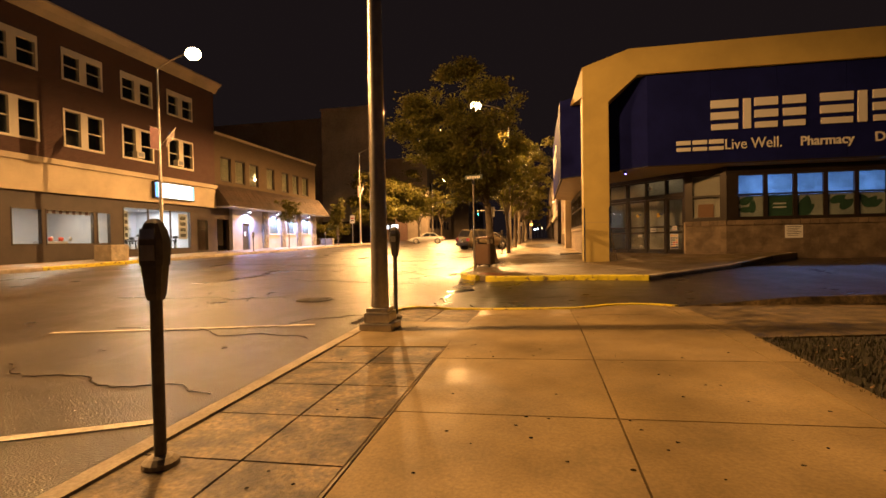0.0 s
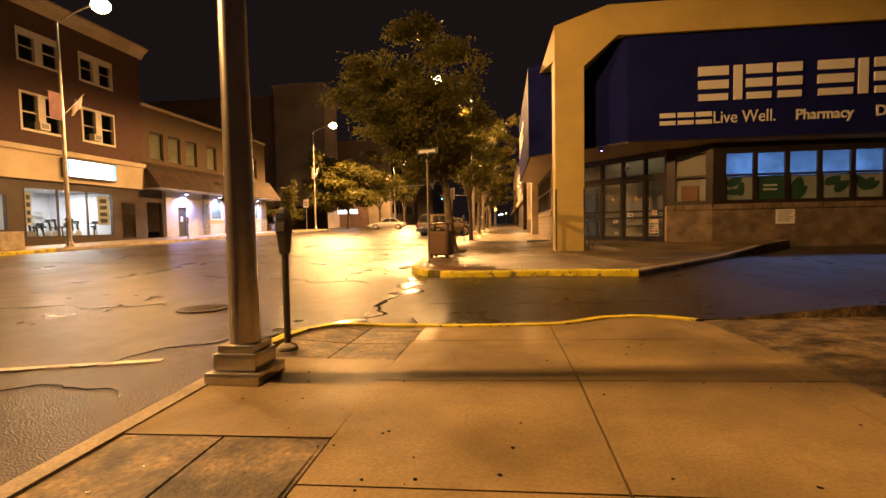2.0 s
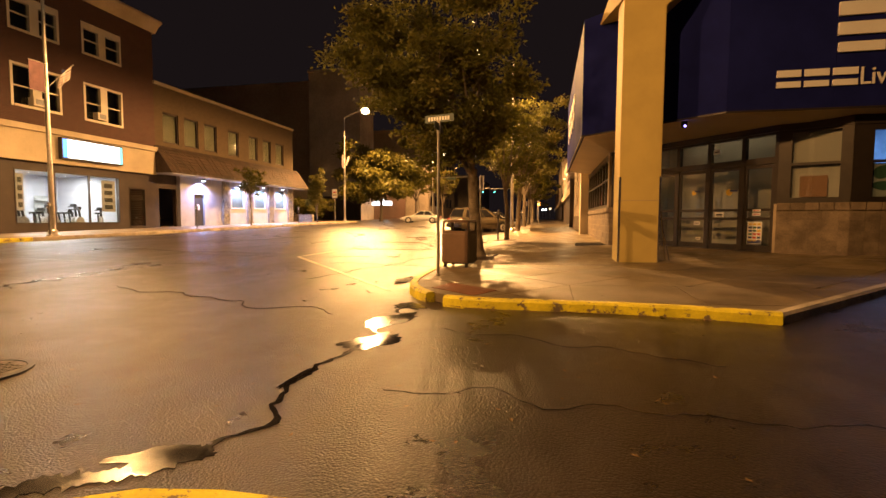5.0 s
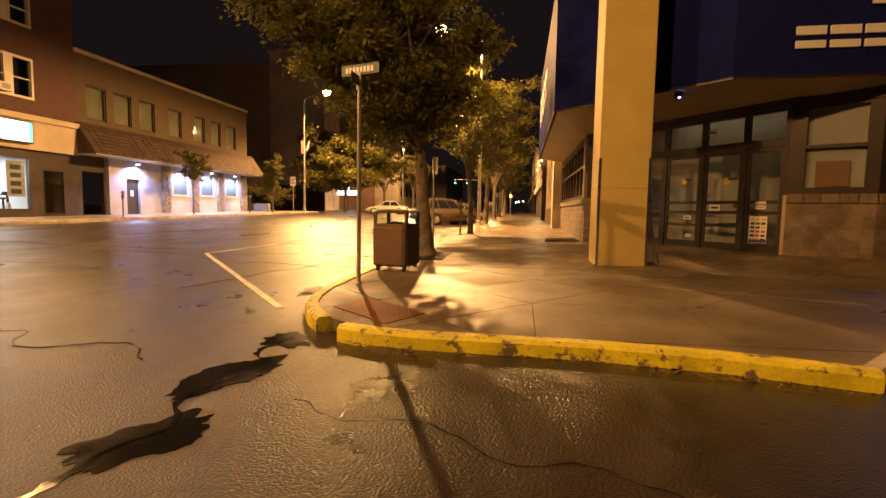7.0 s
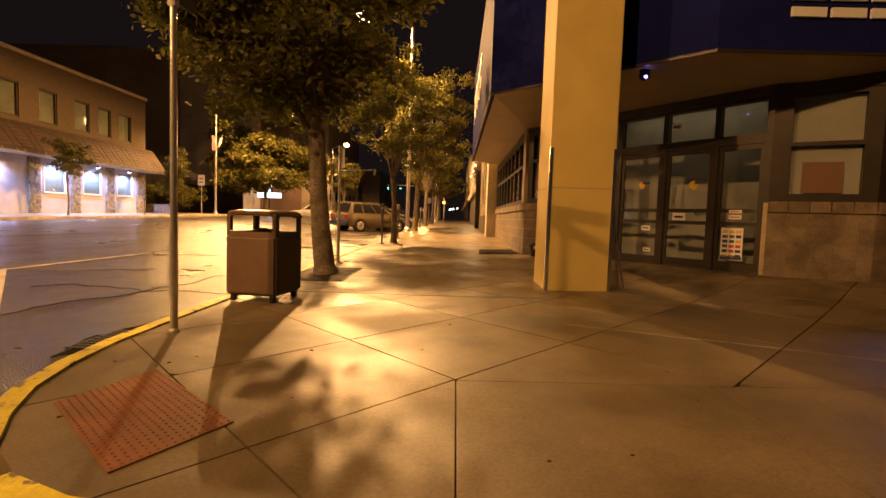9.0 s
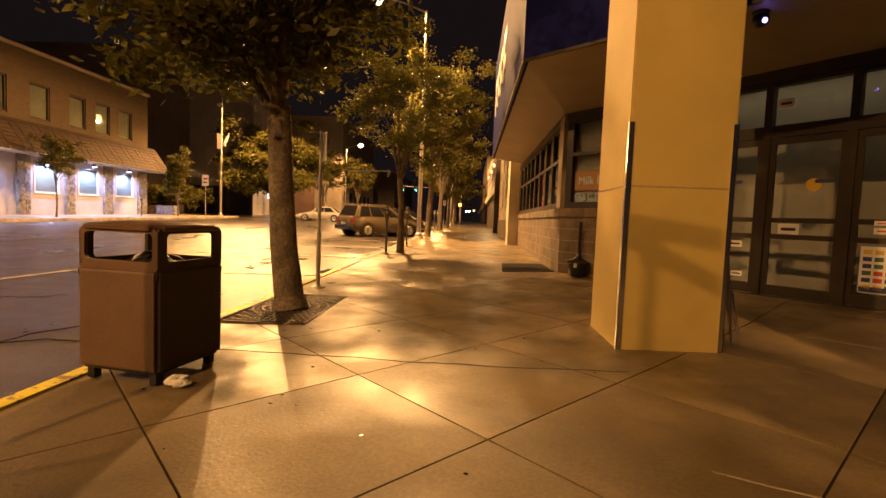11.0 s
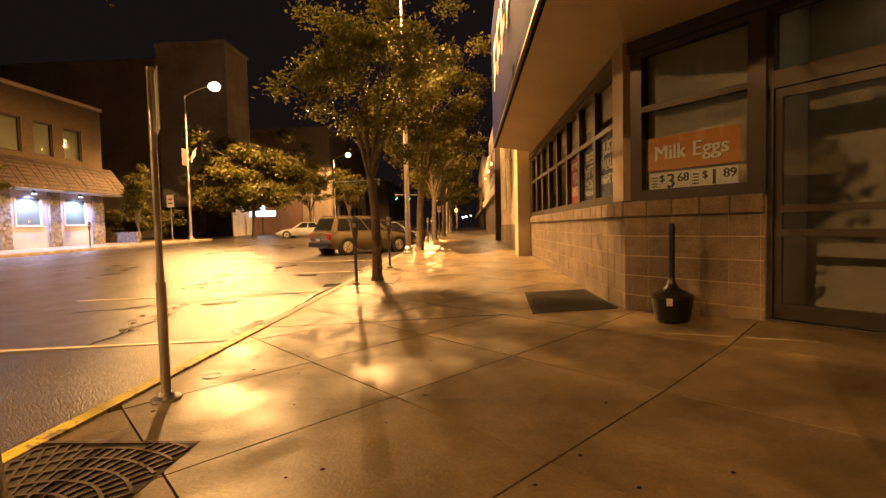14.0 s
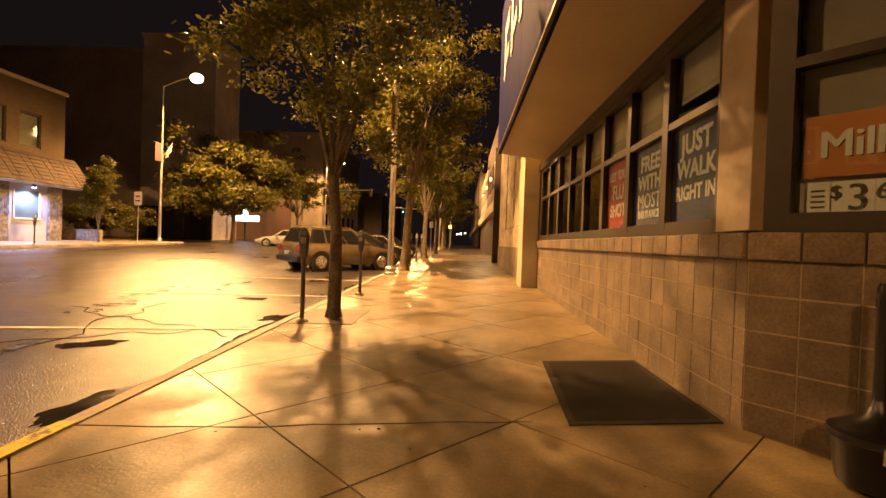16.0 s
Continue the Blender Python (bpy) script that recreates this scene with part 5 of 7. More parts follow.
def litter_bin():
    ob = thing("litter_bin", "square brown litter bin with a raised lid", "litter bin", pose(-2.13, 18.5, walk_z(-2.13, 18.5), 0, 0, -9))
    h = 0.335
    for sx in (-1, 1):
        for sy in (-1, 1):
            part("foot", box(B(), sx * h * 0.8 - 0.03, sx * h * 0.8 + 0.03, sy * h * 0.8 - 0.03, sy * h * 0.8 + 0.03, 0, 0.09, 0.006), BLACK_PLASTIC, ob)
    part("frame", box(B(), -h * 0.94, h * 0.94, -h * 0.94, h * 0.94, 0.08, 0.81, 0.02), BLACK_PLASTIC, ob)
    for k in range(4):
        part("panel", box(B(), -h * 0.95, h * 0.95, -h - 0.012, -h * 0.94, 0.11, 0.815, 0.02), BIN_DARK_SHADED if k % 2 else BIN_BROWN, ob, "dark brown side panel with painted shade" if k % 2 else "brown textured front panel", m=pose(0, 0, 0, 0, 0, 90 * k))
    bm = wall_with_holes(B(), -h, h, -h, h, 0.05, [(-h + 0.07, h - 0.07, -h + 0.07, h - 0.07)])
    part("rim", bm, BLACK_PLASTIC, ob, m=pose(0, 0, 0.81, 90) @ pose(0, -0.05, 0))

    # the hood: a thick rounded frame on each side and a shallow top
    def loop(w, lo, hi, r, n=4):
        made = []
        for cx, cz, a0 in ((w - r, lo + r, -90), (w - r, hi - r, 0), (-w + r, hi - r, 90), (-w + r, lo + r, 180)):
            made += [(cx + r * math.cos(radians(a0 + 90 * k / n)), cz + r * math.sin(radians(a0 + 90 * k / n))) for k in range(n + 1)]
        return made

    wide = h * 0.98
    for k in range(4):
        bm = B()
        outer, inner = loop(wide, 0.80, 1.12, 0.05), loop(wide - (0.085 if k % 2 else 0.04), 0.88, 1.08, 0.035)
        rings = [[bm.verts.new((x, y, z)) for x, z in ring] for ring, y in ((outer, 0.0), (inner, 0.0), (inner, 0.03), (outer, 0.03))]
        n = len(outer)
        for a, b in zip(rings, rings[1:] + rings[:1]):
            for i in range(n):
                bm.faces.new((a[i], a[(i + 1) % n], b[(i + 1) % n], b[i]))
        part("hood_frame", bm, BIN_DARK_SHADED if k % 2 else BIN_BROWN, ob, "rounded hood frame with an opening", m=pose(0, 0, 0, 0, 0, 90 * k) @ pose(0, -wide - 0.004 * (k % 2), 0))
    bm = B()
    rings = [[bm.verts.new((sx * wide * k, sy * wide * k, z)) for sx, sy in ((-1, -0.8), (-0.8, -1), (0.8, -1), (1, -0.8), (1, 0.8), (0.8, 1), (-0.8, 1), (-1, 0.8))] for z, k in ((1.095, 1.0), (1.1, 1.05), (1.125, 1.05), (1.14, 0.96), (1.155, 0.6), (1.16, 0.2))]
    for a, b in zip(rings, rings[1:]):
        for k in range(8):
            bm.faces.new((a[k], a[(k + 1) % 8], b[(k + 1) % 8], b[k]))
    bm.faces.new(rings[0][::-1])
    bm.faces.new(rings[-1])
    part("lid", bm, material("wet_brown_lid", (0.15, 0.085, 0.05), 0.3, grain=70, vary=0.12, bump=0.1), ob, "shallow brown lid, wet on top")
    bm = ball(B(), (0, 0, 0.78), 0.24, 1.1, 1.1, 0.5, 20)
    for v in bm.verts:
        v.co += v.co.normalized() * 0.05 * noise.noise(v.co * 14)
    part("liner_bag", bm, BLACK_PLASTIC, ob, "bunched black bin bag")


litter_bin()
scrap = thing("crumpled_paper", "crumpled white paper lying beside the litter bin", "litter", pose(-1.72, 18.16, walk_z(-1.72, 18.16)))
bm = ball(B(), (0, 0, 0.045), 0.06, 1.4, 0.8, 0.75, 16)
for v in bm.verts:
    v.co += Vector((noise.noise(v.co * 26), noise.noise(v.co * 26 + Vector((3, 1, 7))), 0.5 * noise.noise(v.co * 30))) * 0.03
    v.co.z = max(v.co.z, 0.0)
part("paper", bm, WHITE, scrap)

post = thing("street_name_sign", "steel post with two dark street name blades", "street sign", pose(-2.27, 16.71, walk_z(-2.27, 16.71)))
part("post", tube(B(), (0, 0, 0), (0, 0, 3.25), 0.033, 0.030, 12), STEEL, post, smooth=True)
part("collar", lathe(B(), [(0.05, 0), (0.05, 0.02), (0.035, 0.04)], 14), STEEL, post)
SIGN_GREEN = material("dark_sign_green", (0.03, 0.05, 0.035), 0.45, bump=0)
bl = part("name_blade", box(B(), -0.32, 0.36, -0.012, 0.0, 3.2, 3.36, 0.004), SIGN_GREEN, post, "dark green name blade", m=pose(0, 0, 0, 0, 0, -16))
for k in range(8):
    part("print_bar", box(B(), -0.24 + 0.065 * k, -0.195 + 0.065 * k, -0.0145, -0.0125, 3.24, 3.32), WHITE, bl)
part("name_blade", box(B(), -0.34, 0.34, -0.012, 0.0, 3.03, 3.18, 0.004), SIGN_GREEN, post, "dark green name blade", m=pose(0, 0, 0, 0, 0, 88))
part("bracket", box(B(), -0.035, 0.035, -0.035, 0.035, 2.98, 3.24), STEEL, post)

def regulation_sign(x, y, z, top, turn, group="traffic signs", plate=(0.31, 0.46), mat=WHITE, label="steel post with a small white parking sign"):
    ob = thing("traffic_sign", label, "traffic sign", pose(x, y, z, 0, 0, turn), group)
    part("foot", lathe(B(), [(0.11, 0), (0.105, 0.02), (0.06, 0.035), (0.04, 0.06)], 18), STEEL, ob)
    part("post", tube(B(), (0, 0, 0.02), (0, 0, top), 0.026, n=12), STEEL, ob, smooth=True)
    part("sleeve", tube(B(), (0, 0, 0.03), (0, 0, 0.92), 0.036, n=14), STEEL, ob, "wider steel sleeve round the foot of the post", smooth=True)
    w, h = plate
    p = part("plate", box(B(), -w / 2, w / 2, -0.04, -0.033, top - h - 0.02, top - 0.02, 0.002), mat, ob, "white metal sign plate")
    part("print_bar", box(B(), -w * 0.3, w * 0.3, -0.043, -0.0405, top - h * 0.45, top - h * 0.3), RED, p)
    part("print_bar", box(B(), -w * 0.3, w * 0.3, -0.043, -0.0405, top - h * 0.75, top - h * 0.65), PRINT_BLACK, p)
    return ob


regulation_sign(-2.2, 22.66, walk_z(-2.2, 22.6), 2.55, 128)
regulation_sign(-21.6, 53.0, left_z(0, 53), 3.4, -20, plate=(0.75, 0.9), label="steel post with a white no-turn sign")
regulation_sign(-2.3, 58.5, road_z(-2.3, 58.5) - 0.02, 2.6, 30)


def tree_grate(x, y, half=0.92, wide=0.5):
    ob = thing("tree_grate", "square iron grate with rings of slots round the trunk", "tree grate", pose(x, y, 0))
    iron = material("rusty_iron", (0.06, 0.042, 0.03), 0.6, metal=0.5, grain=40, vary=0.3, stain=4, stains=0.4, bump=0.3)
    z = lambda a, b: walk_z(x + a, y + b)
    x0, x1, y0, y1 = -0.5, 0.5, -half, half
    part("bed", slab([(x0, y0), (x1, y0), (x1, y1), (x0, y1)], z, 0.05, 0.003), SOIL, ob, "dark earth under the grate")
    bm = B()
    for a, b, c, d in ((x0, x1, y0, y0 + 0.03), (x0, x1, y1 - 0.03, y1), (x0, x0 + 0.03, y0, y1), (x1 - 0.03, x1, y0, y1)):
        box(bm, a, b, c, d, z(0, 0) - 0.01, z(0, 0) + 0.014 + 0.0155 * (c + d) / 2)
    part("rim", bm, iron, ob)
    for ring in range(7):
        ra, rb = 0.24 + 0.12 * ring, 0.34 + 0.12 * ring
        n = 26 + 12 * ring
        bm = B()
        for k in range(n):
            a = 2 * math.pi * k / n
            w = 0.008
            c, s = math.cos(a), math.sin(a)
            if not (x0 < c * rb < x1 and y0 < s * rb < y1):
                continue
            zz = z(c * ra, s * ra)
            q = [(c * ra - s * w, s * ra + c * w), (c * ra + s * w, s * ra - c * w), (c * rb + s * w, s * rb - c * w), (c * rb - s * w, s * rb + c * w)]
            prism(bm, q, zz - 0.005, zz + 0.014)
        m = max(24, n)
        for k in range(m):
            a0, a1 = 2 * math.pi * k / m, 2 * math.pi * (k + 1) / m
            q = [(ra * math.cos(a0), ra * math.sin(a0)), ((ra - 0.02) * math.cos(a0), (ra - 0.02) * math.sin(a0)), ((ra - 0.02) * math.cos(a1), (ra - 0.02) * math.sin(a1)), (ra * math.cos(a1), ra * math.sin(a1))]
            if all(x0 < u < x1 and y0 < v < y1 for u, v in q):
                zz = z(*q[0])
                prism(bm, q[::-1], zz - 0.005, zz + 0.013)
        part("slot_ring", bm, iron, ob)["kind"] = "stuff"
    return ob


tree_grate(-2.0, 21.0)
bm = slab([(-2.45, 29.1), (-1.45, 29.1), (-1.45, 30.5), (-2.45, 30.5)], walk_z, 0.05, 0.008)
g2 = thing("tree_grate", "flat iron grate round the slim tree", "tree grate")
part("plate", bm, material("dark_iron_plate", (0.10, 0.075, 0.05), 0.6, metal=0.3, grain=60, vary=0.4, bump=0.5), g2)

# tactile plate with domes
RUST_RED = material("tactile_red", (0.17, 0.056, 0.016), 0.6, grain=60, vary=0.15, stain=3, stains=0.3, bump=0.2)
tac = tagged(new("tactile_plate"), "rust red tactile plate on the kerb ramp", "tactile paving", kind="structure")
corners = [(-2.0, 15.05), (-1.14, 14.33), (-0.83, 14.86), (-1.76, 15.66)]
part("plate", slab(corners, walk_z, 0.03, 0.008), RUST_RED, tac)
bm = B()
for i in range(24):
    for j in range(15):
        f, g_ = (i + 0.5) / 24, (j + 0.5) / 15
        a = Vector(corners[0]).lerp(Vector(corners[1]), f)
        b = Vector(corners[3]).lerp(Vector(corners[2]), f)
        p = a.lerp(b, g_)
        bmesh.ops.create_cone(bm, cap_ends=True, segments=6, radius1=0.008, radius2=0.005, depth=0.004, matrix=Matrix.Translation((p.x, p.y, walk_z(p.x, p.y) + 0.012)))
d = part("domes", bm, RUST_RED, tac)
d["kind"] = "stuff"


# ---- road surface ----
def blob(cx, cy, rx, ry, turn, seed, zf, lift, n=90, rough=0.3):
    pts = []
    c, s = math.cos(radians(turn)), math.sin(radians(turn))
    for k in range(n):
        a = 2 * math.pi * k / n
        r = 1 + rough * noise.noise(Vector((1.7 * math.cos(a) + seed * 7.1, 1.7 * math.sin(a), seed))) * 2 + 0.5 * rough * noise.noise(Vector((7 * math.cos(a), 7 * math.sin(a), seed + 3))) + 0.3 * rough * noise.noise(Vector((19 * math.cos(a), 19 * math.sin(a), seed + 5)))
        x, y = rx * r * math.cos(a), ry * r * math.sin(a)
        pts.append((cx + x * c - y * s, cy + x * s + y * c))
    return slab(pts, zf, 0.012, lift)


for k, (x, y, rx, ry, a) in enumerate(((-2.3, 9.3, 0.26, 0.13, 20), (-2.2, 10.75, 0.3, 0.05, 86), (-1.98, 12.02, 0.42, 0.22, 58), (-2.06, 13.1, 0.5, 0.26, 68), (-2.12, 14.12, 0.3, 0.22, -40), (-4.55, 27.85, 0.34, 0.19, 40), (-2.95, 26.0, 0.2, 0.65, -15), (-4.4, 32.3, 0.3, 0.2, 0), (-3.1, 30.3, 0.2, 0.35, -20), (-3.05, 16.9, 0.16, 0.55, 5), (-4.2, 36.5, 0.3, 0.25, 0))):
    tagged(part("water_patch", blob(x, y, rx, ry, a, k + 1, road_z, -0.015, rough=0.3), PUDDLE), "dark water standing in broken asphalt", "puddle", "puddles", "structure")
PATCH = asphalt("patch_and_car_shadow", (0.034, 0.027, 0.021), 0.3, 0.5, 0.3, 70.0)
# the wide patch at y 40.2 stands in for the parked car's cast shadow
for k, (x, y, rx, ry, a) in enumerate(((-9.0, 21.0, 3.0, 0.6, 8), (-6.0, 40.2, 3.4, 2.6, 0), (-13, 18.0, 4.0, 0.5, 4))):
    tagged(part("patch_and_car_shadow", blob(x, y, rx, ry, a, k + 30, road_z, -0.016, rough=0.25), PATCH), "darker repair patch in the road, one a painted car shadow", "road patch", "road patches", "structure")


def strip(name, p, q, width, mat, label, category, lift=-0.010, n=6, wob=0.0, seed=0):
    p, q = Vector(p), Vector(q)
    d = (q - p).normalized()
    s = Vector((-d.y, d.x))
    left, right = [], []
    for k in range(n + 1):
        c = p.lerp(q, k / n)
        o = wob * (1.6 * noise.noise(Vector((k * 0.16, seed * 3.3, 0.5))) + 0.25 * noise.noise(Vector((k * 0.8, seed * 3.3, 4.5))))
        w = width / 2 * (1 + (1.5 * noise.noise(Vector((k * 1.3, seed, 9))) if wob else 0))
        c = c + s * o
        left.append((c.x + s.x * w, c.y + s.y * w))
        right.append((c.x - s.x * w, c.y - s.y * w))
    return tagged(part(name, slab(right + left[::-1], road_z, 0.008, lift), mat), label, category, "", "structure")


for p, q in (((-7.5, 6.05), (-3.7, 7.35)), ((-5.6, 1.9), (-3.05, 3.35)), ((-7.7, 20.6), (-2.95, 15.5)), ((-7.7, 20.6), (-7.4, 24.2)), ((-7.4, 24.1), (-3.0, 25.1)), ((-7.6, 28.1), (-3.0, 29.3)), ((-7.6, 32.2), (-3.0, 33.3)), ((-7.6, 36.3), (-3.0, 37.3))):
    strip("parking_line", p, q, 0.1, ROAD_PAINT, "worn white parking bay line", "road marking")
rnd = random.Random(21)
for k in range(13):
    x, y = rnd.uniform(-16, -3.6), rnd.uniform(4, 34)
    a, l = rnd.choice((0.1, 0.25, 1.45, 1.7, 0.0)) + rnd.gauss(0, 0.15), rnd.uniform(2.0, 6.5)
    strip("road_crack", (x, y), (min(x + l * math.cos(a), -3.1), y + l * math.sin(a)), 0.013, PUDDLE, "dark crack in the wet asphalt", "road crack", -0.008, 44, 0.25, k)
strip("road_crack", (-2.95, 26.0), (-2.9, 36.0), 0.03, PUDDLE, "dark crack in the wet asphalt", "road crack", -0.008, 40, 0.15, 51)

strip("road_crack", (-2.1, 9.3), (-2.05, 14.2), 0.05, PUDDLE, "dark crack in the wet asphalt", "road crack", -0.015, 70, 0.2, 60)
for p, q, w, k in (((-3.1, 7.5), (-3.05, 8.35), 0.13, 1), ((-3.05, 8.3), (-2.7, 8.95), 0.16, 2), ((-2.72, 8.9), (-2.15, 9.25), 0.14, 3)):
    strip("gutter_gap", p, q, w, PUDDLE, "black wet gap between the road and the kerb", "gutter", -0.014, 24, 0.03, 70 + k)
strip("road_crack", (-1.3, 12.7), (1.6, 11.6), 0.009, PUDDLE, "dark crack in the damp driveway", "road crack", 0.009, 50, 0.12, 64)
strip("road_crack", (-8.0, 14.5), (-3.1, 13.2), 0.015, PUDDLE, "dark crack in the wet asphalt", "road crack", -0.008, 50, 0.3, 62)
strip("road_crack", (-1.3, 10.6), (3.0, 10.2), 0.012, PUDDLE, "dark crack in the damp driveway", "road crack", 0.008, 50, 0.25, 63)


JOINT_DARK = material("dark_joint_dirt", (0.03, 0.022, 0.015), 0.9, bump=0.3)


def pale_crack(points, width=0.016):
    left, right = [], []
    for k, p in enumerate(points):
        o = 0.03 * noise.noise(Vector((k * 2.1, p[0], 2)))
        left.append((p[0], p[1] + width / 2 + o))
        right.append((p[0], p[1] - width / 2 + o))
    tagged(part("pale_crack", slab(right + left[::-1], walk_z, 0.004, 0.002), KERB_GREY), "pale mended crack across the pavement", "pavement crack", "pavement cracks", "structure")


pale_crack([(1.55 + 0.22 * k, 17.35 - 0.10 * k) for k in range(14)])
tagged(part("mortar_joint", slab([(-1.125, -2.5), (-1.095, -2.5), (-1.097, 2.0), (-1.085, 5.0), (-1.095, 8.3), (-1.118, 8.3), (-1.122, 5.0), (-1.12, 2.0)], walk_z, 0.004, 0.003), KERB_GREY), "pale mortar joint along the worn paving", "paving joint", kind="structure")
for line in ([(-2.3, 19.1), (-1.5, 19.05), (-0.6, 18.97), (0.13, 18.9), (1.1, 18.87), (1.7, 18.89)], [(-2.5, 25.18), (-1.2, 25.24), (0.24, 25.46), (1.0, 25.5)]):
    run = [Vector(a).lerp(Vector(b), k / 8) for a, b in zip(line, line[1:]) for k in range(8)]
    half = [(p.x, p.y + 0.035 * noise.noise(Vector((p.x * 2.3, p.y, 1))) + 0.012 * noise.noise(Vector((p.x * 11, p.y, 7)))) for p in run]
    tagged(part("paving_crack", slab(half + [(x, y + 0.014 + 0.006 * noise.noise(Vector((x * 9, y, 5)))) for x, y in half[::-1]], walk_z, 0.004, 0.0025), JOINT_DARK), "dark crack running across the paving", "pavement crack", "pavement cracks", "structure")
pale_crack([(2.1 + 0.22 * k, 24.2 - 0.16 * k) for k in range(6)])

cover = thing("manhole_cover", "round iron manhole cover in the road", "manhole cover", pose(-5.09, 10.14, road_z(-5.09, 10.14) - 0.02))
part("ring", lathe(B(), [(0.42, 0.0), (0.42, 0.014), (0.37, 0.014), (0.37, 0.0)], 32), DARK_STEEL, cover)
bm = lathe(B(), [(0.36, 0.0), (0.36, 0.012)], 32)
for i in range(-5, 6):
    for j in range(-5, 6):
        if i * i + j * j < 26:
            box(bm, i * 0.062 - 0.022, i * 0.062 + 0.022, j * 0.062 - 0.022, j * 0.062 + 0.022, 0.012, 0.017)
part("lid", bm, material("worn_iron", (0.09, 0.075, 0.06), 0.4, metal=0.5, grain=40, vary=0.3, stains=0.3, bump=0.2), cover)

valve = thing("valve_cover", "small round iron cover set in the paving", "valve cover", pose(-2.13, 23.2, walk_z(-2.13, 23.2)))
part("rim", lathe(B(), [(0.085, -0.01), (0.085, 0.006), (0.07, 0.006), (0.07, -0.01)], 24), DARK_STEEL, valve)
part("lid", lathe(B(), [(0.068, -0.01), (0.068, 0.003), (0.02, 0.004)], 24), DARK_STEEL, valve)

drain = thing("storm_drain", "iron gutter grate beside the kerb", "drain", pose(-2.95, 16.9, road_z(-2.95, 16.9) - 0.012))
bm = B()
for k in range(9):
    box(bm, -0.2, 0.2, -0.36 + 0.08 * k, -0.325 + 0.08 * k, 0, 0.012)
box(bm, -0.23, -0.2, -0.38, 0.4, 0, 0.013)
box(bm, 0.2, 0.23, -0.38, 0.4, 0, 0.013)
part("grate", bm, DARK_STEEL, drain)

# litter and gum on the near pavement
rnd = random.Random(3)
verts, faces = [], []
for _ in range(260):
    if rnd.random() < 0.5:
        x, y = rnd.uniform(-2.3, 2.0), rnd.uniform(0.5, 8.2)
    else:
        x, y = rnd.uniform(-2.3, 2.0), rnd.uniform(14.5, 30)
    r, n = rnd.uniform(0.005, 0.017), len(verts)
    for k in range(7):
        a = 6.283 * k / 7
        q = r * rnd.uniform(0.6, 1.2)
        verts.append((x + q * math.cos(a), y + q * math.sin(a), walk_z(x, y) + 0.0025))
    faces.append(tuple(range(n, n + 7)))
me = bpy.data.meshes.new("gum_spots")
me.from_pydata(verts, [], faces)
me.materials.append(PUDDLE)
tagged(new("gum_spots", me), "dark trodden gum spots and bits on the pavement", "litter", kind="stuff")


def fallen_leaves():
    rnd = random.Random(77)
    verts, faces = [], []
    for k in range(700):
        if k < 240:
            f = rnd.random()
            i = min(int(f * (len(FRONT) - 1)), len(FRONT) - 2)
            p = Vector(FRONT[i]).lerp(Vector(FRONT[i + 1]), rnd.random())
            x, y = p.x + rnd.gauss(0, 0.08), p.y - abs(rnd.gauss(0.02, 0.10))
            z = road_z(x, y) + 0.012
        elif k < 380:
            x, y = KERB_X - abs(rnd.gauss(0.02, 0.12)), rnd.uniform(14, 34)
            z = road_z(x, y) - 0.006
        elif k < 520:
            x, y = rnd.uniform(-8, 6), rnd.uniform(9.5, 13)
            z = road_z(x, y) + (0.012 if x > -1.3 else -0.014)
        else:
            x, y = 2.3 + 2.6 * rnd.random() ** 1.5, rnd.uniform(1.4, 6.3)
            z = walk_z(x, y) + 0.012
        a, s = rnd.random() * 6.28, rnd.uniform(0.012, 0.035)
        c, d = math.cos(a) * s, math.sin(a) * s
        n = len(verts)
        verts += [(x - c, y - d, z), (x + d * 0.5, y - c * 0.5, z + 0.006 * rnd.random()), (x + c, y + d, z + 0.012 * rnd.random()), (x - d * 0.5, y + c * 0.5, z)]
        faces.append((n, n + 1, n + 2, n + 3))
    me = bpy.data.meshes.new("fallen_leaves")
    me.from_pydata(verts, [], faces)
    me.materials.append(material("dry_leaf", (0.20, 0.12, 0.05), 0.7, grain=30, vary=0.4, bump=0))
    tagged(new("fallen_leaves", me), "small dry leaves along the kerbs and gutter", "leaf litter", kind="stuff")


fallen_leaves()


# ---- vehicles ----
TYRE = material("tyre_rubber", (0.018, 0.017, 0.016), 0.7, bump=0.2)
CAR_GLASS = material("dark_car_glass", (0.012, 0.012, 0.014), 0.06, vary=0.02, stains=0.05, bump=0, spec=0.3)
TAIL = material("red_tail_light", (0.35, 0.02, 0.015), 0.2, bump=0)
HEADLAMP = material("clear_head_light", (0.5, 0.5, 0.5), 0.15, bump=0)


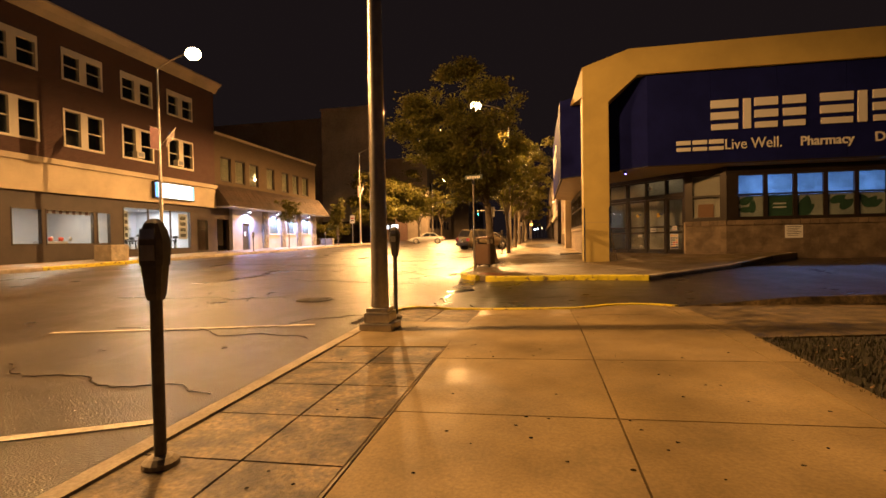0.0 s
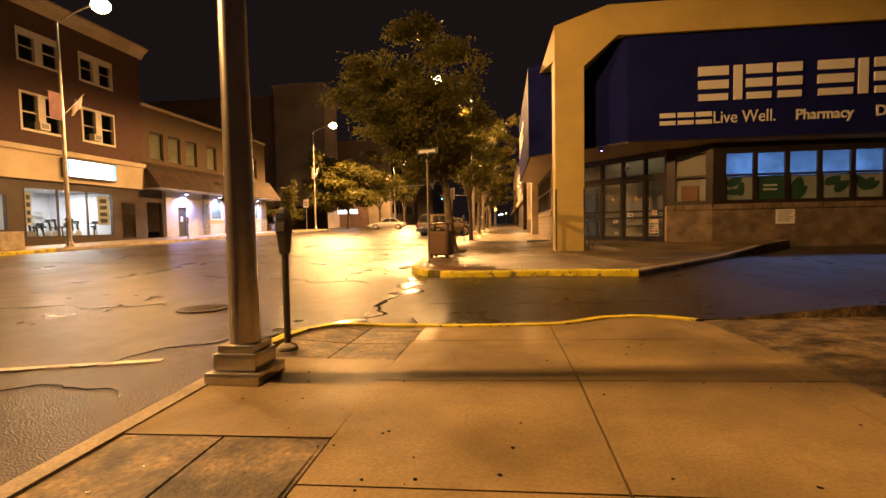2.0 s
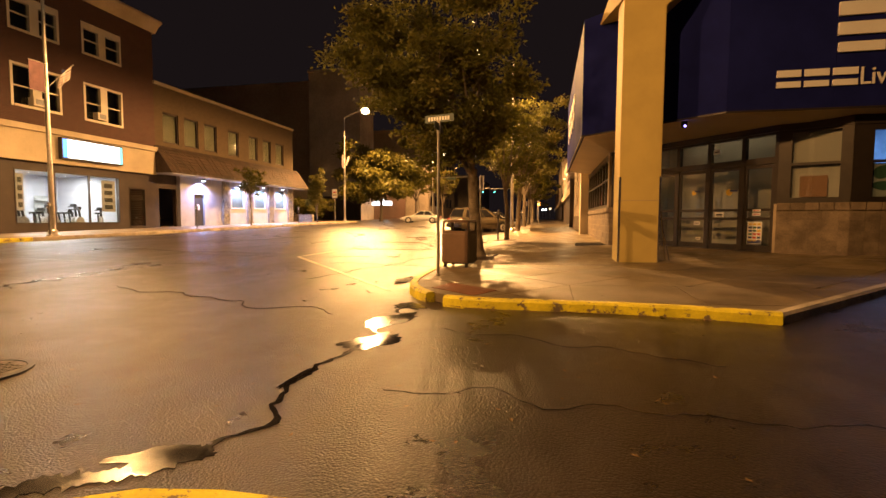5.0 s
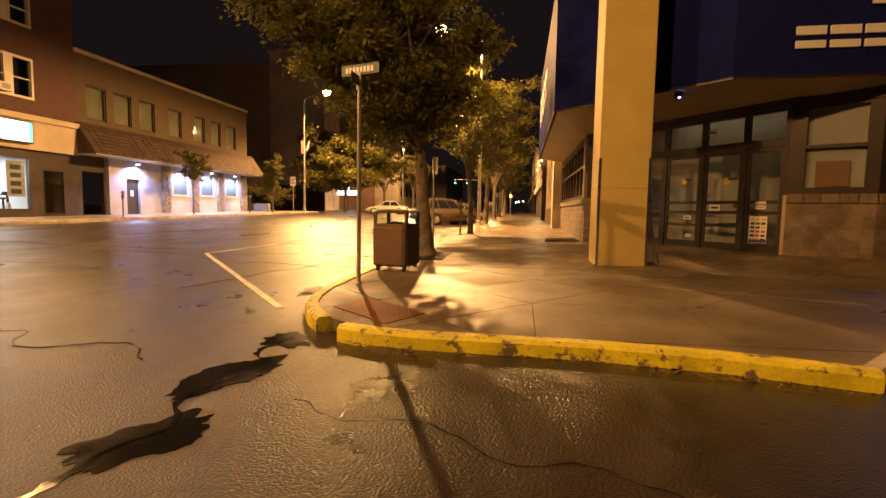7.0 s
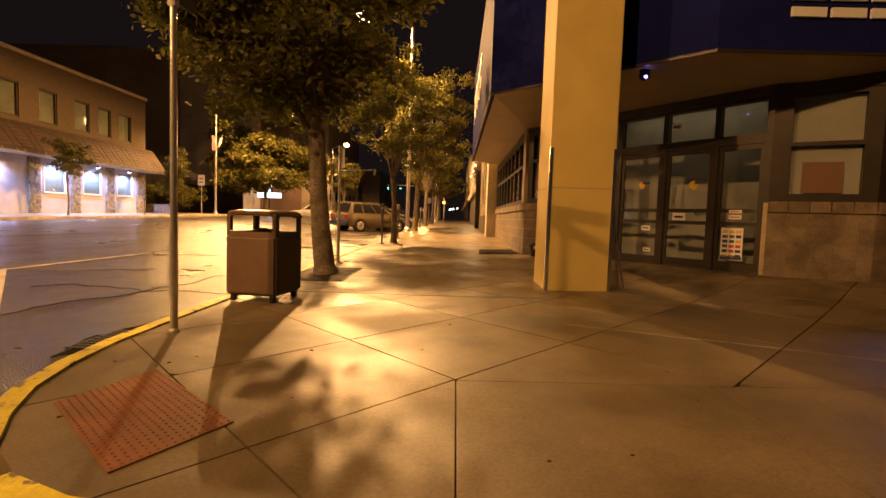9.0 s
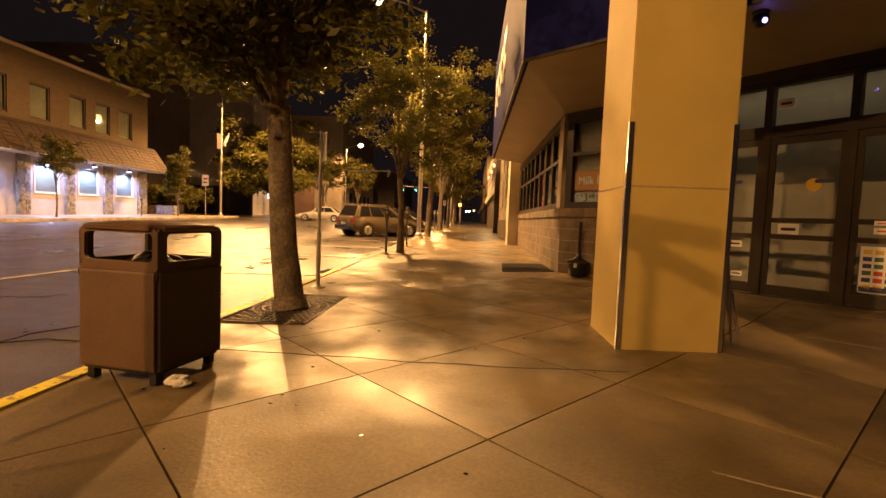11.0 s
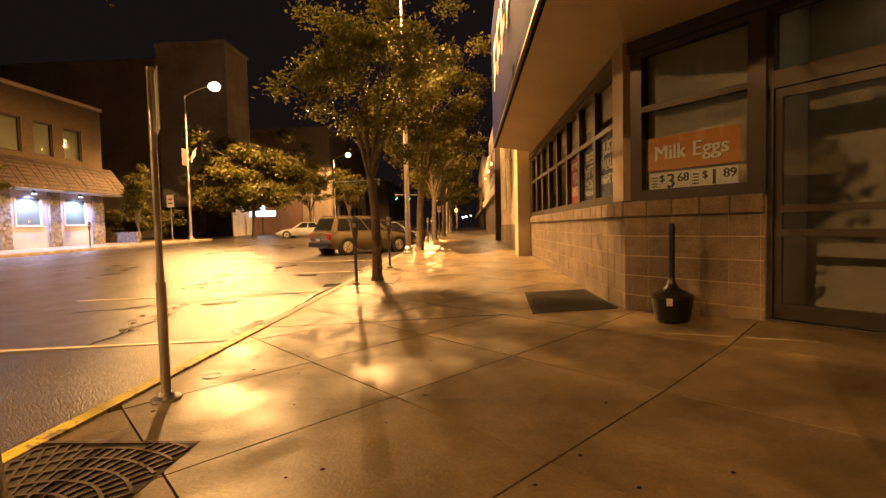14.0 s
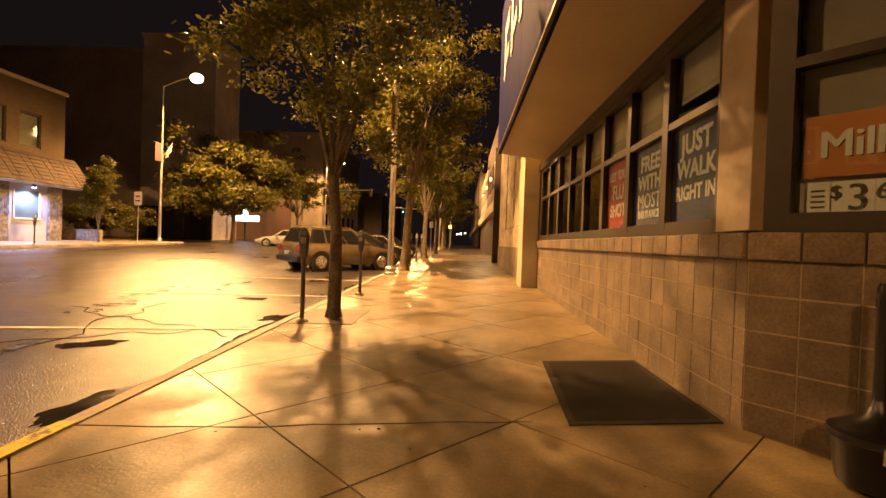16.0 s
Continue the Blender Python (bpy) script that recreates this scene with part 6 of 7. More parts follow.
def car(label, m, paint, length=4.65, width=1.85, height=1.70, suv=True, group="parked cars"):
    """A car along x, nose at +x: body, cabin with glass, wheels, lights and bumpers."""
    ob = thing("car", label, "car", m, group)
    L, W, clear = length / 2, width / 2, 0.24
    belt = 1.02 if suv else 0.86
    # the body: cross-sections along the length (x, half width, underside, top)
    secs = [(-L, W * 0.86, 0.42, belt - 0.12), (-L + 0.08, W * 0.94, 0.32, belt - 0.02), (-L + 0.5, W, clear, belt), (0.3, W, clear, belt), (L - 1.25, W, clear, belt - 0.02), (L - 0.5, W * 0.95, clear, belt - 0.14), (L - 0.12, W * 0.86, 0.3, belt - 0.26), (L, W * 0.72, 0.38, belt - 0.36)]
    bm = B()
    rings = []
    for x, w, z0, z1 in secs:
        rings.append([bm.verts.new(c) for c in ((x, -w * 0.92, z0), (x, -w, z0 + 0.18), (x, -w, z1 - 0.16), (x, -w * 0.93, z1), (x, 0, z1 + 0.035), (x, w * 0.93, z1), (x, w, z1 - 0.16), (x, w, z0 + 0.18), (x, w * 0.92, z0))])
    for a, b in zip(rings, rings[1:]):
        for k in range(9):
            bm.faces.new((a[k], b[k], b[(k + 1) % 9], a[(k + 1) % 9]))
    bm.faces.new(rings[0])
    bm.faces.new(rings[-1][::-1])
    part("body", bm, paint, ob, smooth=True)
    # the cabin
    if suv:
        low, high = (-L + 0.12, L - 1.30), (-L + 0.42, L - 2.25)
    else:
        low, high = (-L + 0.55, L - 1.35), (-L + 1.25, L - 2.2)
    wl, wh = W * 0.93, W * 0.74
    q = [(low[0], -wl, belt), (low[1], -wl, belt), (low[1], wl, belt), (low[0], wl, belt), (high[0], -wh, height - 0.03), (high[1], -wh, height - 0.03), (high[1], wh, height - 0.03), (high[0], wh, height - 0.03)]
    bm = B()
    v = [bm.verts.new(c) for c in q]
    for f in ((0, 1, 5, 4), (2, 3, 7, 6), (1, 2, 6, 5), (3, 0, 4, 7), (4, 5, 6, 7)):
        bm.faces.new([v[i] for i in f])
    bmesh.ops.bevel(bm, geom=[e for e in bm.edges], offset=0.05, segments=2, affect="EDGES")
    part("cabin", bm, paint, ob, smooth=True)

    def pane(name, corners, push):
        c = [Vector(p) for p in corners]
        n = (c[1] - c[0]).cross(c[3] - c[0]).normalized() * push
        bm = B()
        a = [bm.verts.new(p + n) for p in c]
        b = [bm.verts.new(p + n * 0.2) for p in c]
        bm.faces.new(a)
        for i in range(4):
            bm.faces.new((a[i], b[i], b[(i + 1) % 4], a[(i + 1) % 4]))
        part(name, bm, CAR_GLASS, ob)

    def on(i, j, k, l, u, w):
        a, b = Vector(q[i]).lerp(Vector(q[j]), u), Vector(q[l]).lerp(Vector(q[k]), u)
        return a.lerp(b, w)

    for i, j, k, l in ((0, 1, 5, 4), (2, 3, 7, 6)):
        spans = ((0.08, 0.30), (0.33, 0.60), (0.63, 0.90)) if suv else ((0.1, 0.48), (0.52, 0.9))
        if i == 2:
            spans = [(1 - b, 1 - a) for a, b in spans]
        for a, b in spans:
            pane("side_window", [on(i, j, k, l, a, 0.1), on(i, j, k, l, b, 0.1), on(i, j, k, l, b, 0.88), on(i, j, k, l, a, 0.88)], 0.012)
    pane("windscreen", [on(1, 2, 6, 5, 0.06, 0.08), on(1, 2, 6, 5, 0.94, 0.08), on(1, 2, 6, 5, 0.94, 0.92), on(1, 2, 6, 5, 0.06, 0.92)], 0.012)
    pane("rear_window", [on(3, 0, 4, 7, 0.08, 0.15), on(3, 0, 4, 7, 0.92, 0.15), on(3, 0, 4, 7, 0.92, 0.9), on(3, 0, 4, 7, 0.08, 0.9)], 0.012)
    r = 0.36 if suv else 0.31
    for x in (-L + 0.88, L - 0.92):
        for s in (-1, 1):
            part("wheel_arch", tube(B(), (x, s * (W - 0.2), r), (x, s * (W + 0.006), r), r + 0.07, n=28), PRINT_BLACK, ob)
            y0, y1 = s * (W - 0.22), s * (W + 0.012)
            tyre = part("wheel", tube(B(), (x, y0, r), (x, y1, r), r, n=28), TYRE, ob, "black tyre", smooth=True)
            part("rim", lathe(B(), [(r * 0.68, 0.0), (r * 0.66, 0.012), (r * 0.5, 0.004)], 24), STEEL, tyre, "alloy rim", m=pose(x, y1, r, -90 * s))
            bm = B()
            for k in range(6):
                a = k * math.pi / 3
                tube(bm, (x, y1 + s * 0.012, r), (x + r * 0.62 * math.cos(a), y1 + s * 0.012, r + r * 0.62 * math.sin(a)), 0.028, n=6)
            part("spokes", bm, CHROME, tyre)
    for s in (-1, 1):
        part("tail_light", box(B(), -L - 0.012, -L + 0.12, s * W * 0.62, s * W * 0.93, belt - 0.30, belt - 0.05, 0.02), TAIL, ob, "red tail light")
        part("head_light", box(B(), L - 0.3, L - 0.04, s * W * 0.45, s * W * 0.86, belt - 0.46, belt - 0.30, 0.03), HEADLAMP, ob)
        part("mirror", box(B(), L - 1.75, L - 1.6, s * W * 0.98, s * (W + 0.16), belt, belt + 0.13, 0.02), paint, ob)
        if suv:
            part("roof_rail", tube(B(), (high[0] + 0.1, s * wh * 0.92, height + 0.02), (high[1] - 0.1, s * wh * 0.92, height + 0.02), 0.018, n=8), CHROME, ob)
    part("rear_bumper", box(B(), -L - 0.07, -L + 0.2, -W * 0.92, W * 0.92, 0.36, 0.56, 0.03), BLACK_PLASTIC if suv else paint, ob)
    part("front_bumper", box(B(), L - 0.2, L + 0.05, -W * 0.75, W * 0.75, 0.32, 0.52, 0.03), paint, ob)
    part("number_plate", box(B(), -L - 0.085, -L - 0.07, -0.16, 0.16, 0.62, 0.74), WHITE, ob)
    return ob


GOLD = material("champagne_paint", (0.20, 0.165, 0.11), 0.25, metal=0.6, grain=4, vary=0.03, stains=0.1, bump=0, coat=0.6)
DARK_PAINT = material("dark_car_paint", (0.03, 0.03, 0.034), 0.2, metal=0.4, grain=4, vary=0.03, stains=0.1, bump=0, coat=0.8)
SILVER = material("silver_car_paint", (0.52, 0.51, 0.48), 0.25, metal=0.5, grain=4, vary=0.03, stains=0.1, bump=0, coat=0.6)


def park(x, y, turn):
    a = radians(turn)
    slope = -0.0143 * math.cos(a) + 0.0155 * math.sin(a)
    side = -0.0143 * -math.sin(a) + 0.0155 * math.cos(a)
    return pose(x, y, road_z(x, y) - 0.018, math.degrees(side), -math.degrees(slope), turn)


car("champagne coloured four-wheel drive parked nose to the kerb", park(-4.85, 41.5, 47), GOLD)
car("dark estate car parked nose to the kerb", park(-4.9, 45.4, 47), DARK_PAINT, 4.5, 1.8, 1.55)
car("silver saloon parked nose to the kerb", park(-4.9, 49.4, 47), SILVER, 4.5, 1.78, 1.45, False)
car("dark saloon parked nose to the kerb", park(-4.9, 53.4, 47), DARK_PAINT, 4.5, 1.78, 1.45, False)
car("pale silver saloon standing across the road", pose(-14.5, 61.0, road_z(-14.5, 61.0) - 0.02, 0, 0, 187), SILVER, 4.6, 1.8, 1.42, False)

# ---- buildings farther along ----
far_wall = thing("cream_shop", "cream rendered shop wall with a brown base", "building")
CREAM_RENDER = material("cream_render", (0.50, 0.41, 0.27), 0.8, grain=3, vary=0.25, stain=1.4, stains=0.3, tint=(0.36, 0.28, 0.18))
part("pilaster", box(B(), 1.78, 2.2, 34.9, 35.9, 0.2, 4.7, 0.02), CREAM, far_wall, "pale pilaster")
part("wall", box(B(), 2.02, 14, 35.9, 46.7, 1.56, 6.6), CREAM_RENDER, far_wall)
part("base", box(B(), 1.98, 14, 35.9, 46.7, 0.1, 1.56), BLOCK, far_wall)
part("dark_pier", box(B(), 1.7, 2.3, 46.7, 47.3, 0.3, 6.6), SHOP_FRONT, far_wall)
for k in range(3):
    part("relief_panel", box(B(), 1.985, 2.03, 36.6 + 3.0 * k, 38.8 + 3.0 * k, 2.3, 5.9, 0.01), CREAM_RENDER, far_wall)
rows = ((47.3, 63.0, 9.0, RED_BRICK), (63.0, 76.0, 8.0, DARK_WALL), (84.0, 110.0, 11.0, DARK_WALL), (110.0, 160.0, 9.0, RED_BRICK))
for y0, y1, h, mt in rows:
    b_ = thing("terrace_building", "dark shop building along the street", "building", None, "terrace")
    n = max(2, round((y1 - y0) / 3.4))
    step = (y1 - y0) / n
    M = pose(2.1, y1, 0, 0, 0, -90)
    holes = [(step * k + 0.8, step * (k + 1) - 0.8, 5.4, 7.2) for k in range(n)]
    part("wall", wall_with_holes(B(), 0, y1 - y0, 4.2, h, 0.3, holes), mt, b_, m=M)
    part("shop_front", box(B(), 0, y1 - y0, 0.05, 0.3, 0.2, 4.2), SHOP_FRONT, b_, m=M)
    part("side", box(B(), 0, y1 - y0, 0.3, 9, 0.2, h - 0.2), mt, b_, m=M)
    for a, b, c, d in holes:
        part("window", box(B(), a, b, 0.18, 0.24, c, d), CAR_GLASS, b_, m=M)
    part("sign_band", box(B(), 0, y1 - y0, -0.25, 0.05, 3.6, 4.2), CREAM, b_, m=M)
WARM_LENS = glow("warm_lamp_lens", (1.0, 0.66, 0.30), 3.5)
for y in (53.5, 59.0, 66.0):
    wl_ = thing("wall_lantern", "warm lantern on a shop wall", "lamp", pose(1.85, y, rise(y) + 5.2), "wall lanterns")
    part("bracket", box(B(), 0.0, 0.22, -0.03, 0.03, 0.15, 0.2), DARK_STEEL, wl_)
    part("lantern", lathe(B(), [(0.03, -0.1), (0.06, -0.07), (0.08, 0.08), (0.03, 0.14)], 10), WARM_LENS, wl_)
    lamp_light("wall_lantern_light", (1.6, y, rise(y) + 4.8), 120, (1.0, 0.66, 0.3), 0.08)

corner = thing("corner_shop", "low brown shop behind the tree", "building")
part("wall", box(B(), -60, -27, 76, 96, 0, 7.5), RED_BRICK, corner)
part("fascia", box(B(), -60, -26.8, 75.8, 76.0, 3.2, 4.2), CREAM, corner)
part("pier", box(B(), -27.2, -26.2, 75.4, 76.4, 0, 8.5), material("orange_pier", (0.35, 0.14, 0.05), 0.7), corner)
for k in range(4):
    part("window", box(B(), -36 + 2.3 * k, -34.3 + 2.3 * k, 75.9, 75.98, 1.1, 3.0), CAR_GLASS, corner)
ls = thing("lit_sign", "glowing white sign box on a post", "sign", pose(-23.6, 73.0, road_z(-23.6, 73) - 0.02))
part("post", tube(B(), (0, 0, 0), (0, 0, 2.2), 0.08, n=10), DARK_STEEL, ls)
part("sign_box", box(B(), -1.5, 1.5, -0.15, 0.15, 2.1, 2.75, 0.02), glow("white_sign_face", (0.85, 0.92, 1.0), 2.2), ls)
part("sign_mark", box(B(), -0.25, 0.25, -0.12, 0.12, 2.75, 3.7, 0.02), glow("white_sign_mark", (0.85, 0.92, 1.0), 2.0), ls)
for x0, x1, y0, y1, h, nm in ((-70, -24, 102, 130, 19, "brick_block"), (-40, -22, 150, 190, 14, "far_block")):
    b_ = thing(nm, "dark masonry block at the far crossing", "building")
    part("wall", box(B(), x0, x1, y0, y1, 0, h), DARK_WALL, b_)
    part("parapet", box(B(), x0 - 0.2, x1 + 0.2, y0 - 0.2, y1 + 0.2, h, h + 0.5), DARK_WALL, b_)
    for k in range(6):
        for r in range(3):
            part("window", box(B(), x1, x1 + 0.06, y0 + 2 + 4 * k, y0 + 3.6 + 4 * k, 4 + 4 * r, 6 + 4 * r), CAR_GLASS, b_)
low_wall = thing("garden_wall", "low dark wall behind the opposite pavement", "wall")
part("wall", box(B(), -33, -24, 52.6, 53.0, 0.6, 1.7), STONE, low_wall)

SIGNAL_BODY = material("signal_yellow_black", (0.05, 0.045, 0.03), 0.5, bump=0)
GREEN_LENS, RED_LENS, AMBER_LENS = glow("green_signal", (0.05, 0.9, 0.75), 16.0), glow("red_signal", (1.0, 0.08, 0.03), 8.0), glow("amber_hand", (1.0, 0.35, 0.05), 14.0)
OFF_LENS = material("unlit_lens", (0.03, 0.03, 0.03), 0.3, bump=0)


def signal_head(parent, x, y, z, lit):
    h = part("signal_head", box(B(), x - 0.17, x + 0.17, y - 0.12, y + 0.12, z - 0.5, z + 0.5, 0.03), SIGNAL_BODY, parent)
    for k, (off, mt) in enumerate(((0.31, RED_LENS), (0.0, AMBER_LENS), (-0.31, GREEN_LENS))):
        part("lens", tube(B(), (x, y - 0.15, z + off), (x, y - 0.12, z + off), 0.12, n=16), mt if k == lit else OFF_LENS, h)
        part("visor", tube(B(), (x, y - 0.30, z + off + 0.02), (x, y - 0.12, z + off + 0.02), 0.13, n=12, caps=False), SIGNAL_BODY, h)


mast = thing("traffic_signal", "steel signal mast with an arm over the road", "traffic signal", pose(-21.5, 85, road_z(-21.5, 85) - 0.02))
part("pole", tube(B(), (0, 0, 0), (0, 0, 9.5), 0.14, 0.1, 12), STEEL, mast)
part("arm", tube(B(), (0, 0, 6.7), (9.5, 0, 7.0), 0.09, 0.05, 10), STEEL, mast)
part("arm_sign", box(B(), 5.0, 6.4, -0.05, 0.0, 6.5, 7.0), SIGN_GREEN, mast)
signal_head(mast, 9.2, 0, 6.7, -1)
signal_head(mast, 3.0, 0, 6.5, -1)
far_sig = thing("traffic_signal", "far signal mast showing green", "traffic signal", pose(-2.4, 122, road_z(-2.4, 122) - 0.02))
part("pole", tube(B(), (0, 0, 0), (0, 0, 7.6), 0.14, 0.1, 12), STEEL, far_sig)
part("arm", tube(B(), (0, 0, 7.2), (-13.5, 0, 7.6), 0.09, 0.05, 10), STEEL, far_sig)
signal_head(far_sig, -13.0, -0.1, 7.0, 2)
signal_head(far_sig, -10.2, -0.1, 7.0, 2)
ped = thing("pedestrian_signal", "post with an orange pedestrian light", "traffic signal", pose(-1.2, 71.0, road_z(-1.2, 71) - 0.02))
part("post", tube(B(), (0, 0, 0), (0, 0, 3.0), 0.05, n=10), STEEL, ped)
part("box", box(B(), -0.2, 0.2, -0.14, 0.12, 2.2, 2.65, 0.02), SIGNAL_BODY, ped)
part("lit_hand", box(B(), -0.13, 0.13, -0.155, -0.14, 2.28, 2.56), AMBER_LENS, ped)
for x, y, z, mt in ((-0.6, 150, 3.0, LAMP_COOL), (-1.6, 165, 3.2, LAMP_COOL), (0.6, 140, 3.0, WARM_LENS)):
    f_ = thing("distant_lamp", "small distant street lamp", "lamp", pose(x, y, road_z(x, y) - 0.02), "distant lamps")
    part("post", tube(B(), (0, 0, 0), (0, 0, z), 0.06, n=8), DARK_STEEL, f_)
    part("globe", ball(B(), (0, 0, z), 0.25, n=10), mt, f_)

# ---- banners and flags on the lamp posts ----
BANNER = material("faded_red_banner", (0.11, 0.05, 0.055), 0.8, grain=10, vary=0.1, stain=3, stains=0.3, bump=0)
FLAG_WHITE = material("flag_white", (0.55, 0.50, 0.45), 0.8, bump=0)
FLAG_BLUE = material("flag_blue", (0.04, 0.05, 0.14), 0.8, bump=0)


def banner_and_flag(x, y, z):
    bn = thing("lamp_banner", "faded red banner hung on a lamp post", "banner", pose(x, y, z), "banners")
    part("rod", tube(B(), (0, -0.8, 1.25), (0, 0.05, 1.25), 0.015, n=8), STEEL, bn)
    part("rod", tube(B(), (0, -0.8, 0.0), (0, 0.05, 0.0), 0.015, n=8), STEEL, bn)
    part("cloth", box(B(), -0.006, 0.006, -0.78, -0.14, 0.02, 1.23), BANNER, bn)
    fl = thing("flag", "small striped flag on a slanting staff", "flag", pose(x, y, z), "banners")
    part("staff", tube(B(), (0, 0.05, 0.35), (0, 1.15, 1.55), 0.014, n=8), STEEL, fl)
    part("finial", ball(B(), (0, 1.17, 1.57), 0.035, n=8), STEEL, fl)
    for k in range(9):
        bm = B()
        pts = []
        for i in range(9):
            f = i / 8
            base = Vector((0, 1.1 - 0.55 * f, 1.48 - 0.6 * f))
            pts.append(base)
        a = [p + Vector((0.05 * math.sin(i * 1.3), -0.012 * k, -0.062 * k)) for i, p in enumerate(pts)]
        b = [p + Vector((0.05 * math.sin(i * 1.3 + 0.3), -0.012 * (k + 1), -0.062 * (k + 1))) for i, p in enumerate(pts)]
        va, vb = [bm.verts.new(p) for p in a], [bm.verts.new(p) for p in b]
        for i in range(8):
            bm.faces.new((va[i], va[i + 1], vb[i + 1], vb[i]))
        part("stripe", bm, (BANNER if k % 2 else FLAG_WHITE), fl)
    part("canton", box(B(), -0.07, -0.06, 0.7, 1.0, 0.95, 1.25), FLAG_BLUE, fl)


banner_and_flag(-21.4, 23.9, left_z(0, 24) + 6.2)
banner_and_flag(-21.35, 55.0, left_z(0, 55) + 5.7)
banner_and_flag(-2.32, 38.5, walk_z(-2.3, 38.5) + 4.9)

# ---- shop details on the opposite side ----
M1 = pose(-25.5, 0, 0, 0, 0, 90)
sg = thing("shop_sign", "glowing white and blue sign box over the shop", "sign", M1)
part("case", box(B(), 27.45, 31.15, -0.36, -0.11, 4.42, 5.55, 0.02), DARK_STEEL, sg)
part("face", box(B(), 27.75, 30.9, -0.375, -0.36, 4.5, 5.47), glow("sign_face_white", (0.80, 0.93, 1.0), 3.0), sg)
part("edge_band", box(B(), 27.5, 27.74, -0.375, -0.36, 4.5, 5.47), glow("sign_face_blue", (0.05, 0.25, 0.9), 2.5), sg)
part("edge_band", box(B(), 30.91, 31.1, -0.375, -0.36, 4.5, 5.47), glow("sign_face_teal", (0.1, 0.6, 0.7), 2.0), sg)
rnd = random.Random(31)
GREY_METAL = material("grey_appliance", (0.30, 0.30, 0.31), 0.5, bump=0)
def exercise_machine(x, y, turn, tall):
    ob = thing("exercise_machine", "dark exercise machine standing in the lit shop", "exercise machine", M1 @ pose(x, y, 0.72, 0, 0, turn), "shop equipment")
    part("base_rail", box(B(), -0.55, 0.55, -0.09, 0.09, 0.0, 0.1, 0.02), BLACK_PLASTIC, ob)
    part("base_foot", box(B(), -0.6, -0.5, -0.3, 0.3, 0.0, 0.08, 0.02), BLACK_PLASTIC, ob)
    part("base_foot", box(B(), 0.5, 0.6, -0.3, 0.3, 0.0, 0.08, 0.02), BLACK_PLASTIC, ob)
    part("upright", tube(B(), (0.42, 0, 0.08), (0.28, 0, tall), 0.06, n=10), BLACK_PLASTIC, ob, smooth=True)
    part("flywheel", tube(B(), (0.3, -0.07, 0.36), (0.3, 0.07, 0.36), 0.27, n=24), GREY_METAL, ob, smooth=True)
    part("console", box(B(), 0.12, 0.3, -0.17, 0.17, tall - 0.05, tall + 0.12, 0.03), BLACK_PLASTIC, ob)
    part("handlebar", tube(B(), (0.12, -0.28, tall - 0.04), (0.12, 0.28, tall - 0.04), 0.03, n=8), BLACK_PLASTIC, ob)
    part("seat_post", tube(B(), (-0.25, 0, 0.08), (-0.32, 0, 0.78), 0.045, n=8), BLACK_PLASTIC, ob)
    part("seat", box(B(), -0.48, -0.18, -0.15, 0.15, 0.78, 0.88, 0.03), BLACK_PLASTIC, ob)


for k in range(10):
    exercise_machine(25.9 + 0.52 * k, 0.9 + 0.95 * (k % 3), rnd.uniform(-40, 40), 0.95 + 0.3 * rnd.random())
for x0 in (26.5, 28.4, 30.0):
    st_ = thing("display_stand", "grey shelf stand against the shop's back wall", "shelf", M1 @ pose(x0, 4.7, 0.72), "shop stands")
    part("back_panel", box(B(), 0, 0.9, 0.3, 0.34, 0, 1.9), GREY_METAL, st_)
    for z in (0.1, 0.6, 1.1, 1.6):
        part("shelf", box(B(), 0.0, 0.9, 0.0, 0.3, z, z + 0.04), GREY_METAL, st_)
for x0, w in ((30.2, 0.9), (25.55, 0.35)):
    p_ = thing("shop_poster", "tall poster inside the shop window", "poster", M1 @ pose(x0, 0.26, 2.4), "shop posters")
    part("sheet", box(B(), 0, w, 0, 0.01, -0.75, 1.1), GREY_METAL, p_)
    for k in range(4):
        part("print_patch", box(B(), w * 0.2, w * 0.8, -0.004, 0.0, -0.6 + 0.42 * k, -0.35 + 0.42 * k), PRINT_BLACK, p_)
table = thing("display_table", "draped table with goods in the window", "table", M1 @ pose(21.7, 1.2, 0.72))
part("cloth", box(B(), -0.7, 0.7, -0.35, 0.35, 0.0, 0.85, 0.03), WHITE_RENDER, table)
for k in range(7):
    it = thing("ornament", "small pale ornament on display", "ornament", M1 @ pose(20.9 + 0.28 * k, 0.95 + 0.25 * (k % 2), 1.575 if 20.9 + 0.28 * k < 22.35 and k > 0 else 1.575), "ornaments")
    part("body", ball(B(), (0, 0, 0.11), 0.11, 1, 1, 1 + 0.4 * rnd.random(), 10), RED if k % 3 else WHITE_RENDER, it)
aw = thing("window_valance", "striped valance inside the shop window", "valance", M1 @ pose(20.7, 0.3, 3.05))
for k in range(14):
    part("stripe", box(B(), 0.19 * k, 0.19 * k + 0.18, 0, 0.02, 0, 0.25), WHITE_RENDER if k % 2 else BANNER, aw)
pl_ = thing("concrete_planter", "square concrete planter on the pavement", "planter", pose(-22.6, 21.6, left_z(0, 21.6)))
part("box", box(B(), -0.55, 0.55, -0.55, 0.55, 0, 0.85, 0.04), KERB_GREY, pl_)
part("soil", box(B(), -0.45, 0.45, -0.45, 0.45, 0.84, 0.87), SOIL, pl_)
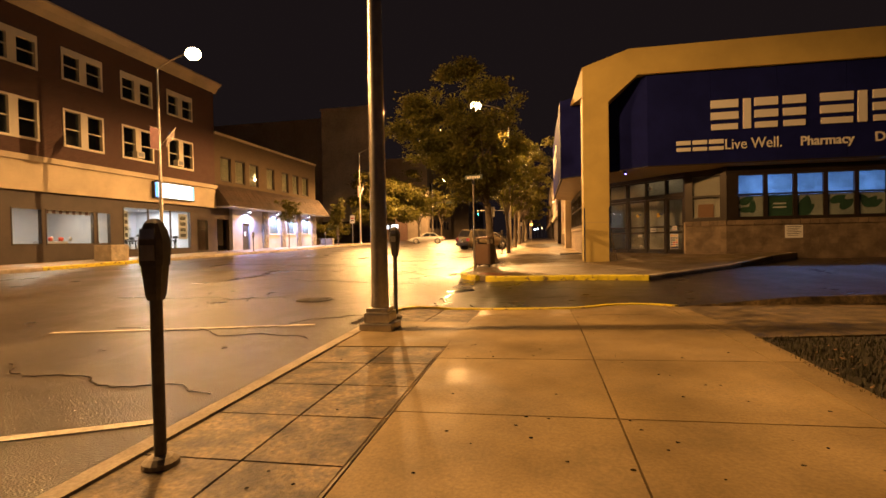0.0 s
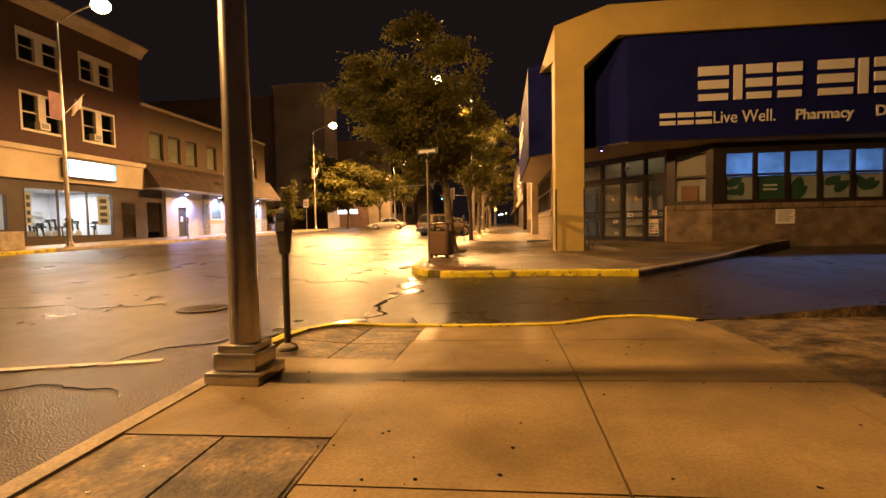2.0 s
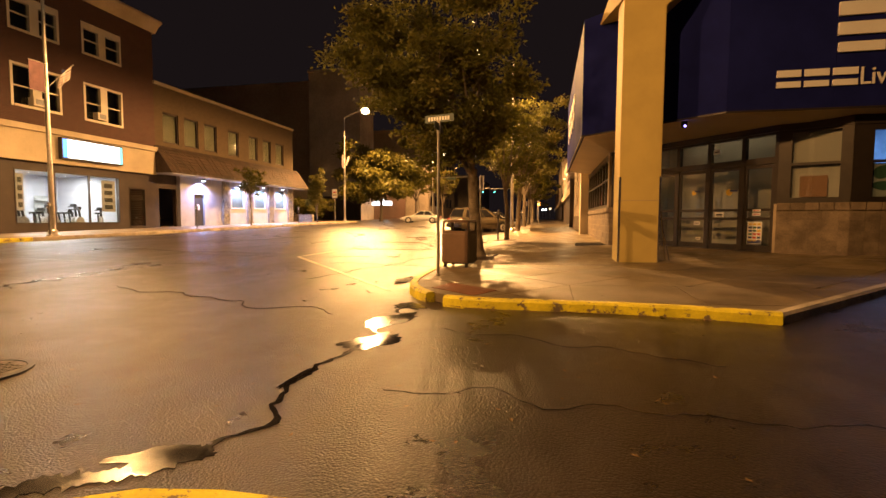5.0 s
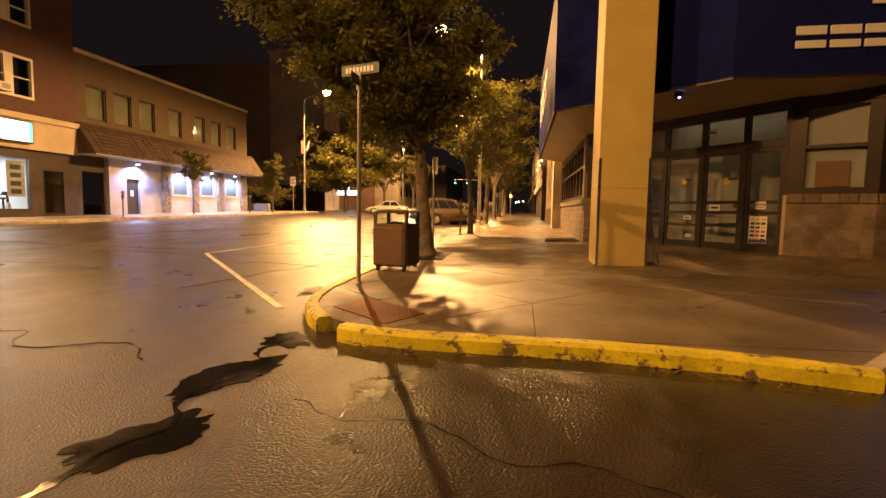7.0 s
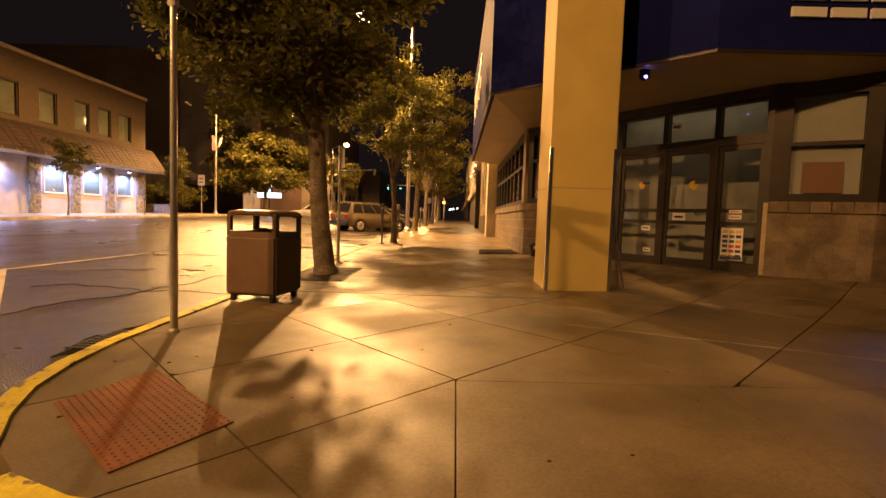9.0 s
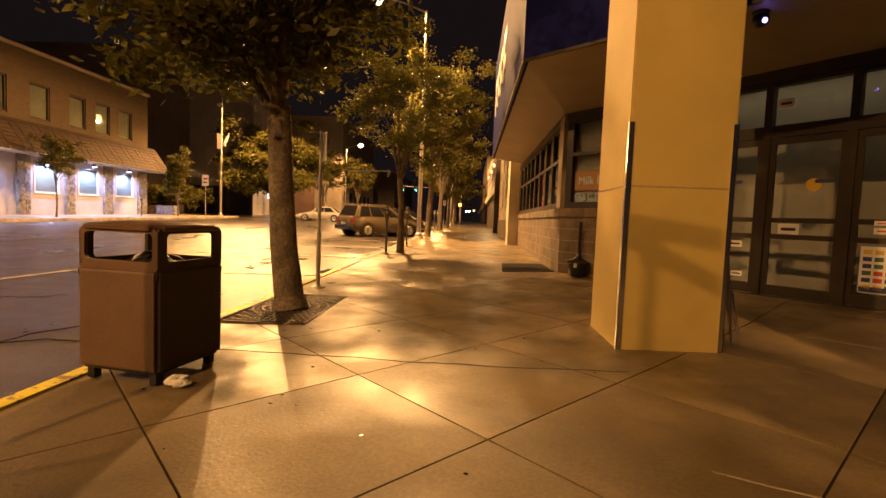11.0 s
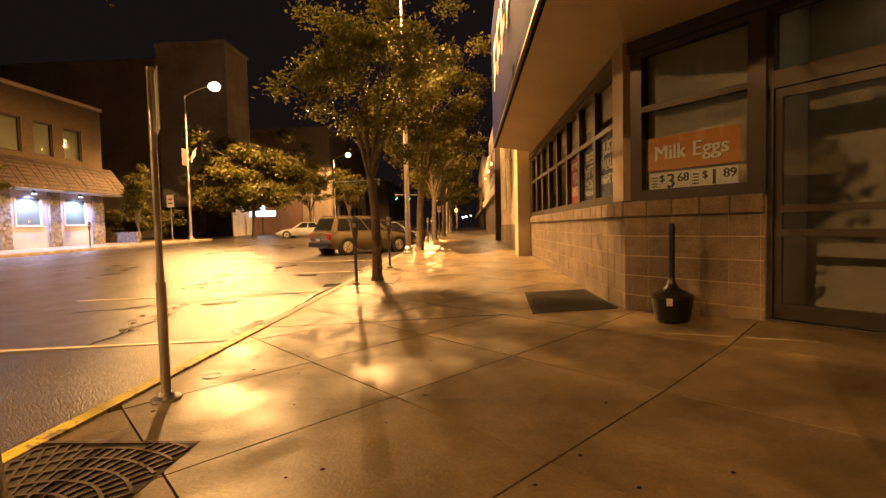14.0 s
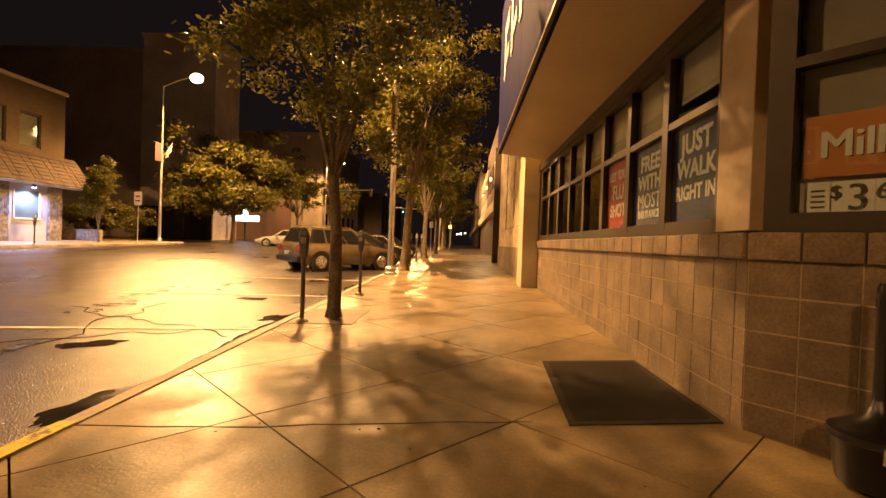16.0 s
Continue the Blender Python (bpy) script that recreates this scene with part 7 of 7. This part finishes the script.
for y in (26.5, 30.0):
    for z in (6.9,):
        ac = thing("air_conditioner", "pale air conditioner in a sash window", "air conditioner", M1 @ pose(y, -0.03, z), "air conditioners")
        part("case", box(B(), -0.3, 0.3, -0.25, 0.12, 0, 0.42, 0.02), WINDOW_WHITE, ac)
        part("grille", box(B(), -0.2, 0.2, -0.26, -0.25, 0.08, 0.34), GREY_METAL, ac)
kerb_run("kerb_opposite_yellow", [(LEFT_X + 0.006, 22.5), (LEFT_X + 0.006, 20.5), (LEFT_X + 0.006, 18.5), (LEFT_X + 0.006, 16.5)], -0.19, left_z, KERB_YELLOW, "yellow painted stretch of the opposite kerb", lift=0.018)


# ---- paving flags ----
JOINT = material("joint_grit", (0.05, 0.037, 0.025), 0.9, bump=0.5)
def paving():
    near = tagged(new("pavement_near"), "pale concrete pavement of large square flags", "pavement", kind="structure")
    main = clip(clip(list(NEAR), -1, 0, 1.09), 0, -1, 12)
    for poly in tiles(main, 1.6, 1.52, -1.09, 0.35, 0.007):
        part("flag", slab(poly, walk_z, 0.14), CONCRETE, near)
    side = clip(list(NEAR), 1, 0, -1.09)
    middle = clip(clip(list(side), 0, 1, 7.1), 0, -1, -5.42)
    part("flag", slab(clip(middle, 0, 1, 7.09), walk_z, 0.14), CONCRETE, near)
    for poly in tiles(clip(list(side), 0, 1, 5.42), 0.69, 0.72, -2.47, 5.42, 0.009) + tiles(clip(list(side), 0, -1, -7.1), 0.69, 0.72, -2.47, 7.1, 0.009):
        part("flag", slab(poly, walk_z, 0.14, -0.006), OLD_CONCRETE, near)
    far = tagged(new("pavement_far"), "pale concrete pavement laid in diamond flags", "pavement", kind="structure")
    ul = [5.6, 7.0, 8.4, 9.87, 11.31, 12.75, 14.18, 15.70, 17.06] + [18.45 + 1.4 * k for k in range(9)]
    vl = [2.6, 3.96, 5.32, 6.68, 8.05, 9.41, 10.77, 12.13, 13.5, 14.86, 16.26, 17.6] + [18.95 + 1.38 * k for k in range(9)]
    body = clip(list(FAR), 0, 1, 36.0)
    corner = clip(clip(body, -1, 0, -0.38), 0, 1, 15.6)
    # flags short of y 18.2 get the concrete with shade in its colour
    for region in (clip(body, 0, -1, -15.6), clip(clip(body, 1, 0, 0.38), 0, 1, 15.6)):
        for poly in tiles(region, 0, 0, 0, 0, 0.0065, 45.0, ul, vl):
            part("flag", slab(poly, walk_z, 0.14), DAMP_CONCRETE if sum(p[1] for p in poly) / len(poly) > 18.2 else SHADED_CONCRETE, far)
    for poly in tiles(corner, 1.75, 1.6, 0.38, 15.6, 0.008):
        part("flag", slab(poly, walk_z, 0.14), DAMP_CONCRETE if sum(p[1] for p in poly) / len(poly) > 18.2 else SHADED_CONCRETE, far)
    for poly in tiles(clip(list(FAR), 0, -1, -36.0), 2.4, 1.6, -2.49, 36.0, 0.005):
        part("flag", slab(poly, walk_z, 0.14), DAMP_CONCRETE if sum(p[1] for p in poly) / len(poly) > 18.2 else SHADED_CONCRETE, far)


paving()
for name, region in (("near", NEAR), ("far", FAR)):
    bed = B()
    for poly in tiles(region, 0.8, 0.8, 0.0, 0.0, 0.0):
        bed.faces.new([bed.verts.new((x, y, walk_z(x, y) - 0.034)) for x, y in poly])
    tagged(part("pavement_bed_" + name, bed, JOINT), "gritty bed under the paving joints", "pavement bed", kind="structure")
